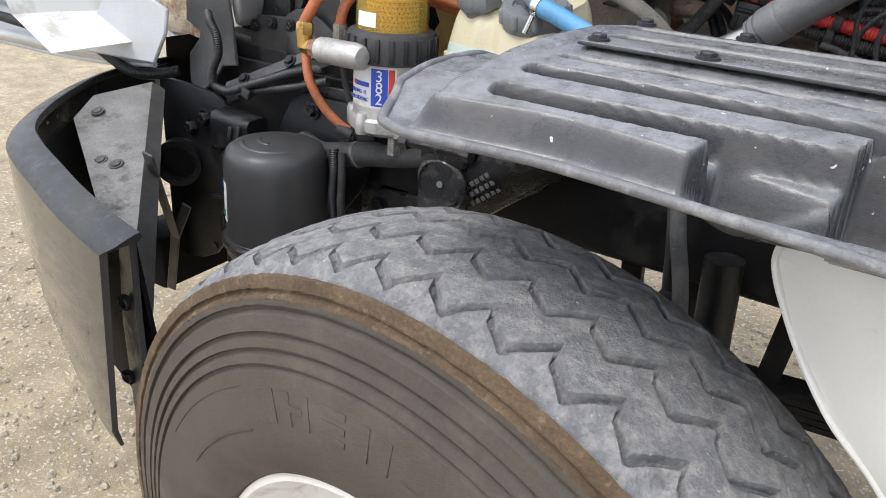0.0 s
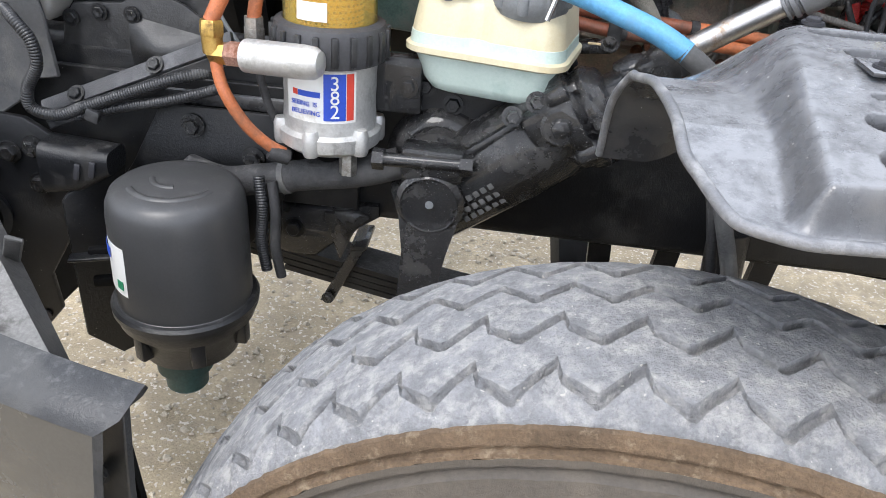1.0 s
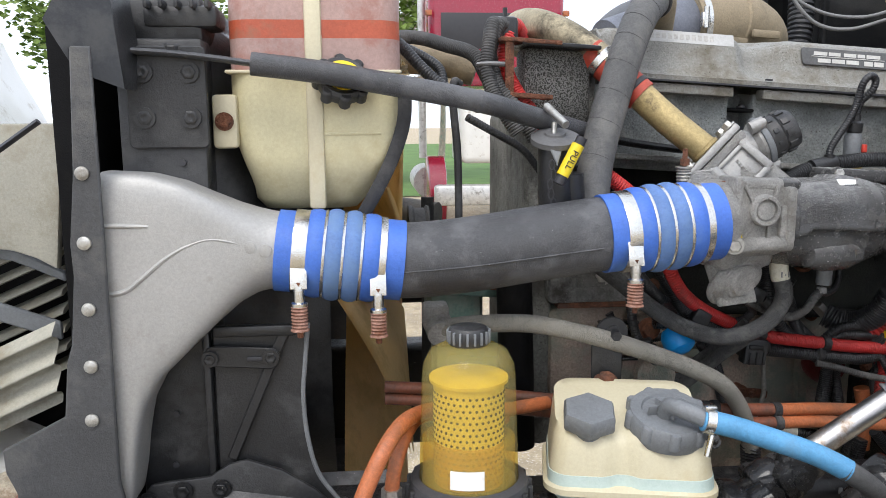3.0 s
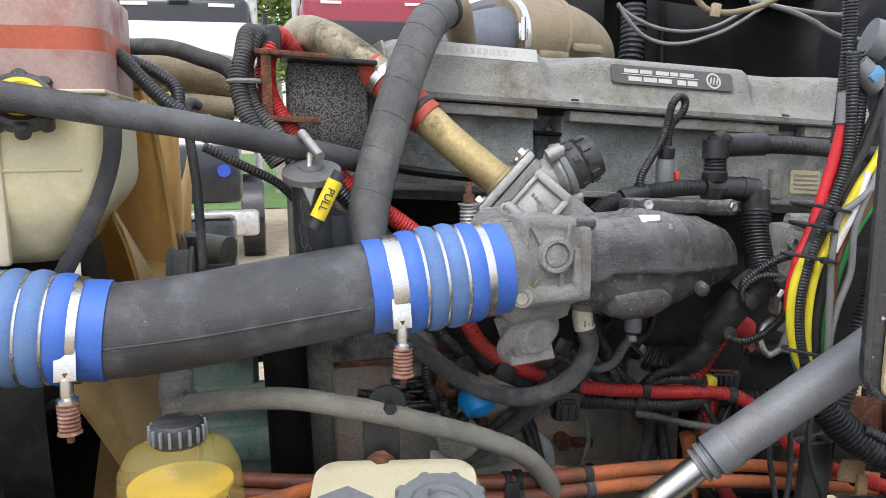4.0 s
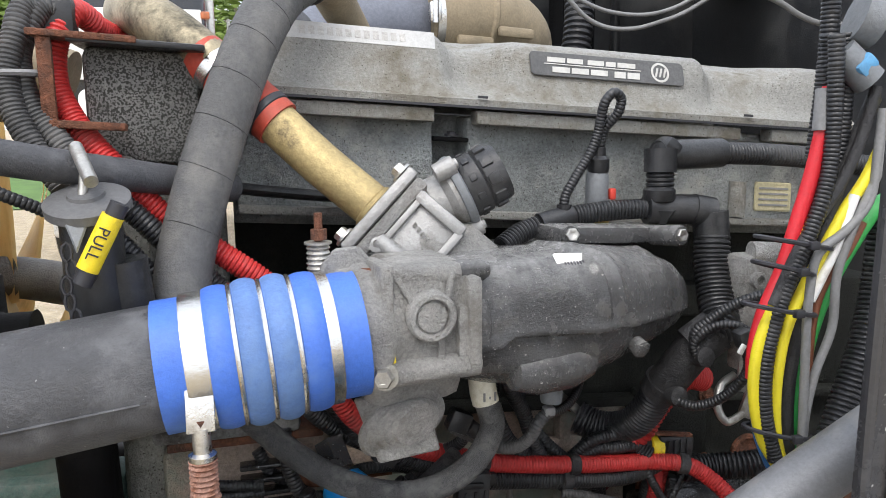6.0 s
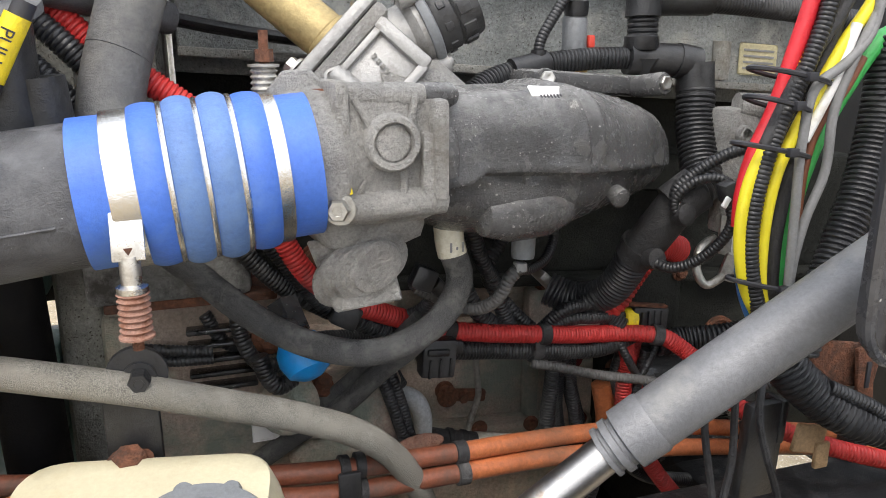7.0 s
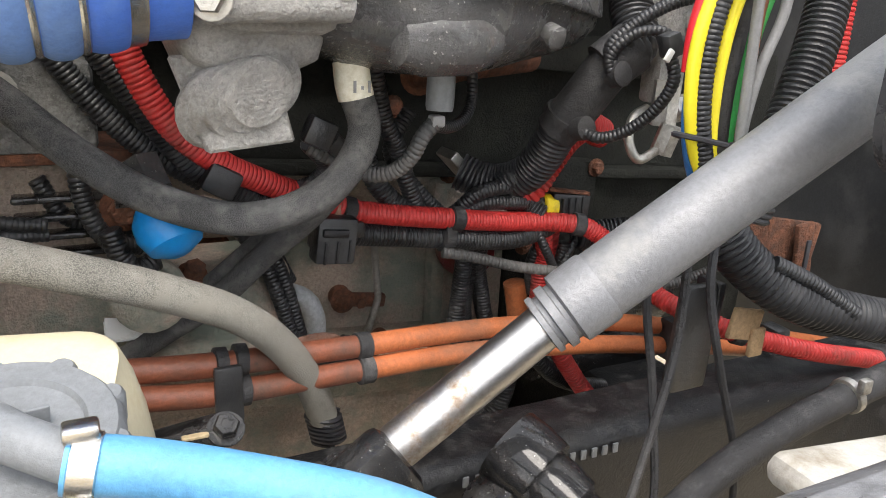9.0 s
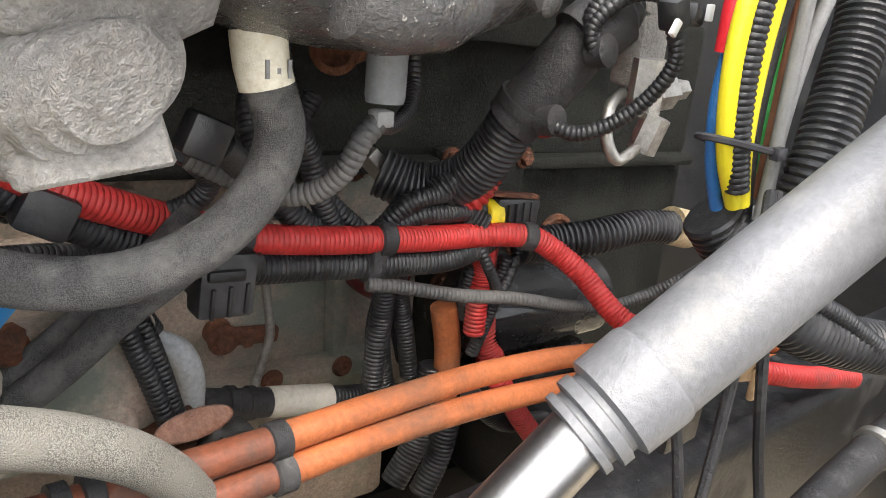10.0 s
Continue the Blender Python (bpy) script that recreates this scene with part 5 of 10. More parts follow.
part("element", lathe([(0.001, 1.10), (0.046, 1.10), (0.046, 1.268), (0.051, 1.270), (0.051, 1.274), (0.03, 1.277), (0.001, 1.277)], DAV, (0, 0, 1), 48), "element", fuel, "perforated yellow filter element")
holes = []
for i in range(18):
    for j in range(36):
        a = 2 * math.pi * (j + 0.5 * (i % 2)) / 36
        if math.sin(a) < 0.45:
            holes.append(lathe([(0.0019, 0), (0.0019, 0.0009)], DAV + vec((0.0459 * math.cos(a), 0.0459 * math.sin(a), 1.125 + 0.0078 * i)), (math.cos(a), math.sin(a), 0), 6))
tagged(part("perforations", holes, "hole", fuel), kind="stuff")
part("fuel_level", lathe([(0.001, 1.112), (0.0610, 1.112), (0.0605, 1.192), (0.0465, 1.1925), (0.0465, 1.113)], DAV, (0, 0, 1), 48), M["fuel"], fuel, "yellow diesel fuel")
capd = part("vent_cap", lathe([(0.024, 1.316), (0.026, 1.319), (0.026, 1.335), (0.023, 1.339), (0.001, 1.340)], DAV, (0, 0, 1), 36), "plastic", fuel, "black fluted vent cap")
for k in range(18):
    a = 2 * math.pi * k / 18
    part("flute", box(DAV + vec((0.0265 * math.cos(a), 0.0265 * math.sin(a), 1.328)), (0.004, 0.003, 0.016), 0.0008, (0, 0, math.degrees(a))), "grey", capd)
collar = part("collar", lathe([(0.062, 1.135), (0.066, 1.141), (0.076, 1.137), (0.079, 1.128), (0.080, 1.105), (0.078, 1.088), (0.07, 1.085)], DAV, (0, 0, 1), 56), surface("dark_grey_collar", (0.05, 0.05, 0.054), 0.5), fuel, "dark grey threaded collar")
for k in range(20):
    a = 2 * math.pi * k / 20
    part("collar_rib", box(DAV + vec((0.0805 * math.cos(a), 0.0805 * math.sin(a), 1.112)), (0.007, 0.009, 0.040), 0.002, (0, 0, math.degrees(a))), "plastic", collar)
body = part("body", lathe([(0.030, 0.955), (0.064, 0.958), (0.074, 0.966), (0.075, 0.985), (0.068, 0.990), (0.066, 1.03), (0.067, 1.088), (0.070, 1.09)], DAV, (0, 0, 1), 56), "alubright", fuel, "cast silver body")
for k in range(6):
    a = 2 * math.pi * (k + 0.35) / 6
    part("lug", lathe([(0.001, -0.004), (0.010, -0.002), (0.012, 0.004), (0.012, 0.028), (0.009, 0.036), (0.001, 0.037)], DAV + vec((0.070 * math.cos(a), 0.070 * math.sin(a), 0.962)), (0, 0, 1), 16), "alubright", body)


def on_body(a0, a1, z0, z1, lift=0.0, r=0.0672):
    n = 8
    r += lift
    return loft([[DAV + vec((rr * math.cos(a), rr * math.sin(a), z)) for rr, z in ((r, z0), (r + 0.0005, z0), (r + 0.0005, z1), (r, z1))] for a in np.linspace(radians(a0), radians(a1), n)])


part("body_label", on_body(-135, -45, 1.010, 1.082), "label", body, "white label with blue and red print")
part("label_block", on_body(-84, -58, 1.014, 1.080, 0.0006), "blueink", body)
part("label_edge", on_body(-57, -48, 1.014, 1.080, 0.0006), "redink", body)
fuel_body = body
part("print_bar", on_body(-116, -88, 1.046, 1.054, 0.0006), "blueink", body)
part("print_bar", on_body(-124, -117, 1.046, 1.054, 0.0006), "redink", body)
part("bowl_label", [loft([[DAV + vec((rr * math.cos(a), rr * math.sin(a), z)) for rr, z in ((0.0650, 1.148), (0.0655, 1.148), (0.0648, 1.172), (0.0643, 1.172))] for a in np.linspace(radians(-118), radians(-80), 8)])], "label", bowl, "white sticker")
part("inlet_tube", lathe([(0.022, 0), (0.0225, 0.01), (0.0225, 0.085), (0.021, 0.100), (0.016, 0.108), (0.001, 0.111)], (-0.62, 1.10, 1.098), (0.98, -0.18, 0.05), 28), "alubright", fuel, "silver inlet tube with rounded end")
part("inlet_neck", tube([(-0.545, 1.095, 1.10), (-0.54, 1.15, 1.085)], 0.022, 20), "alubright", fuel)
part("drain_plug", lathe([(0.013, 0), (0.013, 0.034), (0.011, 0.037)], (-0.492, 1.15, 0.922), (0, 0, 1), 6), "zinc", fuel, "dull steel hex plug")
part("outlet_stub", lathe([(0.017, 0.93), (0.02, 0.935), (0.02, 0.958)], DAV, (0, 0, 1), 20), "deep", fuel)
part("mount_ear", [box((-0.43, 1.205, 1.05), (0.07, 0.03, 0.085), 0.006), *bolt((-0.415, 1.19, 1.05), (0, -1, 0), 0.011, 0.01)], "gearcast", fuel)
part("hex_adapter", lathe([(0.0165, 0), (0.0165, 0.024), (0.015, 0.026)], (-0.646, 1.105, 1.097), (0.98, -0.18, 0.05), 6), "rustpink", fuel, "copper coloured adapter")
part("brass_elbow", [lathe([(0.014, 0), (0.015, 0.002), (0.015, 0.028)], (-0.672, 1.112, 1.094), (0.98, -0.18, 0.05), 6), tube([(-0.668, 1.11, 1.095), (-0.669, 1.11, 1.118)], 0.014, 14), lathe([(0.0155, 0), (0.0165, 0.004), (0.0165, 0.018), (0.0145, 0.022)], (-0.669, 1.11, 1.116), (0, 0.1, 1), 6)], "brass", fuel, "brass elbow fitting")
part("second_fitting", [lathe([(0.013, 0), (0.0145, 0.003), (0.0145, 0.03)], (-0.628, 1.16, 1.09), (0, 0, 1), 6), lathe([(0.0135, 0.03), (0.0135, 0.045)], (-0.628, 1.16, 1.09), (0, 0, 1), 6)], "zinc", fuel, "dull greenish fitting")
part("lower_fitting", [lathe([(0.011, 0), (0.012, 0.02), (0.011, 0.03)], (-0.575, 1.13, 0.945), (-0.8, -0.35, 0.35), 14)], "rubber", fuel)


# ---- steering fluid tank ----
tank = thing("steering_fluid_tank", (-0.30, 1.24, 1.05), "ivory plastic power steering tank holding bluish fluid", "tank")


def tank_rings(rows, cx, cy, yaw, dent=0.0):
    """Rounded rings; dent: a shallow channel down the near wall and over the top."""
    c, s = math.cos(radians(yaw)), math.sin(radians(yaw))
    rings = []
    for w, d, r, z, dx in rows:
        tilt = 0.28 * smoothstep(1.15, 1.21, z)
        outline, ring = rounded(w, d, r, 5), []
        for k in range(len(outline)):
            (a0, b0), (a1, b1) = outline[k], outline[(k + 1) % len(outline)]
            n = 16 if math.hypot(a1 - a0, b1 - b0) > 0.03 else 1
            for i in range(n):
                a, b = a0 + (a1 - a0) * i / n, b0 + (b1 - b0) * i / n
                groove = dent * math.exp(-((a + 0.012) / 0.017) ** 4) * smoothstep(0.2, -0.8, b / (d / 2))
                zz = z + tilt * b - groove * 0.5 * smoothstep(1.19, 1.205, z)
                b += groove
                ring.append((cx + dx * c + a * c - b * s, cy + dx * s + a * s + b * c, zz))
        rings.append(ring)
    return loft(rings)


TX, TY, TYAW = -0.297, 1.232, -12
part("upper_body", tank_rings([(0.2190, 0.160, 0.03, 1.118, 0), (0.2150, 0.156, 0.03, 1.14, 0), (0.2070, 0.148, 0.03, 1.17, 0), (0.1990, 0.141, 0.03, 1.190, -0.002), (0.1910, 0.133, 0.03, 1.202, -0.003), (0.192, 0.115, 0.028, 1.2075, -0.004), (0.165, 0.085, 0.026, 1.2095, -0.004)], TX, TY, TYAW, 0.010), "ivory", tank, "ivory translucent upper half", sharp=50)
part("fluid_zone", tank_rings([(0.2205, 0.1615, 0.03, 1.1185, 0), (0.2180, 0.159, 0.03, 1.134, 0)], TX, TY, TYAW, 0.010), "fluidtank", tank, "pale blue fluid line")
part("seam_rim", tank_rings([(0.2210, 0.162, 0.034, 1.105, 0), (0.2310, 0.172, 0.034, 1.108, 0), (0.2310, 0.172, 0.034, 1.116, 0), (0.2210, 0.162, 0.034, 1.119, 0)], TX, TY, TYAW), "ivory", tank)
part("lower_body", tank_rings([(0.155, 0.10, 0.02, 1.048, 0.012), (0.18, 0.122, 0.03, 1.053, 0.008), (0.194, 0.132, 0.03, 1.066, 0.005), (0.2090, 0.152, 0.03, 1.106, 0)], TX, TY, TYAW), "fluidtank", tank, "pale blue fluid in the lower half", sharp=50)
part("hex_cap", [lathe([(0.036, 0), (0.038, 0.004), (0.038, 0.020), (0.035, 0.025), (0.001, 0.026)], (-0.362, 1.196, 1.196), (-0.03, -0.27, 0.96), 6, 0.3), lathe([(0.025, -0.02), (0.025, 0.0)], (-0.362, 1.196, 1.196), (-0.03, -0.27, 0.96), 24)], "grey", tank, "dark grey hexagonal cap")
CAPAX = unit((0.0, -0.27, 0.96))
CAP = vec((-0.256, 1.190, 1.192))
big_cap = part("filler_cap", lathe([(0.030, -0.012), (0.052, -0.01), (0.054, 0), (0.054, 0.018), (0.050, 0.0235), (0.036, 0.024), (0.034, 0.0205), (0.001, 0.020)], CAP, CAPAX, 48), "grey", tank, "large dark grey notched cap")
for k in range(9):
    u, w = across(CAPAX)
    a = 2 * math.pi * k / 9
    part("cap_notch", lathe([(0.008, 0.0), (0.008, 0.019), (0.006, 0.022)], CAP + 0.0505 * (math.cos(a) * u + math.sin(a) * w), CAPAX, 10), "grey", big_cap)
part("cap_spout", tube([(-0.262, 1.180, 1.208), (-0.262, 1.168, 1.226), (-0.252, 1.150, 1.228), (-0.224, 1.131, 1.219)], 0.0118, 14), "grey", big_cap)
for turn in (10, 100):
    part("spout_fin", box((-0.262, 1.182, 1.217), (0.05, 0.003, 0.014), 0.001, (14, 0, turn)), "grey", big_cap)
part("tank_bolt", bolt((-0.306, 1.298, 1.217), (0, -0.3, 0.95), 0.013, 0.012), "rust", tank, "rusty bolt")
part("mount_strap", [box((-0.302, 1.313, 1.245), (0.045, 0.006, 0.075), 0.003, (0, 0, TYAW)), lathe([(0.024, 0), (0.024, 0.006)], (-0.295, 1.317, 1.287), (0, -1, 0), 24), *bolt((-0.293, 1.311, 1.286), (0, -1, 0), 0.009, 0.016)], "plastic", tank, "black mounting strap")

# ---- steering gear with pitman arm and input joint ----
gear = thing("steering_gear", (-0.28, 1.2, 0.75), "black cast steering gear box with pitman arm", "steering gear")
AX = unit((0.775, -0.08, 0.63))
GB = vec((-0.265, 1.190, 0.958))
GN = unit((0.63, 0, -0.775))
M["gearmark"] = surface("worn_cast_marks", (0.09, 0.09, 0.09), 0.6)
part("housing", [lathe([(0.040, -0.175), (0.060, -0.168), (0.068, -0.145), (0.070, -0.05), (0.072, 0.02), (0.0705, 0.085), (0.067, 0.098), (0.073, 0.112), (0.081, 0.124), (0.081, 0.140), (0.06, 0.143)], GB, AX, 44)], "gearcast", gear, "rough black cast housing", sharp=45)
part("sector_case", lathe([(0.072, -0.08), (0.082, -0.05), (0.082, -0.004), (0.074, 0.006), (0.066, 0.016), (0.055, 0.02), (0.05, 0.05)], (-0.365, 1.215, 0.935), (0, -1, 0.12), 40), "gearcast", gear)
part("mount_plate", plate([(-0.43, 1.072), (-0.22, 1.082), (-0.245, 1.035), (-0.285, 1.0), (-0.34, 1.0), (-0.41, 0.985)], 0.010, (0, 1.228, 0)), "frame", gear, "black mounting bracket")
for x, z in ((-0.393, 1.044), (-0.316, 1.049), (-0.35, 1.02)):
    part("plate_bolt", bolt((x, 1.222, z), (0, -1, 0.1), 0.011, 0.012), "frame", gear)
part("end_cap", lathe([(0.060, 0.141), (0.062, 0.160), (0.050, 0.176), (0.032, 0.182), (0.028, 0.205)], GB, AX, 32), "gearcast", gear)
gu, gw = across(AX)
for k in range(5):
    a = 2 * math.pi * k / 5 + 0.5
    at = GB + 0.074 * (math.cos(a) * gu + math.sin(a) * gw)
    part("flange_ear", lathe([(0.014, 0.112), (0.017, 0.116), (0.017, 0.142), (0.013, 0.145)], at, AX, 18), "gearcast", gear)
    part("cap_bolt", bolt(at + AX * 0.144, AX, 0.009, 0.012), "gearcast", gear)
part("port_block", [box((-0.205, 1.150, 1.048), (0.085, 0.075, 0.052), 0.010, (0, -39, 0)), lathe([(0.027, -0.02), (0.027, 0.018), (0.023, 0.022), (0.001, 0.022)], (-0.197, 1.128, 1.040), (0.05, -0.98, 0.15), 24)], "gearcast", gear)
part("port_plug", lathe([(0.013, 0), (0.013, 0.012), (0.010, 0.014)], (-0.197, 1.107, 1.043), (0.05, -0.98, 0.15), 6), "gearcast", gear)
for x, y, z in ((-0.232, 1.118, 1.072), (-0.159, 1.118, 1.008), (-0.148, 1.125, 1.050), (-0.262, 1.125, 1.046)):
    part("gear_bolt", bolt((x, y, z), (0.1, -0.95, 0.25), 0.010, 0.016), "gearcast", gear)
part("cast_rib", box(GB + AX * -0.02 - GN * 0.050 - vec((0, 0.052, 0)), (0.15, 0.016, 0.014), 0.005, (0, -39, 0)), "gearcast", gear)
for i in range(6):
    for j in range(3):
        off = 0.004 + 0.015 * j
        at = GB + AX * (-0.085 + 0.0125 * i) + GN * off
        at[1] -= math.sqrt(0.0707 ** 2 - off ** 2)
        part("cast_mark", box(at, (0.008, 0.003, 0.009), 0.001, (0, -39, 0)), "gearmark", gear)
arm = part("pitman_arm", [lathe([(0.047, -0.02), (0.05, -0.016), (0.05, 0.018), (0.042, 0.024), (0.040, 0.020), (0.001, 0.020)], (-0.364, 1.130, 0.906), (0, -1, 0), 32),
                          loft([[(-0.364 + a * w + sx * dz, 1.130 + b * 0.018 - 0.01 * k, 0.89 - dz) for a, b in ((-1, -1), (1, -1), (1, 1), (-1, 1))] for k, (w, dz, sx) in enumerate(((0.045, 0.0, 0), (0.033, 0.06, -0.05), (0.027, 0.14, -0.08), (0.026, 0.21, -0.11), (0.03, 0.25, -0.12)))]),
                          box((-0.364, 1.130, 0.965), (0.09, 0.044, 0.05), 0.008)], "gearcast", gear, "black forged pitman arm", sharp=40)
part("arm_dimple", lathe([(0.006, 0), (0.006, 0.002), (0.003, 0.0022)], (-0.364, 1.110, 0.906), (0, -1, 0), 16), "grey", arm)
part("pinch_bolt", [tube([(-0.44, 1.112, 0.968), (-0.315, 1.112, 0.972)], 0.010, 12), lathe([(0.0155, 0), (0.0155, 0.018)], (-0.325, 1.112, 0.972), (1, 0, 0.03), 6), lathe([(0.0155, 0), (0.0155, 0.016)], (-0.432, 1.112, 0.968), (-1, 0, -0.03), 6)], "gearcast", arm)
part("ball_joint", [lathe([(0.022, -0.03), (0.03, -0.02), (0.03, 0.02), (0.02, 0.03)], (-0.405, 1.10, 0.645), (0, -1, 0), 20), tube([(-0.405, 1.07, 0.645), (-0.2, 1.05, 0.60), (0.1, 1.03, 0.58)], 0.02, 14)], "gearcast", gear)
JO = vec((-0.105, 1.20, 1.085))
joint = part("input_yoke", [lathe([(0.02, -0.03), (0.03, -0.026), (0.03, 0.0), (0.022, 0.006)], JO, AX, 20), box(JO + AX * 0.03, (0.03, 0.06, 0.05), 0.008, (0, -35, 0)), box(JO + AX * 0.062, (0.05, 0.03, 0.055), 0.008, (0, -35, 0)), lathe([(0.014, -0.035), (0.014, 0.035)], JO + AX * 0.045, (0, 1, 0), 16)], "gearcast", gear, "black universal joint")

# steering shaft: polished rod into a grey tube
S0, S1, S2, S3 = vec((-0.058, 1.205, 1.125)), vec((0.080, 1.200, 1.218)), vec((0.25, 1.147, 1.356)), vec((0.62, 1.05, 1.64))
shaft = thing("steering_shaft", S0, "telescopic steering shaft with polished rod and grey tube", "shaft")
part("rod", tube([S0 - (S1 - S0) * 0.3, S1], 0.0165, 28, 0.05), "chrome", shaft, "polished steel inner rod")
ax = unit(S1 - S0)
ax2 = unit(S2 - S1)
part("lower_joint", [lathe([(0.02, -0.03), (0.028, -0.025), (0.03, 0.0), (0.024, 0.014), (0.017, 0.022)], S0 - ax * 0.045, ax, 20), tube([S0 - ax * 0.06 - vec((0, 0.04, 0)), S0 - ax * 0.06 + vec((0, 0.04, 0))], 0.014, 14)], "gearcast", shaft)
part("dust_seal", lathe([(0.017, -0.012), (0.0225, -0.011), (0.0225, -0.007), (0.020, -0.006), (0.020, -0.003), (0.0245, -0.002), (0.0245, 0.004), (0.022, 0.005), (0.022, 0.008), (0.027, 0.010), (0.0275, 0.035), (0.0265, 0.038)], S1, ax2, 32), "strut", shaft, "grey lipped seal")
part("outer_tube", tube([S1 + ax2 * 0.03, S2, S2 + ax2 * 0.5], 0.0258, 36, 0.08), "strut", shaft, "scuffed grey painted tube")

# ---- intake casting and black manifold ----
man = thing("intake_manifold", (0.08, 1.38, 1.36), "black intake manifold with a grey aluminium inlet casting", "manifold")


MAN_X = [-0.07, -0.05, -0.018, -0.004, 0.04, 0.098, 0.140, 0.18, 0.214, 0.245, 0.264, 0.274]
MAN_FRONT = [1.288, 1.286, 1.286, 1.288, 1.292, 1.300, 1.322, 1.350, 1.376, 1.402, 1.420, 1.436]
MAN_SEAM = [1.428, 1.430, 1.434, 1.444, 1.442, 1.437, 1.433, 1.428, 1.424, 1.420, 1.418, 1.420]
MAN_TOP = [1.506, 1.507, 1.508, 1.509, 1.510, 1.510, 1.505, 1.498, 1.489, 1.476, 1.460, 1.444]
MAN_LOW = [1.390, 1.388, 1.381, 1.377, 1.370, 1.366, 1.370, 1.375, 1.380, 1.387, 1.397, 1.408]
# across: share of the depth, share of the height above (+) or below (-) the seam
MAN_SECTION = [(0.0, 0.06), (0.004, 0.22), (0.02, 0.42), (0.055, 0.62), (0.12, 0.80), (0.22, 0.92), (0.36, 0.985), (0.52, 1.0), (0.72, 0.97), (0.90, 0.80), (1.0, 0.45), (1.0, -0.45), (0.88, -0.85), (0.68, -0.97), (0.50, -1.0),
               (0.34, -0.93), (0.20, -0.76), (0.11, -0.52), (0.075, -0.30), (0.068, -0.12), (0.05, -0.075), (0.0, -0.06), (-0.008, -0.03), (-0.008, 0.03)]


def manifold_body():
    """A moulded plenum: domed top half on a proud seam lip, sunken lower half, a ring groove at two thirds."""
    rings = []
    for x in list(np.linspace(-0.07, 0.264, 84)) + [0.270, 0.274]:
        front, seam, top, low = (interp(x, MAN_X, v) for v in (MAN_FRONT, MAN_SEAM, MAN_TOP, MAN_LOW))
        deep = 0.135 * (1 - 0.55 * smoothstep(0.16, 0.274, x))
        ridge = 0.0045 * math.exp(-((x - 0.094) / 0.005) ** 2) - 0.0035 * math.exp(-((x - 0.106) / 0.005) ** 2) + 0.003 * math.exp(-((x - 0.119) / 0.006) ** 2)
        swell = 0.006 * math.exp(-((x - 0.03) / 0.035) ** 2)
        ring = []
        for a, b in MAN_SECTION:
            lift = ridge * smoothstep(-0.2, 0.15, b)
            z = seam + (b * (top - seam + lift) if b > 0 else b * (seam - low))
            y = front + a * deep - (lift if a < 0.3 and b > 0.1 else 0) - (swell if -0.8 < b < -0.25 and a < 0.3 else 0)
            ring.append((x - 0.36 * (y - front) * smoothstep(-0.06, 0.02, x), y, z))
        rings.append(ring)
    return loft(rings)


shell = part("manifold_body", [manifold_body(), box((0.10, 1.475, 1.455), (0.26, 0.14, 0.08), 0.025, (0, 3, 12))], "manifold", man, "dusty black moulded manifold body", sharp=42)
for row, x0, wide in ((0, 0.0, 0.055), (1, 0.004, 0.045)):
    for k in range(6):
        part("raised_mark", box((x0 + wide * k / 6, 1.326 - 0.014 * row, 1.5035 - 0.009 * row), (wide / 9, 0.006, 0.002), 0.0005, (38, 0, 4)), "manifold", shell)
part("lower_swell", lathe([(0.001, -0.05), (0.018, -0.045), (0.026, -0.02), (0.026, 0.02), (0.018, 0.045), (0.001, 0.05)], (0.045, 1.322, 1.397), (0.97, 0.2, 0), 20), "manifold", shell)
part("seam_bolt_pad", lathe([(0.010, 0), (0.010, 0.012), (0.007, 0.014)], (0.150, 1.342, 1.404), (0.2, -0.9, -0.3), 16), "manifold", shell)
part("side_rib", [tube([(-0.041, 1.288, 1.476), (-0.040, 1.281, 1.462), (-0.040, 1.282, 1.440)], 0.0080, 14), lathe([(0.001, 0), (0.0095, 0.001), (0.0105, 0.006), (0.0105, 0.03), (0.007, 0.036), (0.001, 0.038)], (-0.066, 1.292, 1.505), (0.99, 0.12, -0.02), 18)], "manifold", shell)
part("moulded_step", plate([(-0.052, 1.429), (-0.012, 1.437), (-0.004, 1.446), (0.0, 1.434), (-0.008, 1.412), (-0.022, 1.404), (-0.052, 1.402)], 0.010, (0, 1.290, 0), (1, 0.04, 0), (0, 0.12, 1), bevel=0.003), "manifold", shell)
part("barcode_label", plate(rounded(0.038, 0.026, 0.002), 0.0008, (0.068, 1.3195, 1.4985), (0.97, 0.10, -0.05), (-0.2, 0.62, 0.78), bevel=0), "label", shell, "small white barcode label")
for k in range(7):
    part("code_bar", plate(rounded(0.0015, 0.011, 0.0003, 1), 0.0006, vec((0.0586 + 0.0034 * k, 1.3160 + 0.0004 * k, 1.4975)), (0.97, 0.10, -0.05), (-0.2, 0.62, 0.78), bevel=0), "ink", shell)
part("back_flange", [box((0.17, 1.47, 1.505), (0.16, 0.06, 0.022), 0.008, (0, 4, 12)), lathe([(0.011, -0.02), (0.013, 0.012), (0.011, 0.016)], (0.115, 1.44, 1.507), (-0.1, -0.9, 0.2), 14), lathe([(0.012, -0.03), (0.013, 0.012), (0.011, 0.016)], (0.245, 1.43, 1.503), (0.2, -0.9, 0.1), 14)], "manifold", shell)
part("flange_bolt", bolt((0.114, 1.425, 1.511), (-0.1, -0.9, 0.2), 0.008, 0.006, False), "zinc", shell)
part("flange_bolt", bolt((0.248, 1.417, 1.505), (0.2, -0.9, 0.1), 0.008, 0.006, False), "zinc", shell)

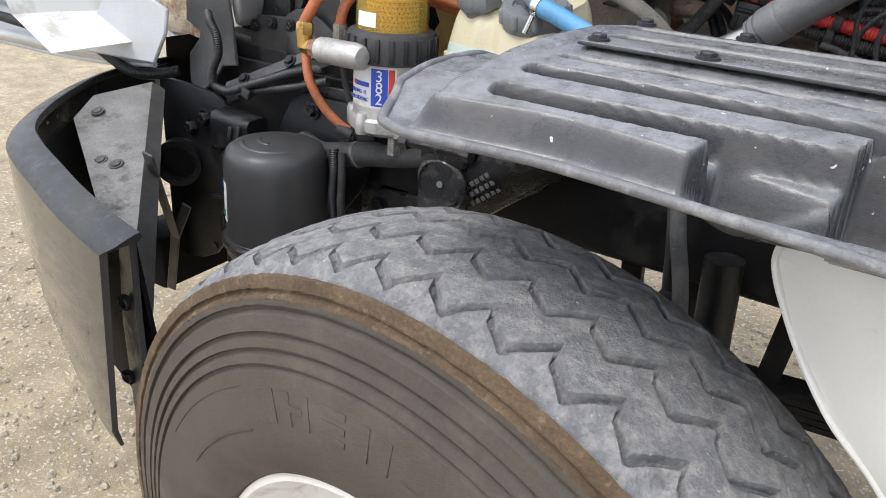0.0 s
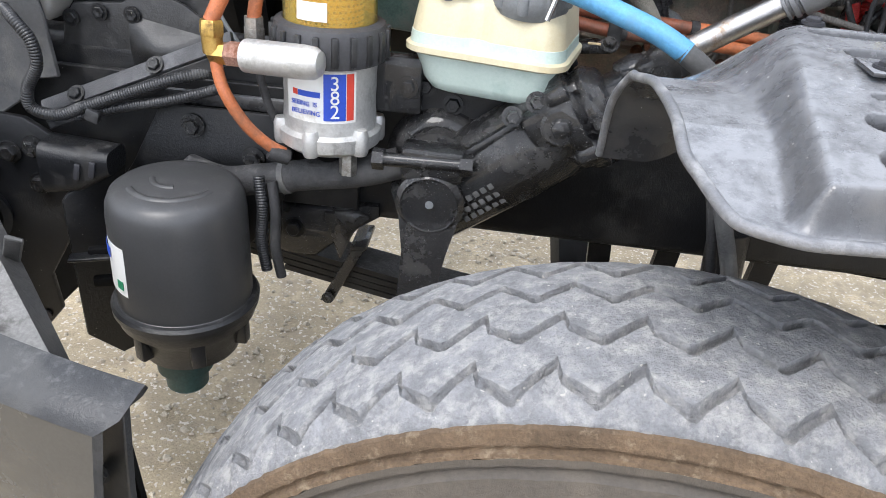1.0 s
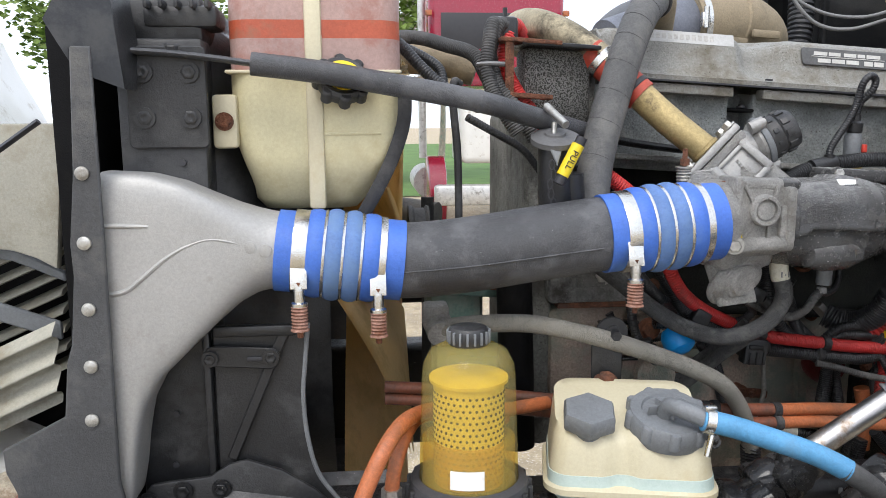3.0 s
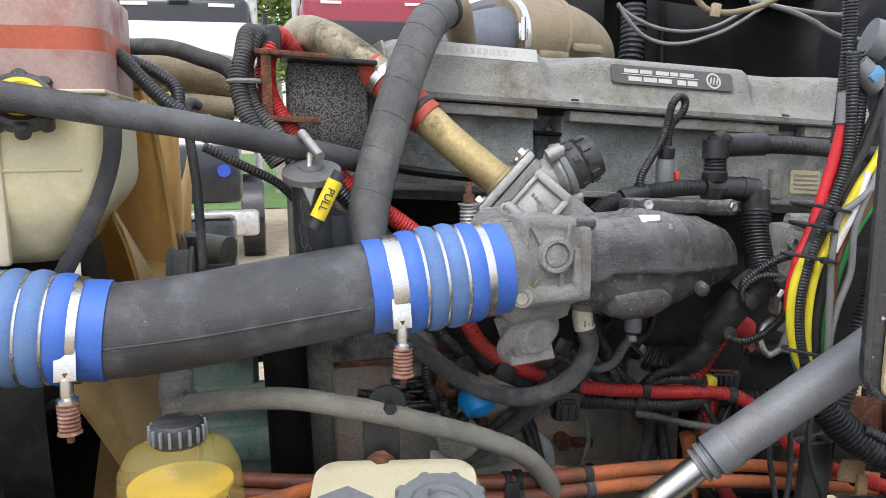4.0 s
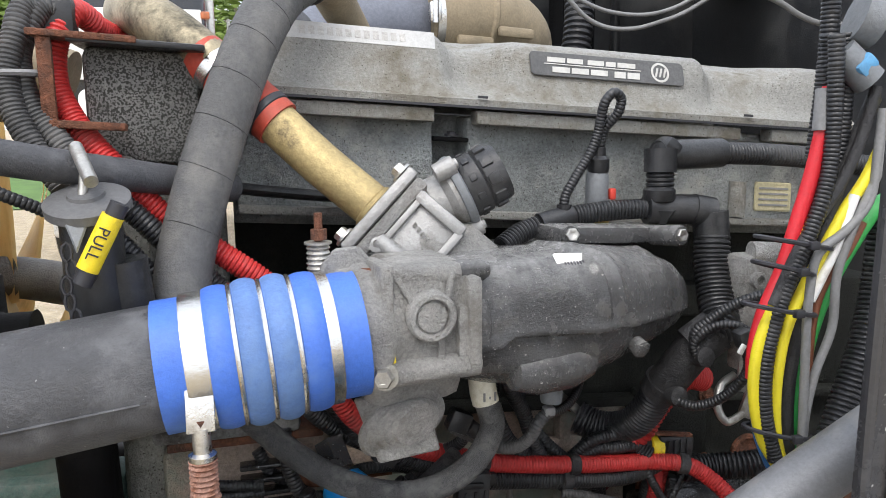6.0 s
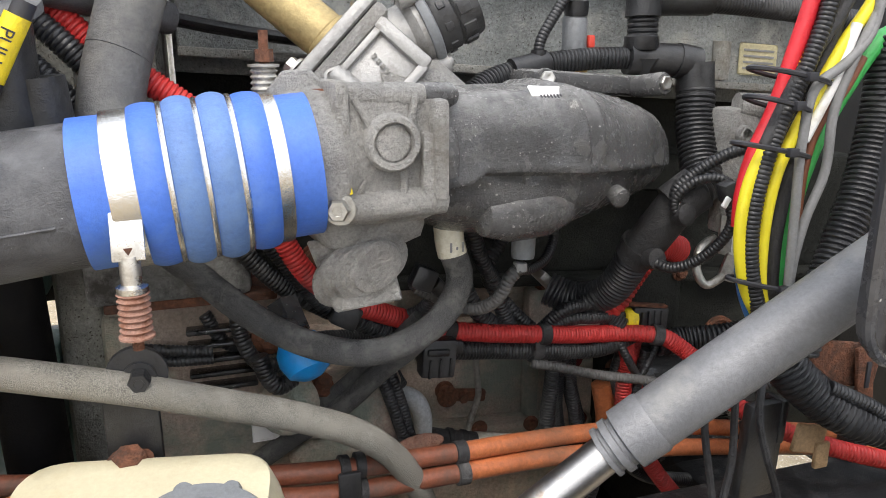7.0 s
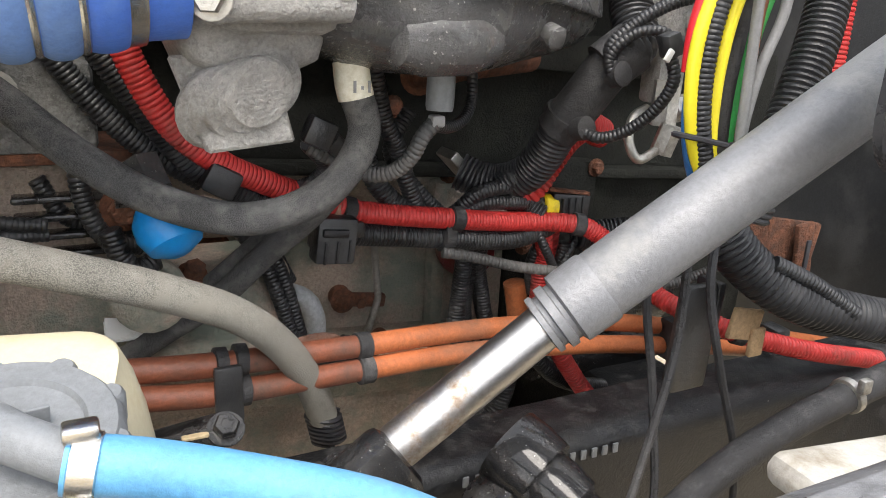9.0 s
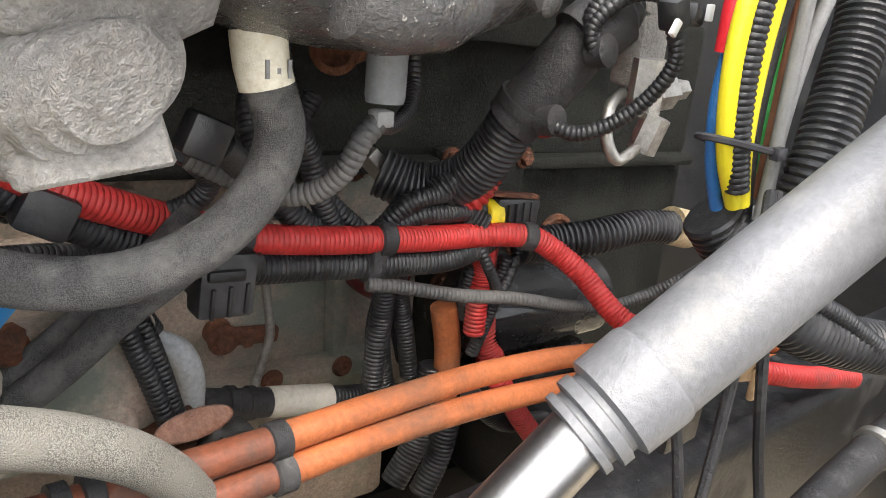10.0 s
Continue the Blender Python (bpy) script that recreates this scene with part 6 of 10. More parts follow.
cast = part("inlet_casting", [lathe([(0.050, -0.024), (0.0545, -0.018), (0.0545, -0.008), (0.0575, -0.004), (0.0575, 0.004), (0.050, 0.012), (0.045, 0.05)], (-0.140, 1.318, 1.455), (0.985, 0.14, 0.05), 44),
                              box((-0.088, 1.338, 1.456), (0.082, 0.095, 0.112), 0.012, (0, 0, 6)), box((-0.100, 1.345, 1.42), (0.10, 0.085, 0.09), 0.02, (0, 0, 6))], "alu", man, "rough grey cast aluminium inlet", sharp=50)
part("cover_face", box((-0.088, 1.290, 1.462), (0.074, 0.020, 0.088), 0.004, (0, 0, 5)), "alu", cast)
part("top_bar", lathe([(0.006, -0.004), (0.0095, 0), (0.0105, 0.006), (0.0105, 0.060), (0.0095, 0.068), (0.006, 0.070)], (-0.128, 1.287, 1.506), (0.995, 0.05, -0.02), 20), "alu", cast)
part("low_bar", lathe([(0.007, -0.004), (0.0115, 0), (0.0125, 0.006), (0.0120, 0.060), (0.0130, 0.072), (0.0125, 0.084), (0.007, 0.087)], (-0.128, 1.281, 1.419), (0.995, 0.05, 0.03), 22), "alu", cast)
part("flange_ear", box((-0.050, 1.283, 1.462), (0.014, 0.026, 0.082), 0.005, (0, 0, 5)), "alu", cast)
part("flange_ear", box((-0.060, 1.281, 1.452), (0.010, 0.016, 0.050), 0.003, (0, 0, 5)), "alu", cast)
part("left_flange", box((-0.131, 1.296, 1.462), (0.012, 0.050, 0.112), 0.004, (0, 0, 6)), "alu", cast)
for at, size, turn in (((-0.112, 1.281, 1.492), (0.005, 0.016, 0.030), -28), ((-0.113, 1.282, 1.440), (0.005, 0.014, 0.034), 16), ((-0.072, 1.282, 1.492), (0.005, 0.014, 0.030), 12), ((-0.080, 1.282, 1.438), (0.006, 0.014, 0.030), 0)):
    part("cast_rib", box(at, size, 0.002, (0, turn, 0)), "alu", cast)
part("round_boss", lathe([(0.0235, -0.006), (0.0225, 0.010), (0.0205, 0.013), (0.0165, 0.013), (0.0155, 0.008), (0.001, 0.008)], (-0.090, 1.280, 1.470), (0.05, -1, 0), 32), "alu", cast)
part("boss_plug", lathe([(0.0142, 0), (0.0135, 0.0025), (0.006, 0.003)], (-0.0895, 1.2725, 1.470), (0.05, -1, 0), 24), "alu", cast)
part("yellow_mark", plate([(-0.005, -0.022), (0.006, -0.02), (0.004, -0.006), (-0.001, 0.0), (0.0, 0.020), (-0.005, 0.022)], 0.0008, (-0.1285, 1.2702, 1.452), (0.99, 0.10, 0), (0, 0, 1), bevel=0), "yellow", cast, "yellow paint mark")
part("cast_bolt", bolt((-0.133, 1.271, 1.421), (-0.35, -0.93, 0), 0.009, 0.012), "zinc", cast)
foot = part("lower_foot", plate([(-0.035, 0.028), (0.032, 0.032), (0.037, -0.030), (-0.024, -0.036)], 0.008, (-0.114, 1.318, 1.357), (0.98, 0.0, 0), (-0.15, 0.12, 0.98), bevel=0.002), "alu", cast, "flat foot plate")
part("turned_boss", lathe([(0.026, -0.03), (0.0265, 0.002), (0.023, 0.005), (0.001, 0.0055)], (-0.094, 1.312, 1.368), (0.12, -0.95, -0.20), 32), "alu", foot)
for k in range(5):
    part("boss_step", lathe([(0.029 - 0.0012 * k, 0), (0.030 - 0.0012 * k, 0.004), (0.027 - 0.001 * k, 0.008)], vec((-0.124 + 0.006 * k, 1.322 - 0.004 * k, 1.352 + 0.003 * k)), (0.30, -0.88, -0.30), 24), "alu", foot)
part("ear_tab", [plate([(-0.028, -0.02), (0.02, -0.025), (0.022, 0.010), (0.008, 0.026), (-0.014, 0.024), (-0.028, 0.008)], 0.008, (-0.150, 1.336, 1.500), (0.97, -0.2, 0), (0, 0.1, 1), bevel=0.002)], "alu", cast)
part("rusty_stud", [lathe([(0.010, 0), (0.010, 0.012), (0.008, 0.014)], (-0.137, 1.312, 1.500), (-0.3, -0.9, 0.2), 6), plate(rounded(0.014, 0.032, 0.005), 0.006, (-0.130, 1.316, 1.498), (0.9, -0.35, 0))], "rust", cast, "rusty nut and strap")
# spring clamp bolt standing up behind the sleeve
spr = part("upright_bolt", [tube([(-0.177, 1.355, 1.47), (-0.176, 1.355, 1.556)], 0.004, 8), lathe([(0.0075, 0), (0.0075, 0.010)], (-0.176, 1.355, 1.531), (0, 0, 1), 6)], "rust", man, "rusty clamp bolt")
part("washer_spring", lathe([(0.0125, -0.002), (0.0125, 0)] + [(0.0115 if k % 2 else 0.0092, 0.0024 * k) for k in range(1, 13)] + [(0.013, 0.030), (0.013, 0.032), (0.005, 0.0325)], (-0.177, 1.355, 1.497), (0, 0, 1), 18), "zinc", spr, "silver spring washers")

# ---- exhaust recirculation valve and its pipe ----
valve = thing("egr_valve", (-0.03, 1.45, 1.53), "silver aluminium gas valve with black motor cap", "valve")
VU = unit((0.68, -0.33, -0.65))
VA = vec((0.60, 0.05, 0.80))
VA = unit(VA - VU * np.dot(VU, VA))
VN = np.cross(VU, VA)
VO = vec((-0.096, 1.432, 1.539))
MA = unit(VA + VU * 0.38)
MC = vec((-0.019, 1.438, 1.561))


def framed_box(center, size, bevel=0.004):
    """A box whose long side lies along the valve's axis."""
    n = np.cross(VU, VA)
    v, f = box((0, 0, 0), size, bevel)
    return [vec(center) + VU * p[0] + n * p[1] + VA * p[2] for p in v], f


part("flange", framed_box(VO - VU * 0.008, (0.013, 0.072, 0.108), 0.004), "valvecast", valve, "bright machined flange plate")
part("second_flange", framed_box(VO + VU * 0.0065, (0.014, 0.069, 0.104), 0.004), "alu", valve)
vb = part("valve_body", [framed_box(VO + VU * 0.042 + VA * 0.004, (0.060, 0.054, 0.080), 0.008), framed_box(VO + VU * 0.062 - VA * 0.012 - VN * 0.004, (0.050, 0.050, 0.050), 0.012)], "valvecast", valve)
face = VO + VN * 0.0285
part("body_rib", framed_box(face + VU * 0.042 + VA * 0.038, (0.062, 0.012, 0.014), 0.004), "valvecast", vb)
part("body_rib", framed_box(face + VU * 0.070 + VA * 0.006, (0.010, 0.010, 0.062), 0.003), "valvecast", vb)
part("body_rib", framed_box(face + VU * 0.017 + VA * 0.010, (0.007, 0.009, 0.058), 0.002), "valvecast", vb)
part("body_rib", lathe([(0.006, -0.002), (0.011, 0.0), (0.011, 0.058), (0.008, 0.064)], face + VU * 0.012 - VA * 0.024 - VN * 0.003, VU, 20), "valvecast", vb)
for k in range(5):
    part("cast_mark", framed_box(face + VU * (0.030 + 0.006 * k) + VA * (0.012 - 0.001 * k), (0.0035, 0.0015, 0.005), 0.0004), "alu", vb)
part("foot_lug", lathe([(0.014, -0.030), (0.017, -0.024), (0.017, 0.006), (0.0155, 0.009), (0.010, 0.009), (0.009, 0.003), (0.001, 0.003)], VO + VU * 0.020 - VA * 0.050 + VN * 0.018, unit(VN + VA * 0.1), 24), "valvecast", valve)
part("ear_lug", lathe([(0.008, -0.030), (0.009, 0.004), (0.004, 0.005), (0.0035, 0.001), (0.001, 0.001)], VO + VU * 0.014 - VA * 0.028 + VN * 0.030, VN, 18), "valvecast", valve)
part("lower_neck", tube([VO + VU * 0.055 - VA * 0.010, vec((-0.020, 1.412, 1.500)), vec((0.0, 1.395, 1.470))], 0.033, 26), "alu", valve)
part("motor_neck", lathe([(0.026, -0.045), (0.029, -0.034), (0.029, -0.012), (0.036, -0.004), (0.036, 0.004)], MC, MA, 30), "valvecast", valve)
mp = part("motor_plate", lathe([(0.030, 0), (0.040, 0.001), (0.0415, 0.004), (0.0415, 0.009), (0.038, 0.011)], MC, MA, 32), "grey", valve, "dark grey motor base plate")
mu, mw = across(MA)
for k in range(3):
    a = 2 * math.pi * k / 3 + 1.25
    at = MC + 0.043 * (math.cos(a) * mu + math.sin(a) * mw)
    part("plate_ear", lathe([(0.010, -0.012), (0.0105, -0.008), (0.0105, 0.010), (0.006, 0.011), (0.0055, 0.014)], at, MA, 16), "valvecast", mp, "bright screw ear")
cap2 = part("motor_cap", lathe([(0.033, 0), (0.0345, 0.003), (0.0345, 0.020), (0.032, 0.022), (0.0335, 0.024), (0.0330, 0.038), (0.031, 0.046), (0.020, 0.048), (0.001, 0.0485)], MC + MA * 0.011, MA, 40), "plastic", valve, "black plastic motor cap")
for k in range(10):
    a = 2 * math.pi * k / 10
    v0, f0 = box((0, 0, 0), (0.012, 0.004, 0.013), 0.001)
    part("cap_tab", ([MC + MA * (0.042 + p[2]) + (0.0335 + p[1]) * (math.cos(a) * mu + math.sin(a) * mw) + p[0] * (-math.sin(a) * mu + math.cos(a) * mw) for p in v0], f0), "loom", cap2)
    v0, f0 = box((0, 0, 0), (0.008, 0.003, 0.008), 0.001)
    part("cap_window", ([MC + MA * (0.022 + p[2]) + (0.0348 + p[1]) * (math.cos(a + 0.3) * mu + math.sin(a + 0.3) * mw) + p[0] * (-math.sin(a + 0.3) * mu + math.cos(a + 0.3) * mw) for p in v0], f0), "loom", cap2)
for p in (1, -1):
    for q in (1, -1):
        part("flange_bolt", bolt(VO - VU * 0.0145 + VA * p * 0.044 + VN * q * 0.026, -VU, 0.008, 0.010), "zinc", valve)

gold = thing("recirculation_pipe", (-0.22, 1.55, 1.6), "yellowish zinc gas pipe with red silicone sleeve", "pipe")
G = [tuple(VO - VU * 0.010), (-0.163, 1.465, 1.600), (-0.211, 1.489, 1.649), (-0.258, 1.516, 1.697), (-0.308, 1.560, 1.742), (-0.345, 1.620, 1.768), (-0.362, 1.700, 1.775), (-0.345, 1.81, 1.76), (-0.28, 1.86, 1.735), (-0.16, 1.90, 1.70)]
part("pipe_lower", tube(G[:3] + [(-0.222, 1.495, 1.660)], 0.0236, 30), "gold", gold, "brassy zinc pipe")
part("pipe_weld", lathe([(0.0236, -0.004), (0.0258, -0.002), (0.0258, 0.002), (0.0236, 0.004)], vec(G[0]) - VU * 0.008, VU, 28), "gold", gold)
part("pipe_upper", tube([(-0.216, 1.492, 1.655), *G[3:8]], 0.0245, 28, taper=0.031), surface("stained_pipe", (0.35, 0.3, 0.2), 0.5, metal=0.4, var=0.3, dirt=(0.05, 0.045, 0.035), dirt_amount=0.45, dirt_scale=12), gold, "dusty soot stained elbow")
part("pipe_rear", tube(G[7:], 0.028, 24), surface("beige_pipe", (0.42, 0.38, 0.28), 0.6, var=0.2), gold)
slv = part("sleeve", tube([(-0.200, 1.484, 1.638), (-0.234, 1.502, 1.672), (-0.274, 1.528, 1.711)], 0.0270, 28), "redhose", gold, "red silicone sleeve")
ax3 = unit(vec(G[3]) - vec(G[2]))
part("sleeve_clamp", lathe([(0.0273, 0), (0.0283, 0.001), (0.0283, 0.013), (0.0273, 0.014)], (-0.254, 1.514, 1.691), ax3, 32), "steel", slv)
part("sleeve_clamp", lathe([(0.0273, 0), (0.0283, 0.001), (0.0283, 0.008), (0.0273, 0.009)], (-0.208, 1.488, 1.646), ax3, 32), "ink", slv)
part("clamp_screw", [lathe([(0.006, 0), (0.006, 0.024)], (-0.235, 1.498, 1.727), (0.7, 0.2, 0.3), 10), box((-0.228, 1.50, 1.726), (0.014, 0.012, 0.010), 0.002)], "steel", slv)
part("end_band", lathe([(0.031, 0), (0.034, 0.002), (0.034, 0.012), (0.031, 0.014)], (-0.36, 1.735, 1.772), (0.2, 0.9, -0.1), 28), "steel", gold)

# ---- breather hose arching over the cover ----
breather = thing("breather_hose", (-0.25, 1.46, 1.6), "grey wrapped rubber breather hose in a high arch", "hose")
B = [(-0.300, 1.395, 1.40), (-0.303, 1.405, 1.48), (-0.286, 1.43, 1.556), (-0.255, 1.455, 1.645), (-0.222, 1.485, 1.722), (-0.192, 1.515, 1.772), (-0.160, 1.55, 1.800)]
part("arch", tube(B, 0.0275, 28, 0.012), "greyhose", breather)
for i, t in enumerate((0.15, 0.3, 0.42, 0.54, 0.64, 0.74, 0.83, 0.91)):
    pth = smooth_path(B, 0.01)
    k = int(t * (len(pth) - 1))
    part("wrap_line", lathe([(0.0272, -0.0006), (0.0280, 0), (0.0272, 0.0006)], pth[k], unit(pth[k + 1] - pth[k]) + vec((0.15, 0, 0.1)), 28), "rubber", breather)
part("bend_collar", lathe([(0.027, -0.006), (0.031, -0.003), (0.031, 0.004), (0.027, 0.007)], (-0.158, 1.553, 1.801), (0.6, 0.5, 0.35), 28), "rubber", breather)
part("rear_leg", tube([(-0.160, 1.55, 1.800), (-0.135, 1.585, 1.806), (-0.105, 1.66, 1.785), (-0.07, 1.75, 1.765)], 0.0275, 24, taper=0.022), "tanhose", breather, "dusty tan rubber end")

# ---- air cleaner duct behind the cover ----
duct = thing("air_intake_duct", (0.15, 2.0, 1.75), "tan rubber intake elbow clamped to a grey pipe", "duct")
part("grey_pipe", tube([(-0.12, 1.93, 1.76), (0.0, 1.965, 1.80), (0.085, 1.98, 1.818)], 0.062, 32), surface("blue_grey_pipe", (0.13, 0.14, 0.17), 0.5, var=0.2), duct)
part("elbow", [tube([(0.075, 1.98, 1.816), (0.14, 1.99, 1.822), (0.21, 2.01, 1.815), (0.28, 2.06, 1.79), (0.31, 2.14, 1.75)], 0.076, 36, 0.012)], "tanhose", duct, "dusty tan rubber elbow")
part("elbow_rib", [lathe([(0.076, -0.007), (0.080, -0.003), (0.080, 0.003), (0.076, 0.007)], (0.19, 2.002, 1.820), (0.95, 0.2, -0.1), 36)], "tanhose", duct)
for z in (1.775, 1.79):
    part("moulded_bar", box((0.165 + (z - 1.775) * 5, 1.927, z), (0.07, 0.012, 0.018), 0.006, (0, 3, 8)), "tanhose", duct)
dc = part("band_clamp", lathe([(0.0765, 0), (0.0785, 0.001), (0.0785, 0.015), (0.0765, 0.016)], (0.082, 1.98, 1.817), (0.98, 0.15, 0.05), 36), "steel", duct, "steel worm clamp")
part("worm_housing", [box((0.088, 1.902, 1.818), (0.02, 0.014, 0.032), 0.003), tube([(0.088, 1.897, 1.80), (0.088, 1.897, 1.845)], 0.006, 10)], "steel", dc)
part("drum", lathe([(0.001, 0), (0.12, 0), (0.165, 0.008), (0.170, 0.014), (0.190, 0.018), (0.205, 0.05), (0.205, 0.30)], (0.16, 2.25, 1.74), (0.12, 1, 0.08), 56), surface("grey_drum", (0.085, 0.09, 0.1), 0.55, var=0.2, dirt=(0.13, 0.13, 0.135), dirt_amount=0.4), duct, "round dark grey air cleaner drum")

# ---- oil filler tube with T handle and tag ----
filler = thing("oil_filler", (-0.37, 1.37, 1.4), "black oil filler tube with T handle lid and yellow tag", "oil filler")
part("tube", [tube([(-0.365, 1.37, 1.40), (-0.371, 1.367, 1.50), (-0.372, 1.366, 1.566)], 0.026, 24), tube([(-0.335, 1.375, 1.40), (-0.345, 1.372, 1.47), (-0.350, 1.370, 1.52)], 0.022, 20)], "plastic", filler)
FA = unit((-0.05, -0.35, 0.93))
lid = part("lid", lathe([(0.028, -0.010), (0.036, -0.008), (0.036, 0.0), (0.030, 0.003), (0.016, 0.004), (0.015, 0.007), (0.001, 0.007)], (-0.373, 1.363, 1.575), FA, 36), surface("grey_lid", (0.11, 0.11, 0.112), 0.6, var=0.2, dirt=(0.17, 0.165, 0.16), dirt_amount=0.3), filler, "grey round lid")
part("t_handle", [tube([(-0.376, 1.360, 1.578), (-0.374, 1.364, 1.596)], 0.004, 10), tube([(-0.364, 1.335, 1.592), (-0.382, 1.385, 1.620)], 0.006, 14)], "zinc", lid)
part("lid_ear", plate([(-0.012, 0), (0.012, 0), (0, -0.034)], 0.003, (-0.378, 1.338, 1.565), (1, 0, 0), (0, 0.35, 0.93)), "grey", lid)
for k in range(9):
    part("chain_link", tube([(-0.386 + 0.003 * math.sin(k * 2) + 0.004 * math.cos(b), 1.327, 1.535 - 0.014 * k + 0.008 * math.sin(b)) for b in np.linspace(0, 6.28, 9)], 0.0013, 6, 0.004), "ink", filler, "black chain")
tagp = part("tag_stick", tube([(-0.376, 1.325, 1.508), (-0.342, 1.327, 1.574)], 0.008, 14), "ink", filler, "black dipstick handle")
part("tag_sleeve", tube([(-0.371, 1.3243, 1.520), (-0.348, 1.3256, 1.564)], 0.0093, 18), "yellow", tagp, "bright yellow sleeve reading PULL")


def lettering(text, size, at, along, up, material, parent, depth=0.0004):
    c = bpy.data.curves.new("letters", "FONT")
    c.body, c.size, c.align_x, c.align_y, c.extrude = text, size, "CENTER", "CENTER", depth
    o = bpy.data.objects.new("letters", c)
    scene.collection.objects.link(o)
    me = bpy.data.meshes.new_from_object(o.evaluated_get(bpy.context.evaluated_depsgraph_get()))
    bpy.data.objects.remove(o)
    u, v = unit(along), unit(vec(up) - unit(along) * np.dot(unit(along), vec(up)))
    n = np.cross(u, v)
    V = [vec(at) + u * q.co[0] + v * q.co[1] + n * q.co[2] for q in me.vertices]
    F = [tuple(q.vertices) for q in me.polygons]
    return part("letters", [(V, F)], material, parent)


lettering("PULL", 0.0135, (-0.3602, 1.3150, 1.5425), (-0.46, -0.03, -0.88), (0.85, 0.25, -0.46), "ink", tagp)

for word, size, a, z, ink in (("3", 0.028, -71, 1.0665, "label"), ("8", 0.028, -71, 1.0465, "label"), ("2", 0.028, -71, 1.0265, "label"),
                              ("SEEING", 0.0095, -112, 1.036, "blueink"), ("IS", 0.0095, -94, 1.036, "blueink"), ("BELIEVING", 0.0095, -105, 1.024, "blueink")):
    a = radians(a)
    lettering(word, size, DAV + vec((0.0692 * math.cos(a), 0.0692 * math.sin(a), z)), (-math.sin(a), math.cos(a), 0), (0, 0, 1), ink, fuel_body)

# ---- pressure sensor, tees and wiring on the head side ----
sens = thing("pressure_sensor", (0.18, 1.49, 1.5), "grey sensor on a brass fitting with looped lead", "sensor")
part("sensor_body", lathe([(0.013, 0), (0.014, 0.004), (0.014, 0.040), (0.012, 0.044)], (0.180, 1.495, 1.533), (0, 0, 1), 20), "grey", sens, "grey plastic sensor body")
part("connector", lathe([(0.0125, 0), (0.0135, 0.004), (0.0135, 0.016), (0.009, 0.02), (0.0085, 0.03)], (0.180, 1.493, 1.576), (0, -0.03, 1), 16), "loom", sens)
part("lock_tab", box((0.197, 1.488, 1.549), (0.008, 0.008, 0.014), 0.002), "redink", sens, "red lock tab")
part("brass_fitting", [lathe([(0.018, 0), (0.019, 0.003), (0.019, 0.013), (0.016, 0.016)], (0.180, 1.495, 1.515), (0, 0, 1), 6), lathe([(0.011, -0.03), (0.011, 0.0)], (0.180, 1.495, 1.515), (0, 0, 1), 16)], "brass", sens, "brass hex fitting")
part("lead", loom([(0.181, 1.492, 1.603), (0.184, 1.487, 1.627), (0.196, 1.475, 1.648), (0.197, 1.472, 1.664), (0.187, 1.470, 1.670), (0.177, 1.472, 1.660), (0.175, 1.478, 1.642), (0.173, 1.482, 1.622), (0.162, 1.482, 1.597), (0.143, 1.480, 1.570), (0.130, 1.478, 1.548), (0.127, 1.475, 1.528)], 0.0062), "loom", sens, "black corrugated lead")
harness = thing("engine_harness", (0.25, 1.47, 1.52), "black corrugated engine harness with moulded tees", "harness")
part("tee_main", [tube([(0.235, 1.473, 1.531), (0.30, 1.466, 1.528)], 0.0185, 18), lathe([(0.0185, 0), (0.0195, 0.002), (0.0195, 0.014), (0.017, 0.016)], (0.251, 1.470, 1.540), (0, 0, 1), 18), lathe([(0.021, 0), (0.001, -0.022)], (0.253, 1.462, 1.530), (0, 0, 1), 4)], "plastic", harness)
part("corner_main", [tube([(0.295, 1.466, 1.528), (0.320, 1.462, 1.523)], 0.020, 18), tube([(0.318, 1.462, 1.525), (0.320, 1.459, 1.490)], 0.022, 18)], "plastic", harness)
part("trunk_down", loom([(0.320, 1.459, 1.495), (0.316, 1.450, 1.46), (0.310, 1.43, 1.42), (0.302, 1.41, 1.395), (0.285, 1.405, 1.385)], 0.0225, 0.006, 0.1, 16), "loom", harness)
part("riser", loom([(0.252, 1.470, 1.552), (0.252, 1.471, 1.578)], 0.0175, 0.0055, 0.1, 16), "loom", harness)
part("corner_top", [tube([(0.252, 1.471, 1.575), (0.253, 1.473, 1.603)], 0.020, 18), tube([(0.250, 1.474, 1.595), (0.345, 1.485, 1.596)], 0.0185, 18), box((0.263, 1.474, 1.603), (0.03, 0.034, 0.025), 0.010, (0, 40, 5))], "plastic", harness)
part("branch_right", loom([(0.34, 1.485, 1.596), (0.42, 1.495, 1.592), (0.50, 1.50, 1.585), (0.60, 1.49, 1.57)], 0.0145, 0.005, 0.12, 14), "loom", harness)
part("branch_left", loom([(0.24, 1.473, 1.531), (0.19, 1.478, 1.530), (0.14, 1.480, 1.525), (0.10, 1.478, 1.517), (0.07, 1.474, 1.508), (0.045, 1.465, 1.495)], 0.0125, 0.0045, 0.12, 14), "loom", harness)
part("inline_tee", [tube([(0.095, 1.472, 1.518), (0.137, 1.476, 1.527)], 0.0135, 14), tube([(0.127, 1.474, 1.525), (0.127, 1.474, 1.540)], 0.009, 12)], "plastic", harness)
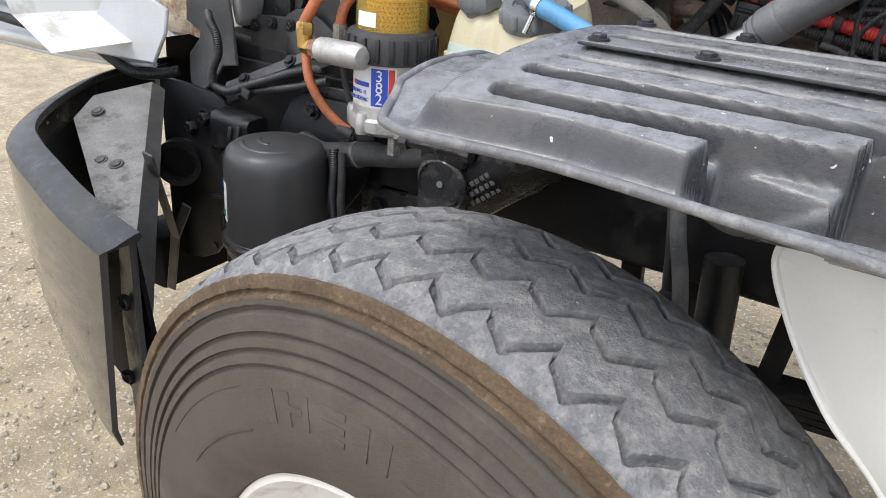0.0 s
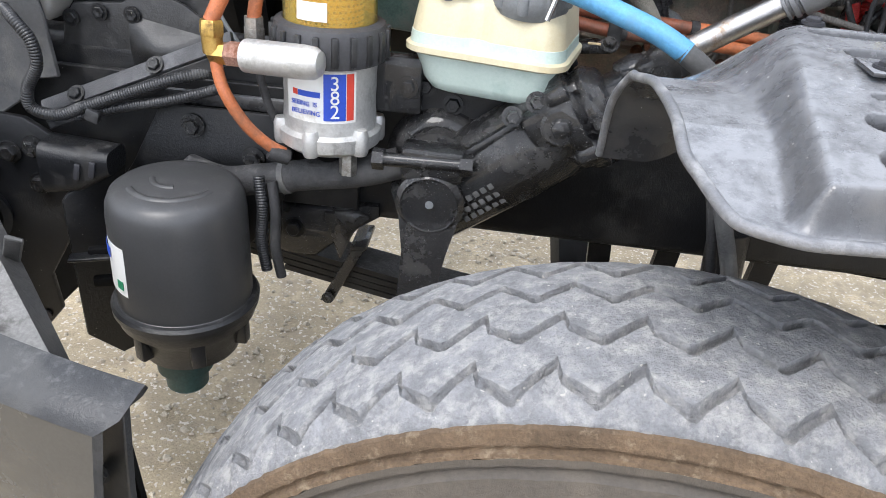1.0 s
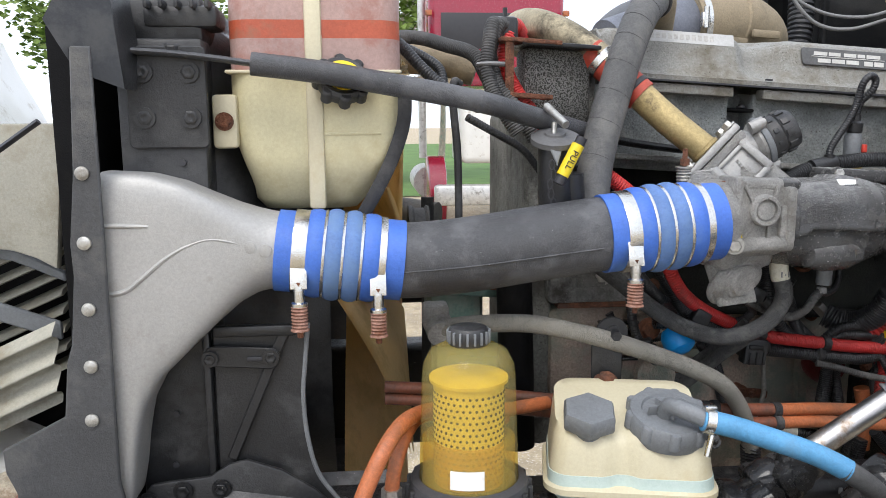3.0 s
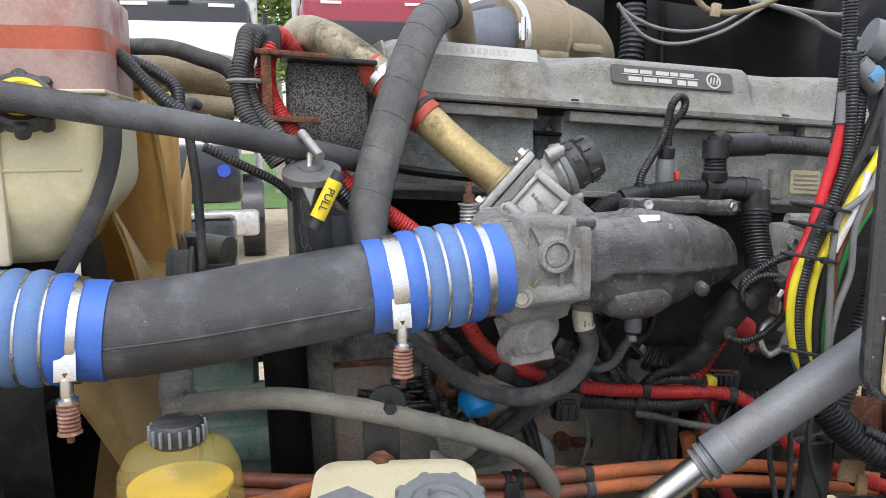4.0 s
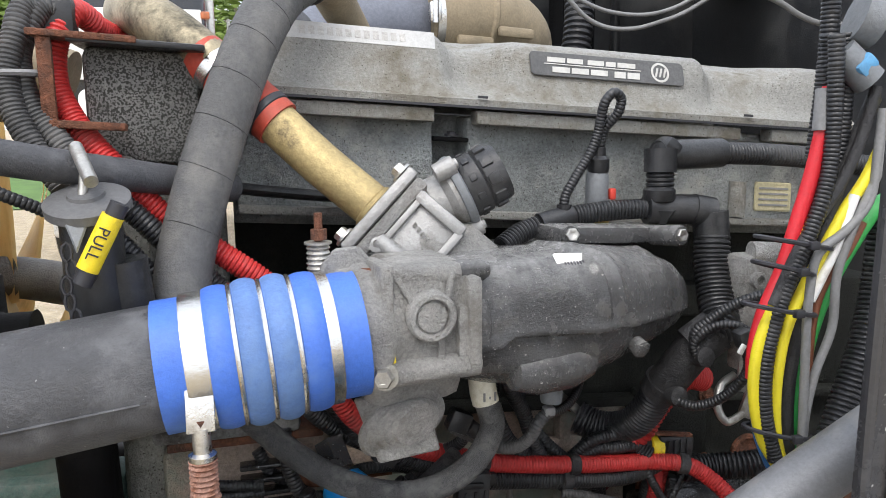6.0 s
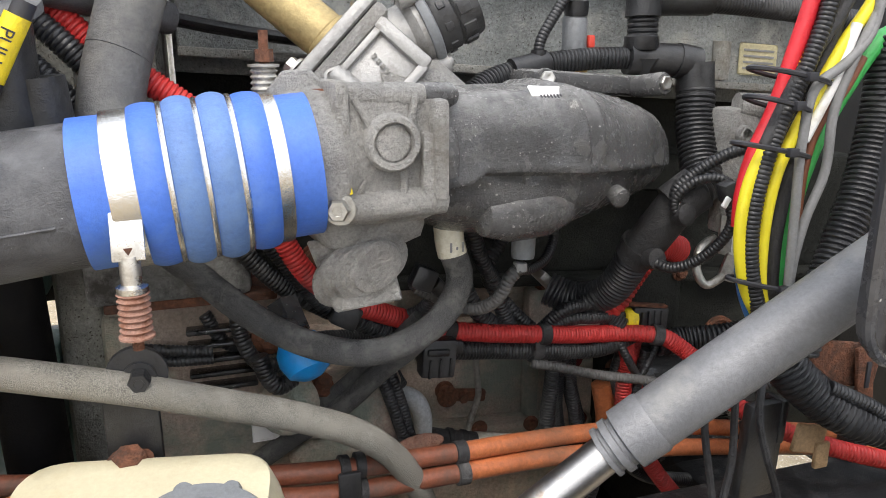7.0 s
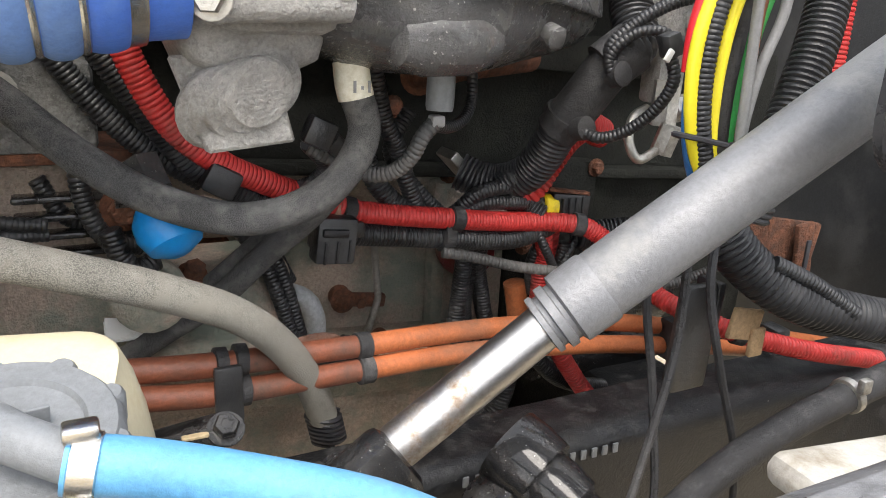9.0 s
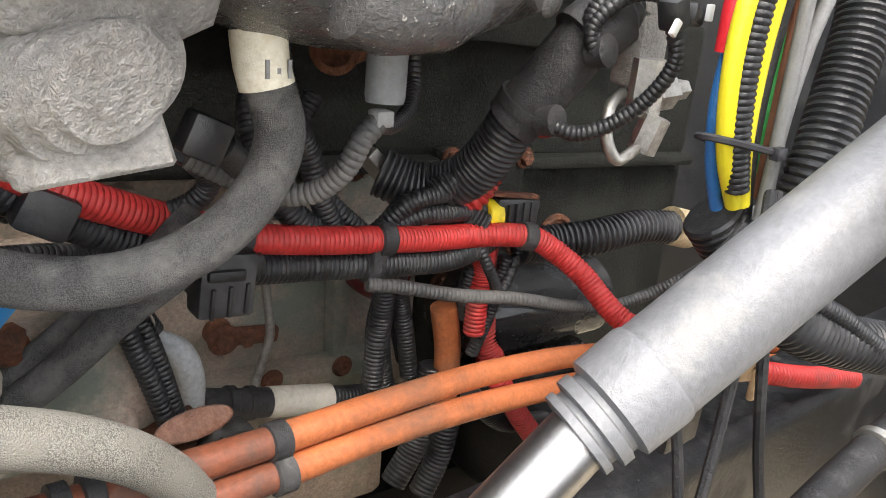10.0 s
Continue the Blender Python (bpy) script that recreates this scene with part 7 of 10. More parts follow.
part("elbow_trunk", [tube([(0.292, 1.402, 1.392), (0.265, 1.410, 1.370)], 0.026, 20), tube([(0.275, 1.408, 1.378), (0.250, 1.440, 1.318), (0.244, 1.450, 1.303)], 0.0235, 20), lathe([(0.0265, -0.004), (0.0265, 0.004)], (0.250, 1.440, 1.318), (0.15, -0.45, 0.8), 20)], "rubber", harness, "black moulded elbow")
part("lower_trunk", loom([(0.246, 1.447, 1.308), (0.243, 1.47, 1.272), (0.235, 1.49, 1.248), (0.219, 1.51, 1.236), (0.20, 1.525, 1.236), (0.18, 1.54, 1.245)], 0.0215, 0.0055, 0.1, 16), "loom", harness)
for p in ((0.262, 1.392, 1.365), (0.246, 1.418, 1.310)):
    part("wire_port", lathe([(0.012, 0), (0.012, 0.014), (0.008, 0.016)], p, (0.1, -0.95, 0.2), 16), "rubber", harness)
part("lead_upper", loom([(0.324, 1.360, 1.441), (0.300, 1.372, 1.431), (0.272, 1.385, 1.410), (0.256, 1.392, 1.390), (0.260, 1.385, 1.367)], 0.0068), "loom", harness)
part("lead_middle", loom([(0.305, 1.355, 1.398), (0.288, 1.362, 1.408), (0.268, 1.375, 1.404), (0.252, 1.387, 1.382), (0.257, 1.385, 1.362)], 0.0055), "loom", harness)
part("lead_lower", loom([(0.286, 1.345, 1.392), (0.293, 1.342, 1.366), (0.288, 1.355, 1.338), (0.272, 1.375, 1.314), (0.256, 1.392, 1.305), (0.246, 1.404, 1.308)], 0.0062), "loom", harness)
part("plug", [box((0.312, 1.350, 1.397), (0.024, 0.016, 0.014), 0.003, (0, 10, 20)), box((0.286, 1.345, 1.397), (0.016, 0.018, 0.022), 0.003, (0, -20, 0))], "plastic", harness)
part("plug_lock", box((0.322, 1.341, 1.399), (0.006, 0.004, 0.012), 0.001), "label", harness, "white lock clip")
part("plug_lock", box((0.278, 1.336, 1.388), (0.006, 0.004, 0.012), 0.001, (0, 30, 0)), "label", harness, "white lock clip")

# ---- fuel block with ports beside the harness ----
fblock = thing("fuel_block", (0.34, 1.42, 1.3), "grey aluminium fuel block with ports and fittings", "fuel block")
part("block_body", [box((0.352, 1.418, 1.435), (0.055, 0.04, 0.085), 0.006), box((0.345, 1.415, 1.375), (0.035, 0.03, 0.08), 0.005)], "alu", fblock)
part("top_lug", [tube([(0.340, 1.41, 1.480), (0.385, 1.40, 1.478)], 0.014, 16)], "alu", fblock)
part("port", [lathe([(0.010, 0), (0.010, 0.008), (0.006, 0.009), (0.006, 0.004)], (0.340 + 0.02 * k, 1.397, 1.45 - 0.035 * k), (0, -1, 0), 16) for k in range(2)], "alu", fblock)
part("port_bolt", bolt((0.389, 1.395, 1.478), (0.5, -0.8, 0), 0.008, 0.008), "zinc", fblock)
part("hex_fitting", [lathe([(0.014, 0), (0.014, 0.045)], (0.335, 1.395, 1.315), (0, 0, 1), 6), lathe([(0.012, 0), (0.012, 0.03)], (0.328, 1.385, 1.288), (0.2, -0.2, 1), 6), lathe([(0.015, 0), (0.015, 0.03), (0.009, 0.032), (0.009, 0.055)], (0.345, 1.40, 1.330), (1, 0.1, 0.05), 6)], "zinc", fblock, "dull hex fittings")
part("hard_line", tube([(0.322, 1.383, 1.292), (0.300, 1.385, 1.283), (0.290, 1.39, 1.300), (0.300, 1.40, 1.322), (0.325, 1.41, 1.330)], 0.005, 10), "zinc", fblock)
CAPN = unit((0.15, -0.75, 0.55))
lettering("CAUTION", 0.0052, tuple(vec((-0.684, 1.345, 1.649)) + CAPN * 0.0235 + unit((0.0, -0.59, -0.80)) * 0.0225), (0.98, 0.16, -0.05), (0.0, 0.59, 0.80), "ink", cap)

# ---- brace rod from radiator to cab ----
brace = thing("brace_rod", (-0.6, 1.34, 1.62), "black painted radiator brace rod with flattened end", "rod")
part("rod", tube([(-0.80, 1.299, 1.675), (-0.716, 1.300, 1.665), (-0.611, 1.311, 1.6475), (-0.491, 1.334, 1.626), (-0.40, 1.385, 1.604), (-0.33, 1.44, 1.588), (-0.25, 1.508, 1.570)], 0.0155, 20, 0.03), "pipe", brace)
part("rear_flat", tube([(-0.252, 1.506, 1.5705), (-0.19, 1.535, 1.560), (-0.10, 1.556, 1.548)], 0.0135, 14, flat=0.5), "frame", brace, "flattened rear end")
part("flat_end", tube([(-0.975, 1.305, 1.693), (-0.90, 1.304, 1.688), (-0.84, 1.301, 1.681), (-0.79, 1.300, 1.674)], 0.013, 16, flat=0.35), "pipe", brace)
part("joint_ring", lathe([(0.0162, -0.003), (0.0168, 0), (0.0162, 0.003)], (-0.491, 1.334, 1.626), (0.97, 0.15, -0.16), 20), "pipe", brace)
part("end_bolt", bolt((-0.905, 1.318, 1.692), (0, -0.3, 1), 0.010, 0.010), "plastic", brace)

# ---- hoses and looms in the bay ----
def hose(name, points, r, material, label, category="hose", group="", ribbed=False, seg=16, taper=None):
    shape = loom(points, r, max(0.0042, r * 0.32), 0.11, max(12, seg)) if ribbed else tube(points, r, seg + 4, taper=taper)
    return single(name, shape, material, label, category, group)


ret = thing("return_hose", (-0.2, 1.33, 1.2), "grey cloth-braided return hose over the fluid tank", "hose")
part("hose_body", tube([(-0.545, 1.375, 1.283), (-0.522, 1.362, 1.292), (-0.468, 1.340, 1.300), (-0.412, 1.322, 1.302), (-0.350, 1.310, 1.291), (-0.293, 1.308, 1.275), (-0.229, 1.310, 1.252), (-0.166, 1.320, 1.225), (-0.114, 1.330, 1.196), (-0.075, 1.350, 1.155), (-0.046, 1.370, 1.105), (-0.030, 1.386, 1.063)], 0.0135, 20), "braid", ret)
part("spring_guard", [tube([vec((-0.030, 1.386, 1.065)) + vec((0.002, 0.003, -0.0066)) * k / 1.0 + 0.0155 * vec((math.cos(a), math.sin(a), 0)) for k in range(7) for a in (0, 1.57, 3.14, 4.71)], 0.0022, 6, 0.006)], "ink", ret, "black wire spring guard")
part("banjo", [lathe([(0.02, -0.02), (0.022, 0.02)], (-0.545, 1.38, 1.283), (0, 1, 0.2), 16), box((-0.55, 1.40, 1.30), (0.04, 0.04, 0.04), 0.006)], "alu", ret)

brk = thing("coolant_hose", (-0.1, 1.38, 1.26), "black textured rubber hose in a deep loop with white tag", "hose")
part("hose_body", tube([(-0.014, 1.366, 1.385), (-0.012, 1.362, 1.360), (-0.003, 1.360, 1.326), (-0.020, 1.360, 1.291), (-0.055, 1.360, 1.268), (-0.099, 1.368, 1.259), (-0.156, 1.380, 1.274), (-0.204, 1.398, 1.303), (-0.251, 1.420, 1.343), (-0.29, 1.44, 1.372), (-0.33, 1.47, 1.385)], 0.0132, 20), "braiddark", brk)
tagb = part("paper_tag", tube([(-0.0135, 1.364, 1.378), (-0.0125, 1.362, 1.362), (-0.010, 1.361, 1.351)], 0.0142, 22), surface("cream_tag", (0.72, 0.68, 0.55), 0.6), brk, "cream printed tag")
for k in range(3):
    part("tag_bar", box((-0.016 + 0.006 * k, 1.3478 + 0.0004 * k, 1.361 - 0.004 * (k % 2)), (0.002, 0.0012, 0.009), 0), "greywire", tagb)

hose("lower_hose", [(-0.012, 1.405, 1.268), (-0.035, 1.425, 1.235), (-0.061, 1.450, 1.202), (-0.104, 1.480, 1.149), (-0.150, 1.495, 1.117), (-0.20, 1.50, 1.085)], 0.0115, "braiddark", "black braided hose running down behind the loop")
hose("lower_hose", [(-0.020, 1.440, 1.262), (-0.048, 1.460, 1.225), (-0.090, 1.49, 1.175), (-0.13, 1.50, 1.14)], 0.009, "braiddark", "thin black braided hose beside a thicker one")

# red battery cable loom with clips
redl = thing("battery_cable", (0.1, 1.46, 1.2), "red corrugated battery cable along the block", "cable", "red cables")
part("cable_left", loom([(-0.175, 1.44, 1.405), (-0.163, 1.440, 1.366), (-0.136, 1.442, 1.318), (-0.098, 1.450, 1.286), (-0.057, 1.460, 1.264), (-0.010, 1.472, 1.243), (0.034, 1.480, 1.226)], 0.0115, 0.0042, 0.09, 16), "redloom", redl)
part("cable_middle", loom([(0.030, 1.478, 1.2265), (0.085, 1.478, 1.217), (0.139, 1.478, 1.2095), (0.19, 1.483, 1.201), (0.236, 1.488, 1.195), (0.280, 1.482, 1.192), (0.310, 1.474, 1.187), (0.330, 1.466, 1.175), (0.350, 1.445, 1.155), (0.366, 1.405, 1.122), (0.385, 1.368, 1.110), (0.420, 1.335, 1.096), (0.497, 1.300, 1.076), (0.60, 1.28, 1.055)], 0.0112, 0.0042, 0.09, 16), "redloom", redl)
for x, y, z, a in ((0.139, 1.478, 1.2095, (1, 0, -0.12)), (0.297, 1.478, 1.190, (1, -0.2, -0.2)), (0.42, 1.335, 1.096, (0.9, -0.35, -0.25)), (0.018, 1.478, 1.230, (1, 0.1, -0.3))):
    part("band_clip", lathe([(0.012, 0), (0.0135, 0.001), (0.0135, 0.013), (0.012, 0.014)], (x, y, z), a, 18), "rubber", redl, "grey rubber band clip")
under = thing("harness_trunk", (0.1, 1.49, 1.18), "black corrugated harness trunk clipped below the red cable", "harness")
part("trunk", loom([(0.010, 1.482, 1.205), (0.050, 1.485, 1.198), (0.089, 1.486, 1.193), (0.146, 1.486, 1.185), (0.19, 1.49, 1.178), (0.230, 1.492, 1.175), (0.272, 1.494, 1.184), (0.30, 1.50, 1.195)], 0.0118, 0.0042, 0.1, 14), "loom", under)
part("trunk_clip", lathe([(0.0125, 0), (0.0142, 0.001), (0.0142, 0.014), (0.0125, 0.015)], (0.131, 1.486, 1.1865), (1, 0, -0.12), 18), "rubber", under, "grey clip")
part("clip_bridge", box((0.139, 1.473, 1.198), (0.013, 0.006, 0.03), 0.002), "rubber", under)
part("connector", [box((0.005, 1.478, 1.205), (0.03, 0.03, 0.034), 0.004, (0, 10, 0)), box((0.028, 1.474, 1.210), (0.022, 0.02, 0.016), 0.003)], "plastic", under, "black square connector")
for k in range(4):
    part("connector_rib", box((-0.004 + 0.006 * k, 1.461, 1.200), (0.002, 0.003, 0.022), 0.0005), "ink", under)
part("copper_tab", box((0.010, 1.475, 1.183), (0.030, 0.012, 0.006), 0.001), "rustpink", under, "copper coloured tab")
part("copper_tab", box((0.012, 1.468, 1.225), (0.006, 0.006, 0.024), 0.001), "rustpink", under, "copper coloured tab")
hose("wire_loom", [(0.13, 1.475, 1.174), (0.153, 1.470, 1.170), (0.214, 1.462, 1.153), (0.277, 1.452, 1.141), (0.341, 1.448, 1.122), (0.40, 1.440, 1.113), (0.44, 1.425, 1.125), (0.462, 1.400, 1.150), (0.455, 1.362, 1.193), (0.43, 1.33, 1.24)], 0.0062, "greyloom", "thin grey loom sagging across the bay", "loom", ribbed=True, seg=10)
for pts, r, mat in (([(0.296, 1.525, 1.175), (0.298, 1.53, 1.147), (0.312, 1.54, 1.087), (0.341, 1.55, 1.027), (0.37, 1.55, 0.97)], 0.0165, "redloom"),
                    ([(0.235, 1.51, 1.215), (0.252, 1.500, 1.232), (0.272, 1.498, 1.262), (0.296, 1.50, 1.288), (0.325, 1.51, 1.296), (0.36, 1.525, 1.285)], 0.0185, "redloom")):
    tagged(hose("battery_cable", pts, r, mat, "thick red corrugated cable among black looms", "cable", "red cables", True, 16))
for pts, r in (([(0.213, 1.54, 1.175), (0.213, 1.56, 1.128), (0.209, 1.57, 1.079), (0.220, 1.58, 1.023), (0.235, 1.58, 0.97)], 0.013), ([(0.264, 1.55, 1.03), (0.262, 1.55, 0.99), (0.250, 1.55, 0.94), (0.225, 1.55, 0.90)], 0.0145),
               ([(0.235, 1.58, 1.15), (0.24, 1.585, 1.09), (0.26, 1.59, 1.02)], 0.011), ([(0.16, 1.50, 1.20), (0.185, 1.505, 1.222), (0.215, 1.505, 1.226), (0.245, 1.50, 1.213), (0.262, 1.49, 1.20)], 0.0125),
               ([(0.205, 1.495, 1.235), (0.225, 1.490, 1.246), (0.245, 1.495, 1.240)], 0.012), ([(0.125, 1.56, 1.31), (0.10, 1.55, 1.27), (0.12, 1.52, 1.23), (0.15, 1.51, 1.20)], 0.009), ([(0.325, 1.505, 1.166), (0.36, 1.500, 1.166), (0.41, 1.48, 1.172), (0.46, 1.47, 1.178), (0.53, 1.46, 1.17)], 0.0185),
               ([(0.06, 1.53, 1.335), (0.045, 1.50, 1.30), (0.06, 1.49, 1.25), (0.10, 1.49, 1.21)], 0.011), ([(0.305, 1.50, 1.16), (0.30, 1.51, 1.10), (0.29, 1.52, 1.05)], 0.007), ([(0.285, 1.51, 1.175), (0.275, 1.52, 1.13), (0.285, 1.53, 1.09)], 0.0085)):
    tagged(hose("wire_loom", pts, r, "loom", "black corrugated wire loom low in the engine bay", "loom", "black looms", True, 12))
for pts, r in (([(-0.20, 1.45, 1.40), (-0.16, 1.455, 1.34), (-0.12, 1.46, 1.285), (-0.07, 1.47, 1.25), (-0.02, 1.48, 1.225)], 0.0125), ([(-0.235, 1.47, 1.40), (-0.20, 1.475, 1.345), (-0.16, 1.475, 1.30), (-0.11, 1.48, 1.265)], 0.010), ([(-0.24, 1.50, 1.27), (-0.22, 1.50, 1.235), (-0.17, 1.50, 1.222), (-0.11, 1.51, 1.225), (-0.05, 1.54, 1.20), (-0.01, 1.56, 1.13)], 0.0075),
               ([(-0.21, 1.48, 1.30), (-0.205, 1.47, 1.25), (-0.19, 1.47, 1.22), (-0.165, 1.48, 1.21)], 0.0085), ([(-0.075, 1.50, 1.21), (-0.053, 1.50, 1.176), (-0.039, 1.50, 1.138), (-0.030, 1.50, 1.108), (-0.023, 1.50, 1.085)], 0.0075), ([(-0.062, 1.505, 1.21), (-0.042, 1.505, 1.180), (-0.029, 1.505, 1.144), (-0.019, 1.505, 1.105), (-0.014, 1.505, 1.083)], 0.0075)):
    tagged(hose("wire_loom", pts, r, "loom", "black corrugated wire loom under the charge pipe", "loom", "black looms", True, 12))
single("loom_clip", box((-0.10, 1.445, 1.272), (0.03, 0.02, 0.026), 0.004, (0, 30, 0)), "plastic", "black plastic loom clip", "clip")
single("yellow_band", lathe([(0.0145, 0), (0.0155, 0.001), (0.0155, 0.016), (0.0145, 0.017)], (0.266, 1.500, 1.207), (1, 0, -0.12), 20), "yellow", "yellow tape band on a black loom", "tape")
single("inline_connector", [box((0.302, 1.500, 1.205), (0.05, 0.026, 0.034), 0.004, (0, 5, -6)), *[box((0.288 + 0.009 * k, 1.486, 1.205), (0.003, 0.004, 0.026), 0.0008) for k in range(4)]], "plastic", "black ribbed inline connector", "connector")
single("rusty_strap", box((0.297, 1.492, 1.225), (0.055, 0.010, 0.004), 0.001, (0, 8, -5)), "rust", "flat rusty steel strap", "bracket")
single("tan_joint", tube([(0.505, 1.463, 1.176), (0.535, 1.46, 1.168)], 0.021, 18), "seal", "tan rubber joint on a black loom", "joint")

# crank sensor leads under the manifold
lead = thing("sensor_lead", (0.05, 1.38, 1.3), "grey sensor plug with silver corrugated lead", "lead")
part("plug", lathe([(0.011, 0), (0.012, 0.004), (0.012, 0.035), (0.009, 0.038)], (0.068, 1.372, 1.338), (0.05, 0.05, 1), 16), "grey", lead)
part("tie", [box((0.064, 1.369, 1.330), (0.012, 0.012, 0.010), 0.002)], "greywire", lead)
part("lead_loom", loom([(0.063, 1.370, 1.328), (0.053, 1.370, 1.318), (0.046, 1.376, 1.300), (0.035, 1.390, 1.284), (0.018, 1.405, 1.280), (-0.004, 1.415, 1.289), (-0.03, 1.42, 1.303)], 0.0072), "greyloom", lead)
part("lead_branch", loom([(0.063, 1.372, 1.326), (0.085, 1.388, 1.321), (0.110, 1.408, 1.324), (0.130, 1.43, 1.338), (0.135, 1.44, 1.362)], 0.0055), "loom", lead)
part("side_plug", [box((-0.028, 1.40, 1.318), (0.024, 0.018, 0.024), 0.003, (0, 25, 0)), tube([(-0.018, 1.40, 1.312), (0.0, 1.405, 1.295), (0.015, 1.41, 1.285)], 0.009, 12)], "plastic", lead)

# orange and brown air lines with clamps
for pts, mat in (([(-0.20, 1.360, 1.150), (-0.125, 1.360, 1.1435), (-0.049, 1.370, 1.136), (0.010, 1.375, 1.1315)], "brownline"), ([(0.005, 1.3745, 1.132), (0.088, 1.385, 1.1255), (0.183, 1.400, 1.113), (0.300, 1.410, 1.095), (0.399, 1.420, 1.071), (0.547, 1.440, 1.032), (0.8, 1.46, 0.96)], "orange"),
                 ([(-0.20, 1.350, 1.132), (-0.127, 1.355, 1.1205), (-0.050, 1.363, 1.115), (0.009, 1.368, 1.112)], "brownline"), ([(0.004, 1.3675, 1.1122), (0.086, 1.377, 1.1065), (0.178, 1.388, 1.094), (0.295, 1.398, 1.074), (0.393, 1.408, 1.052), (0.540, 1.428, 1.014), (0.8, 1.45, 0.94)], "orange")):
    tagged(hose("air_line", pts, 0.0102, mat, "rust brown nylon air line" if mat == "brownline" else "orange nylon air line running along the rail", "air line", "air lines"))
for pts, r in (([(-0.63, 1.42, 1.18), (-0.50, 1.40, 1.175), (-0.40, 1.385, 1.165), (-0.20, 1.360, 1.150)], 0.0095), ([(-0.63, 1.42, 1.16), (-0.50, 1.40, 1.155), (-0.40, 1.38, 1.146), (-0.20, 1.350, 1.132)], 0.0095)):
    tagged(hose("air_line", pts, r, "brownline", "rust brown nylon air line", "air line", "air lines"))
clamp = thing("line_clamp", (-0.12, 1.34, 1.12), "black rubber lined double clamp on the air lines", "clamp")
for x in (-0.128, -0.112):
    part("loop", [lathe([(0.0105, 0), (0.0135, 0.001), (0.0135, 0.010), (0.0105, 0.011)], (x, 1.361 + 0.1 * (x + 0.128), 1.1435), (1, 0.06, -0.08), 18), lathe([(0.0105, 0), (0.0135, 0.001), (0.0135, 0.010), (0.0105, 0.011)], (x, 1.3555, 1.1205), (1, 0.06, -0.08), 18)], "rubber", clamp)
part("strap", [box((-0.120, 1.343, 1.124), (0.022, 0.006, 0.05), 0.002)], "plastic", clamp)
part("clamp_bolt", bolt((-0.127, 1.325, 1.105), (0, -0.6, 0.8), 0.010, 0.012), "gearcast", clamp)
part("bracket_arm", [box((-0.155, 1.335, 1.098), (0.075, 0.028, 0.020), 0.007, (0, -6, 0)), lathe([(0.018, -0.012), (0.018, 0.012)], (-0.195, 1.34, 1.093), (0, 0.4, 1), 18)], "gearcast", clamp)
part("slot", box((-0.150, 1.322, 1.106), (0.02, 0.006, 0.003), 0.001), "seal", clamp)
single("line_band", [lathe([(0.0105, 0), (0.0125, 0.0008), (0.0125, 0.013), (0.0105, 0.0138)], (-0.004, 1.374, 1.132), (1, 0.1, -0.07), 18), lathe([(0.0105, 0), (0.0125, 0.0008), (0.0125, 0.013), (0.0105, 0.0138)], (-0.004, 1.366, 1.1125), (1, 0.1, -0.07), 18)], "rubber", "grey rubber band joining two air lines", "band")
clip2 = thing("rail_clip", (0.40, 1.41, 1.06), "black zip clip round the air lines", "clip", "zip clips")
part("saddle", [box((0.40, 1.400, 1.062), (0.022, 0.03, 0.05), 0.004), box((0.40, 1.392, 1.03), (0.010, 0.012, 0.03), 0.002)], "plastic", clip2)
copy_thing(clip2, pose(0.52, 1.37, 1.05))

# hard lines and plugs on the block
single("brake_line", tube([(0.105, 1.60, 1.19), (0.112, 1.62, 1.130), (0.116, 1.62, 1.089), (0.117, 1.62, 1.070), (0.109, 1.62, 1.042), (0.097, 1.62, 1.007), (0.086, 1.62, 0.986)], 0.0046, 10), "zinc", "bent bright steel line down the block", "pipe")
single("line_bracket", [box((0.106, 1.645, 1.060), (0.062, 0.012, 0.018), 0.004, (0, 8, 0)), *bolt((0.078, 1.640, 1.064), (0, -1, 0), 0.011, 0.010), *bolt((0.100, 1.638, 1.060), (0, -1, 0), 0.007, 0.008, False)], "rust", "rusty bracket holding a steel line", "bracket")
single("white_pipe", tube([(-0.037, 1.58, 1.110), (-0.011, 1.58, 1.108), (0.012, 1.58, 1.097), (0.023, 1.58, 1.073), (0.022, 1.58, 1.035)], 0.0125, 16), surface("pale_pipe", (0.42, 0.44, 0.45), 0.5), "pale grey bent pipe beside the block", "pipe")
single("blue_plug", lathe([(0.001, -0.004), (0.020, -0.002), (0.026, 0.008), (0.027, 0.02), (0.022, 0.034), (0.010, 0.041), (0.001, 0.042)], (-0.152, 1.43, 1.255), (0.25, -0.6, -0.75), 28), "bluedot", "bright blue plastic cap on a fitting", "cap")
single("plug_fitting", [lathe([(0.018, -0.03), (0.018, 0.004)], (-0.155, 1.437, 1.266), (0.25, -0.6, -0.75), 6), lathe([(0.012, 0), (0.012, 0.03)], (-0.185, 1.43, 1.27), (1, 0, 0), 12)], "gearcast", "grey fitting behind a blue cap", "fitting")
single("plate_fitting", [box((-0.02, 1.51, 1.068), (0.05, 0.03, 0.012), 0.003, (0, -12, 0)), box((0.0, 1.50, 1.055), (0.05, 0.03, 0.02), 0.004, (0, -10, 0))], "rust", "rusty plate with black connector", "bracket")
low = thing("block_hose", (0.06, 1.60, 1.0), "black hose with a pale fitting and white wrap", "hose")
part("hose_body", tube([(-0.030, 1.60, 1.050), (-0.01, 1.60, 1.044), (0.063, 1.60, 1.019), (0.109, 1.60, 1.007)], 0.0145, 18), "rubber", low)
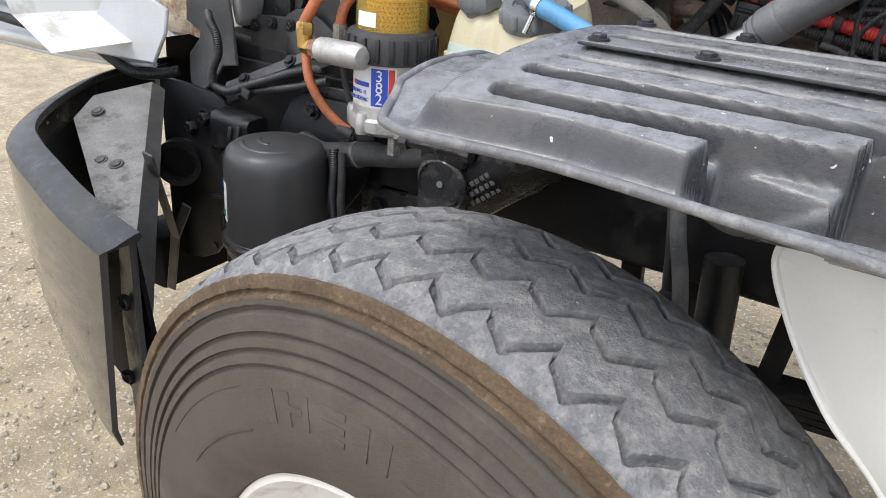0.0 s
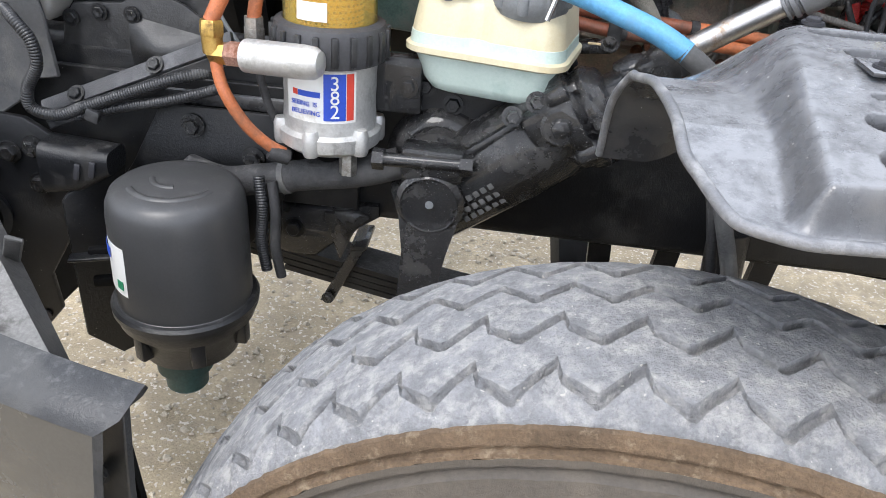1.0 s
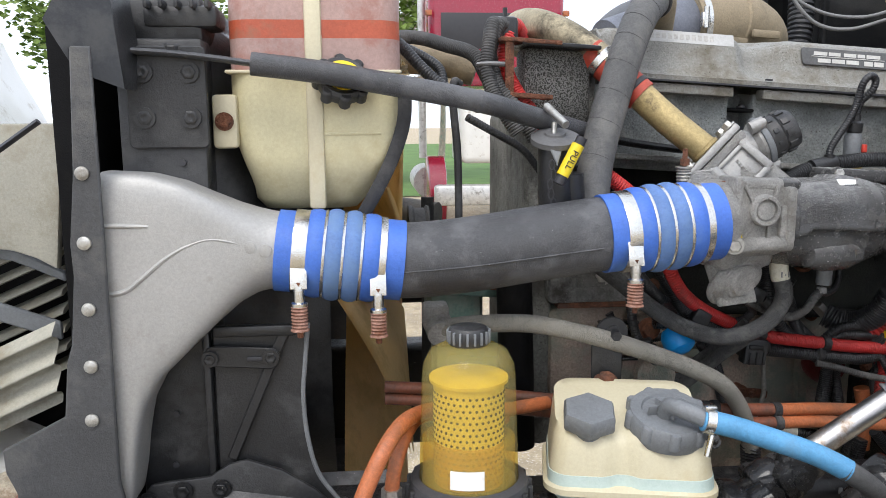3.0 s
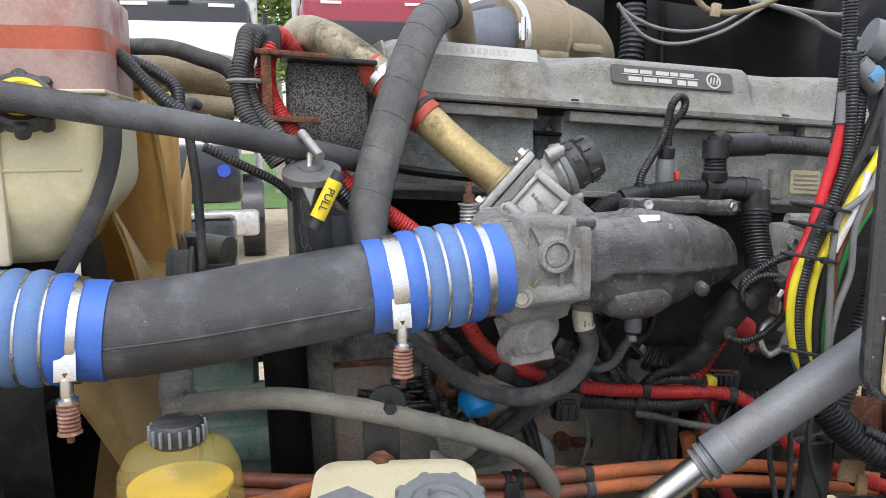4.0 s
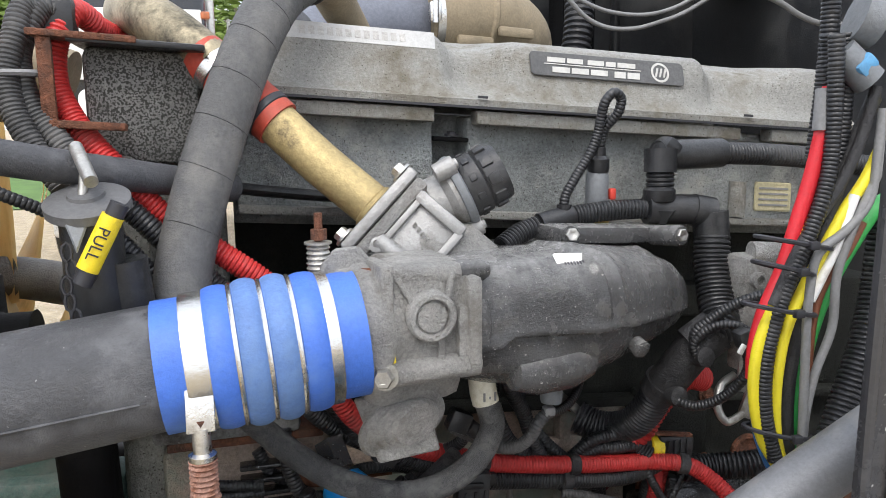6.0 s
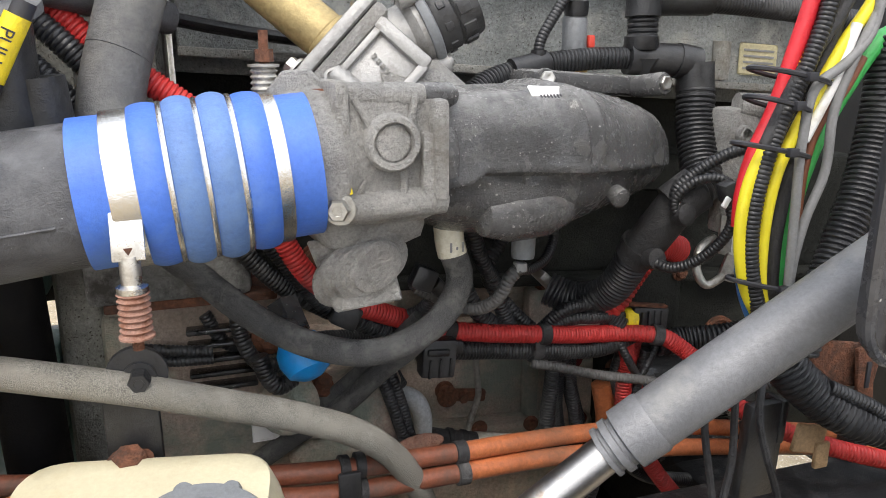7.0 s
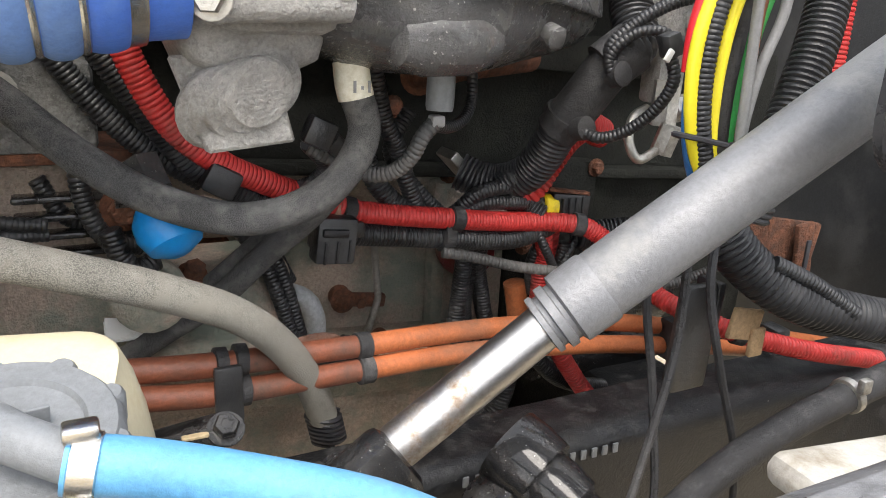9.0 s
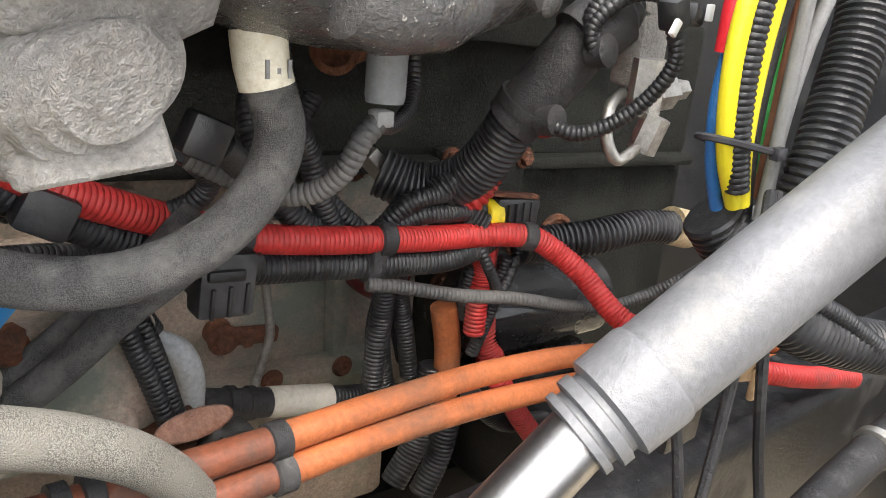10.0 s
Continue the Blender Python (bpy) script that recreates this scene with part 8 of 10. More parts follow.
part("hose_tail", loom([(0.165, 1.60, 0.994), (0.213, 1.60, 0.983), (0.27, 1.60, 0.968)], 0.0125, 0.0045, 0.1, 14), "loom", low)
part("wrap", tube([(0.105, 1.60, 1.008), (0.172, 1.60, 0.992)], 0.0155, 20), surface("white_wrap", (0.62, 0.59, 0.52), 0.7), low, "white taped wrap")
part("end_fitting", [lathe([(0.015, 0), (0.017, 0.003), (0.017, 0.016), (0.0145, 0.018)], (-0.082, 1.60, 1.074), (0.96, 0, -0.25), 6), lathe([(0.0165, 0), (0.0165, 0.034), (0.012, 0.036)], (-0.063, 1.60, 1.069), (0.96, 0, -0.25), 20)], surface("pale_fitting", (0.46, 0.45, 0.40), 0.45, metal=0.4, var=0.2), low, "pale grey fitting")
part("thin_tube", tube([(-0.050, 1.595, 1.067), (-0.020, 1.595, 1.063), (0.0, 1.595, 1.055), (0.008, 1.597, 1.04)], 0.005, 10), "steel", low, "bright thin tube")
for x, z in ((0.062, 1.020), (0.082, 1.014)):
    part("band", lathe([(0.0150, 0), (0.0165, 0.001), (0.0165, 0.008), (0.0150, 0.009)], (x, 1.60, z), (0.96, 0, -0.25), 18), "rubber", low)
ovals = thing("oval_bracket", (-0.01, 1.48, 1.08), "rusty oval bracket with a black connector", "bracket")
part("oval_plate", plate([(0.030 * math.cos(a), 0.011 * math.sin(a)) for a in np.linspace(0, 6.02, 24)], 0.005, (-0.010, 1.478, 1.090), (0.98, 0.05, 0.02), (0.05, 0.6, 0.8), bevel=0.0015), "rustpink", ovals)
part("connector_block", box((0.014, 1.480, 1.070), (0.034, 0.024, 0.022), 0.003, (0, 12, 0)), "plastic", ovals)
part("connector_rib", box((0.004, 1.467, 1.071), (0.003, 0.004, 0.018), 0.001, (0, 12, 0)), "frame", ovals)
part("connector_rib", box((0.022, 1.467, 1.068), (0.003, 0.004, 0.018), 0.001, (0, 12, 0)), "frame", ovals)
single("block_label", plate(rounded(0.07, 0.028, 0.002), 0.002, (-0.165, 1.50, 1.128), (1, 0.03, 0), (0, 0.2, 1)), "label", "pale barcode plate on the pump", "label")
pump = thing("compressor", (-0.25, 1.55, 1.1), "dark grey air compressor with springs and bolts", "compressor")
part("head", [box((-0.27, 1.53, 1.33), (0.16, 0.10, 0.075), 0.008), box((-0.28, 1.48, 1.345), (0.05, 0.02, 0.05), 0.006)], surface("sooty_casting", (0.24, 0.24, 0.23), 0.65, metal=0.2, var=0.35, bump=0.6, dirt=(0.05, 0.045, 0.04), dirt_amount=0.4, speck=(0.35, 0.34, 0.32), speck_at=0.72), pump)
part("cylinder", [box((-0.25, 1.55, 1.20), (0.19, 0.10, 0.17), 0.02), box((-0.17, 1.56, 1.12), (0.30, 0.10, 0.10), 0.015), box((-0.10, 1.53, 1.085), (0.12, 0.06, 0.03), 0.01), lathe([(0.03, 0), (0.034, 0.004), (0.034, 0.03), (0.02, 0.036)], (-0.16, 1.505, 1.16), (0, -1, 0.1), 20)], "block", pump)
for k in range(5):
    part("fin", box((-0.225, 1.492, 1.255 - 0.016 * k), (0.07, 0.02, 0.006), 0.003), "gearcast", pump)
part("head_bolt", bolt((-0.262, 1.476, 1.343), (0, -1, 0), 0.013, 0.012), "zinc", pump)
part("side_bolt", bolt((-0.175, 1.48, 1.245), (0, -1, 0), 0.014, 0.012), "rust", pump)
part("small_bolt", bolt((-0.12, 1.50, 1.17), (0.2, -0.6, 0.8), 0.010, 0.016), "rust", pump)
part("rust_gasket", box((-0.25, 1.535, 1.289), (0.17, 0.104, 0.010), 0.002), "rust", pump)
cross = thing("exhaust_stub", (0.2, 1.6, 1.35), "rusty pipe stubs under the manifold", "pipe")
part("stub", tube([(0.10, 1.49, 1.355), (0.16, 1.53, 1.36), (0.30, 1.60, 1.365)], 0.017, 16), "rust", cross)
part("flange", lathe([(0.014, -0.006), (0.018, 0), (0.012, 0.002), (0.010, -0.004)], (0.100, 1.485, 1.354), (-0.5, -0.8, 0), 18), "rust", cross)
single("steel_strap", [box((0.190, 1.56, 1.245), (0.012, 0.04, 0.05), 0.002, (0, -45, 0)), box((0.215, 1.55, 1.222), (0.010, 0.012, 0.05), 0.002, (0, -40, 0))], "zinc", "bare steel strap on a block bolt", "bracket")
single("red_filter", lathe([(0.001, 0), (0.028, 0.0), (0.036, 0.012), (0.038, 0.03), (0.036, 0.05)], (0.245, 1.605, 1.115), (0, 1, 0.1), 28), surface("dark_red_plastic", (0.12, 0.01, 0.012), 0.35, var=0.2), "dark red round cap behind the looms", "cap")
single("starter_motor", [tube([(0.33, 1.58, 1.06), (0.52, 1.58, 1.05)], 0.05, 28), tube([(0.30, 1.58, 1.06), (0.34, 1.58, 1.06)], 0.038, 24), tube([(0.31, 1.56, 0.98), (0.50, 1.56, 0.97)], 0.03, 20)], "gearcast", "black starter motor low beside the block", "starter")
single("copper_pipe", tube([(0.265, 1.54, 1.10), (0.275, 1.54, 1.05), (0.275, 1.54, 0.98)], 0.014, 14), "orange", "orange copper coloured vertical pipe", "pipe")

# more looms and small connectors low in the bay
for pts, r, mat, label in (([(0.189, 1.530, 1.165), (0.190, 1.540, 1.110), (0.187, 1.540, 1.081), (0.184, 1.540, 1.035)], 0.0105, "loom", "black corrugated loom dropping beside the block"),
                           ([(0.205, 1.545, 1.16), (0.228, 1.560, 1.098), (0.235, 1.560, 1.066), (0.243, 1.560, 1.02)], 0.0095, "loom", "black corrugated loom dropping beside the block"),
                           ([(0.270, 1.495, 1.185), (0.284, 1.510, 1.146), (0.282, 1.510, 1.121), (0.281, 1.510, 1.080)], 0.011, "redloom", "red corrugated loom dropping beside the block"),
                           ([(0.262, 1.452, 1.065), (0.298, 1.450, 1.012), (0.322, 1.450, 0.981), (0.35, 1.46, 0.95)], 0.011, "redloom", "dull red corrugated loom below the air lines"),
                           ([(0.245, 1.468, 1.045), (0.283, 1.470, 1.005), (0.321, 1.480, 0.981), (0.38, 1.49, 0.96)], 0.010, "loom", "black corrugated loom below the air lines"),
                           ([(0.216, 1.460, 1.035), (0.207, 1.460, 0.994), (0.190, 1.460, 0.96)], 0.012, "loom", "black corrugated loom below the air lines"),
                           ([(0.252, 1.492, 1.195), (0.267, 1.480, 1.158), (0.292, 1.490, 1.130), (0.316, 1.500, 1.154), (0.334, 1.510, 1.170)], 0.0055, "loom", "thin black loom looped behind the red cable"),
                           ([(0.15, 1.505, 1.200), (0.178, 1.490, 1.231), (0.211, 1.490, 1.236), (0.260, 1.500, 1.232)], 0.0085, "loom", "black corrugated loom over the red cable"),
                           ([(0.14, 1.505, 1.192), (0.186, 1.490, 1.219), (0.219, 1.490, 1.218), (0.265, 1.500, 1.212)], 0.0085, "loom", "black corrugated loom over the red cable"),
                           ([(-0.03, 1.425, 1.305), (-0.006, 1.450, 1.278), (-0.015, 1.460, 1.262), (-0.055, 1.475, 1.248)], 0.0075, "loom", "short black loom under the inlet casting"),
                           ([(0.046, 1.470, 1.365), (0.063, 1.480, 1.314), (0.083, 1.490, 1.281), (0.093, 1.490, 1.250), (0.110, 1.495, 1.215)], 0.0095, "loom", "black corrugated loom under the manifold"),
                           ([(-0.31, 1.482, 1.246), (-0.267, 1.480, 1.239), (-0.235, 1.480, 1.234)], 0.0065, "loom", "black loom on the compressor"),
                           ([(-0.30, 1.478, 1.232), (-0.263, 1.478, 1.228), (-0.235, 1.480, 1.226)], 0.0055, "loom", "black loom on the compressor"),
                           ([(-0.190, 1.450, 1.235), (-0.183, 1.450, 1.212), (-0.172, 1.452, 1.198), (-0.155, 1.46, 1.202)], 0.0095, "loom", "short black loom below the blue cap")):
    hose("wire_loom", pts, r, mat, label, "loom", "red looms" if mat == "redloom" else "black looms", True)
lowc = thing("loom_connector", (0.015, 1.47, 1.20), "black square connector with copper tabs", "connector")
part("shell", box((0.006, 1.462, 1.205), (0.040, 0.024, 0.046), 0.004, (0, 6, 0)), "plastic", lowc)
part("latch", box((0.004, 1.449, 1.214), (0.026, 0.006, 0.008), 0.002, (0, 6, 0)), "frame", lowc)
for k in range(3):
    part("shell_rib", box((-0.006 + 0.012 * k, 1.4495, 1.195), (0.003, 0.004, 0.022), 0.001, (0, 6, 0)), "frame", lowc)

# ---- coloured wire bundle with ties ----
bund = thing("wire_bundle", (0.27, 1.27, 1.2), "bundle of red yellow green and black wires with ties", "wire bundle")
for material, label, r, ribbed, pts in (
        ("redwire", "thick red wire", 0.0078, 0, [(0.313, 1.271, 1.667), (0.309, 1.271, 1.636), (0.298, 1.271, 1.583), (0.284, 1.271, 1.535), (0.269, 1.271, 1.486), (0.252, 1.271, 1.448), (0.243, 1.271, 1.409), (0.243, 1.271, 1.380)]),
        ("yellowwire", "yellow wire", 0.0062, 0, [(0.304, 1.263, 1.557), (0.291, 1.263, 1.530), (0.272, 1.263, 1.490), (0.256, 1.263, 1.455), (0.243, 1.263, 1.423), (0.238, 1.263, 1.389), (0.241, 1.263, 1.354), (0.252, 1.263, 1.317), (0.273, 1.263, 1.284)]),
        ("loom", "black corrugated wire", 0.0080, 1, [(0.305, 1.259, 1.715), (0.307, 1.259, 1.685), (0.309, 1.259, 1.620), (0.305, 1.259, 1.573), (0.289, 1.259, 1.525), (0.272, 1.259, 1.488), (0.258, 1.259, 1.450), (0.249, 1.259, 1.412), (0.247, 1.259, 1.372), (0.252, 1.259, 1.336), (0.265, 1.259, 1.296)]),
        ("yellowwire", "yellow wire", 0.0060, 0, [(0.390, 1.261, 1.657), (0.379, 1.261, 1.631), (0.353, 1.261, 1.577), (0.330, 1.261, 1.546), (0.307, 1.261, 1.505), (0.285, 1.261, 1.465), (0.271, 1.261, 1.432), (0.264, 1.261, 1.393), (0.263, 1.261, 1.352), (0.267, 1.261, 1.316), (0.277, 1.261, 1.284)]),
        ("rubber", "thick black wire", 0.0075, 0, [(0.365, 1.270, 1.657), (0.344, 1.270, 1.609), (0.324, 1.270, 1.556), (0.310, 1.270, 1.501), (0.294, 1.270, 1.440), (0.286, 1.270, 1.388), (0.284, 1.270, 1.347), (0.288, 1.270, 1.304), (0.296, 1.270, 1.272)]),
        ("greenwire", "green wire", 0.0100, 0, [(0.429, 1.277, 1.567), (0.407, 1.277, 1.556), (0.381, 1.277, 1.543), (0.351, 1.277, 1.504), (0.328, 1.277, 1.465), (0.310, 1.277, 1.414), (0.303, 1.277, 1.367), (0.300, 1.277, 1.331), (0.299, 1.277, 1.293)]),
        ("bluewire", "blue wire", 0.0046, 0, [(0.252, 1.276, 1.384), (0.250, 1.276, 1.349), (0.258, 1.276, 1.311), (0.274, 1.276, 1.278)]),
        ("brownwire", "brown wire", 0.0050, 0, [(0.360, 1.268, 1.533), (0.343, 1.268, 1.503), (0.319, 1.268, 1.473), (0.308, 1.268, 1.439), (0.305, 1.268, 1.381), (0.304, 1.268, 1.333), (0.304, 1.268, 1.284)]),
        ("loom", "black corrugated wire", 0.0092, 1, [(0.314, 1.278, 1.718), (0.317, 1.278, 1.688), (0.318, 1.278, 1.636), (0.320, 1.278, 1.583), (0.313, 1.278, 1.545), (0.297, 1.278, 1.501)]),
        ("loom", "black corrugated wire", 0.0092, 1, [(0.334, 1.278, 1.719), (0.336, 1.278, 1.688), (0.336, 1.278, 1.636), (0.333, 1.278, 1.588), (0.320, 1.278, 1.539), (0.305, 1.278, 1.500)]),
        ("greywire", "grey wire", 0.0046, 0, [(0.360, 1.253, 1.646), (0.358, 1.253, 1.609), (0.352, 1.253, 1.556), (0.325, 1.253, 1.527), (0.296, 1.253, 1.507), (0.288, 1.253, 1.461), (0.289, 1.253, 1.387), (0.291, 1.253, 1.310), (0.290, 1.253, 1.274)]),
        ("greywire", "grey wire", 0.0046, 0, [(0.364, 1.254, 1.625), (0.362, 1.254, 1.588), (0.338, 1.254, 1.535), (0.321, 1.254, 1.486), (0.319, 1.254, 1.430), (0.303, 1.254, 1.386), (0.294, 1.254, 1.339), (0.294, 1.254, 1.291)]),
        ("label", "white wire", 0.0052, 0, [(0.339, 1.258, 1.562), (0.329, 1.258, 1.535), (0.319, 1.258, 1.508), (0.307, 1.258, 1.484), (0.294, 1.258, 1.459)]),
        ("rubber", "thick black wire", 0.0058, 0, [(0.357, 1.260, 1.667), (0.346, 1.260, 1.625), (0.328, 1.260, 1.583), (0.303, 1.260, 1.546), (0.281, 1.260, 1.515), (0.265, 1.260, 1.483), (0.253, 1.260, 1.456)])):
    part("wire", loom(pts, r, 0.0042, 0.12, 12) if ribbed else tube(pts, r, 12, 0.010), material, bund, label)
for x, z, wide in ((0.277, 1.517, 0.040), (0.267, 1.492, 0.030), (0.265, 1.451, 0.038), (0.272, 1.322, 0.036)):
    part("cable_tie", [tube([(x + wide * math.cos(a) - 0.004 * math.sin(a), 1.266 + 0.021 * math.sin(a), z - 0.008 * math.cos(a)) for a in np.linspace(0, 6.28, 22)], 0.0024, 6, 0.006), box((x + 0.004, 1.243, z), (0.010, 0.007, 0.008), 0.001)], "ink", bund, "black cable tie")
for pts in ([(0.262, 1.235, 1.30), (0.200, 1.20, 1.272), (0.200, 1.20, 1.175), (0.175, 1.19, 1.10), (0.150, 1.18, 1.04)], [(0.27, 1.235, 1.30), (0.225, 1.20, 1.231), (0.255, 1.20, 1.14), (0.288, 1.20, 1.059), (0.30, 1.20, 1.0)], [(0.25, 1.24, 1.28), (0.201, 1.24, 1.230), (0.200, 1.22, 1.13), (0.199, 1.20, 1.046), (0.20, 1.20, 0.98)]):
    part("wire", tube(pts, 0.0036, 8), "rubber", bund, "thin hanging black wire")

# looms and panel near the cab
rear = thing("cab_harness", (0.4, 1.24, 1.1), "thick black corrugated cab harness", "harness")
part("trunk", loom([(0.285, 1.285, 1.27), (0.300, 1.278, 1.252), (0.329, 1.262, 1.213), (0.371, 1.242, 1.181), (0.450, 1.222, 1.155), (0.58, 1.20, 1.13)], 0.0225, 0.0062, 0.1, 18), "loom", rear)
part("upper_trunk", loom([(0.40, 1.275, 1.55), (0.385, 1.265, 1.46), (0.358, 1.25, 1.40), (0.335, 1.242, 1.357), (0.312, 1.235, 1.31), (0.30, 1.24, 1.26)], 0.0185, 0.0055, 0.1, 16), "loom", rear)
part("red_trunk", loom([(0.43, 1.29, 1.60), (0.42, 1.28, 1.48), (0.415, 1.275, 1.38)], 0.012, 0.0042, 0.1, 14), "redloom", rear, "red corrugated cable")
part("side_loom", loom([(0.345, 1.24, 1.215), (0.385, 1.225, 1.195), (0.43, 1.21, 1.165)], 0.008), "loom", rear)
rb = thing("rusty_bracket", (0.40, 1.26, 1.15), "rusted brown slotted steel bracket", "bracket")
part("plate", [box((0.40, 1.285, 1.215), (0.11, 0.008, 0.05), 0.003, (0, 10, 0)), box((0.425, 1.272, 1.195), (0.022, 0.006, 0.085), 0.002, (0, -8, 0))], "rust", rb)
part("slot", box((0.425, 1.2685, 1.205), (0.006, 0.003, 0.03), 0.001), "ink", rb)
part("small_bracket", [box((0.36, 1.272, 1.14), (0.04, 0.006, 0.032), 0.002, (0, 12, 0)), box((0.375, 1.268, 1.12), (0.018, 0.006, 0.03), 0.002)], surface("tan_rust", (0.3, 0.2, 0.11), 0.85, var=0.35), rb)
single("loom_shield", [box((0.314, 1.292, 1.125), (0.052, 0.014, 0.11), 0.004, (0, 4, 6)), box((0.336, 1.300, 1.155), (0.010, 0.03, 0.05), 0.003, (0, 4, 6))], "plastic", "flat black plastic loom guard by the rail", "guard")
hood_plate = thing("hood_bracket", (0.222, 1.045, 1.45), "dark grey plastic hood bracket plate", "bracket")
part("face_plate", plate(rounded(0.15, 0.36, 0.03), 0.012, (0.222, 1.045, 1.522), (0.98, 0.12, -0.12), (0.02, 0.0, 1), bevel=0.003, seg=2), "shield", hood_plate)
part("rolled_edge", tube(smooth_path([vec((0.222, 1.040, 1.522)) + a * vec((0.98, 0.12, -0.12)) + b * vec((0.02, 0, 1)) for a, b in rounded(0.15, 0.36, 0.03)], 0.012), 0.004, 8), "shield", hood_plate)
single("bracket_insert", plate(rounded(0.045, 0.09, 0.012), 0.006, (0.186, 1.031, 1.392), (0.98, 0.12, -0.12), (0.02, 0.0, 1)), "seal", "tan metal insert with a hole", "plate")
pipe2 = thing("rear_pipe", (0.35, 1.18, 1.06), "black bundled pipe with clamp behind the rail", "pipe")
part("pipe", tube([(0.55, 1.18, 1.125), (0.414, 1.18, 1.103), (0.334, 1.18, 1.088), (0.261, 1.18, 1.064), (0.2, 1.18, 1.03)], 0.014, 16), "rubber", pipe2)
part("clamp", [lathe([(0.0145, 0), (0.017, 0.001), (0.017, 0.008), (0.0145, 0.009)], (0.395, 1.18, 1.10), (1, 0, 0.2), 18), box((0.397, 1.165, 1.118), (0.012, 0.008, 0.014), 0.002)], "zinc", pipe2)
single("cab_step_edge", box((0.46, 1.078, 1.095), (0.50, 0.05, 0.028), 0.012, (0, 5.0, -3)), surface("pale_edge", (0.5, 0.48, 0.44), 0.5, var=0.15, dirt=(0.3, 0.26, 0.2), dirt_amount=0.35), "pale dirty plastic fairing edge", "panel")
mount = thing("cab_mount", (0.11, 1.21, 1.04), "black rubber shock mount on the rail", "mount")
part("sleeve", [lathe([(0.022, -0.01), (0.026, 0.0), (0.028, 0.03), (0.026, 0.05), (0.020, 0.055), (0.020, 0.062), (0.025, 0.065), (0.025, 0.075), (0.016, 0.078)], (0.105, 1.250, 1.060), (0.35, -0.72, -0.35), 28)], "gearcast", mount)
part("bolt_head", bolt((0.134, 1.19, 1.030), (0.35, -0.72, -0.35), 0.012, 0.012), "zinc", mount)
part("arm", [box((0.085, 1.245, 1.035), (0.075, 0.05, 0.06), 0.02, (0, -30, 0)), lathe([(0.034, -0.02), (0.036, 0.0), (0.034, 0.02)], (0.10, 1.25, 1.066), (0.35, -0.72, -0.35), 24)], "gearcast", mount)
for k in range(14):
    part("stamped_mark", box((0.065 + 0.0125 * k, 1.2842, 1.032 - 0.0004 * k), (0.006, 0.002, 0.010), 0.0005), "grey", rail, "stamped marks")

# ---- fuel lines round the filter, light blue hose, small things at the front ----
for pts, r in (([(-0.669, 1.11, 1.136), (-0.656, 1.118, 1.165), (-0.639, 1.130, 1.196), (-0.617, 1.165, 1.214), (-0.594, 1.205, 1.214), (-0.55, 1.26, 1.20), (-0.47, 1.31, 1.175), (-0.38, 1.36, 1.165)], 0.0105), ([(-0.628, 1.16, 1.133), (-0.622, 1.165, 1.165), (-0.607, 1.19, 1.195), (-0.585, 1.235, 1.20), (-0.53, 1.29, 1.18), (-0.45, 1.33, 1.155)], 0.0095),
               ([(-0.668, 1.112, 1.094), (-0.660, 1.105, 1.06), (-0.649, 1.100, 1.037), (-0.626, 1.108, 0.995), (-0.598, 1.122, 0.963), (-0.582, 1.13, 0.952)], 0.0085)):
    tagged(hose("fuel_line", pts, r, "orange", "orange brown nylon fuel line at the filter", "fuel line", "fuel lines"))
hose("fuel_line", [(-0.628, 1.165, 1.09), (-0.622, 1.165, 1.04), (-0.605, 1.165, 0.99), (-0.575, 1.165, 0.955)], 0.006, "rubber", "thin black line behind the orange one", "fuel line", "fuel lines")
bh = thing("vent_hose", (-0.1, 1.16, 1.2), "light blue vent hose clamped to the tank cap", "hose")
part("hose_body", tube([(-0.232, 1.133, 1.220), (-0.20, 1.127, 1.213), (-0.15, 1.116, 1.198), (-0.095, 1.100, 1.180), (-0.060, 1.088, 1.163)], 0.0142, 20), "bluehose", bh)
part("hose_end", tube([(-0.066, 1.089, 1.166), (-0.035, 1.088, 1.145), (-0.008, 1.098, 1.120), (0.006, 1.12, 1.09), (0.01, 1.15, 1.04)], 0.0139, 18), "greyhose", bh, "grey lower end of the hose")
part("clamp", [lathe([(0.0145, 0), (0.016, 0.0008), (0.016, 0.012), (0.0145, 0.0128)], (-0.230, 1.1325, 1.2195), (0.96, -0.19, -0.2), 24), box((-0.224, 1.131, 1.236), (0.016, 0.012, 0.008), 0.002), tube([(-0.226, 1.117, 1.206), (-0.234, 1.112, 1.18)], 0.004, 8)], "steel", bh, "silver hose clamp")
hose("black_hose", [(-0.76, 1.20, 0.875), (-0.70, 1.185, 0.868), (-0.64, 1.18, 0.880), (-0.56, 1.175, 0.900), (-0.475, 1.172, 0.918), (-0.42, 1.18, 0.935)], 0.024, "rubber", "thick black rubber hose behind the dryer", seg=20)
hose("black_hose", [(-0.625, 1.14, 0.905), (-0.618, 1.13, 0.86), (-0.622, 1.13, 0.80), (-0.615, 1.13, 0.75)], 0.009, "loom", "black loom hanging behind the dryer", ribbed=True)
hose("black_hose", [(-0.605, 1.14, 0.90), (-0.598, 1.13, 0.85), (-0.60, 1.13, 0.79), (-0.592, 1.13, 0.74)], 0.008, "rubber", "black hose hanging behind the dryer")
single("hose_band", lathe([(0.0245, 0), (0.0265, 0.001), (0.0265, 0.010), (0.0245, 0.011)], (-0.60, 1.178, 0.889), (0.9, -0.05, 0.25), 22), "greyhose", "grey rubber band round a hose", "band")
bar = thing("diagonal_bar", (-0.84, 1.25, 0.98), "black steel diagonal bar with bolts", "bar")
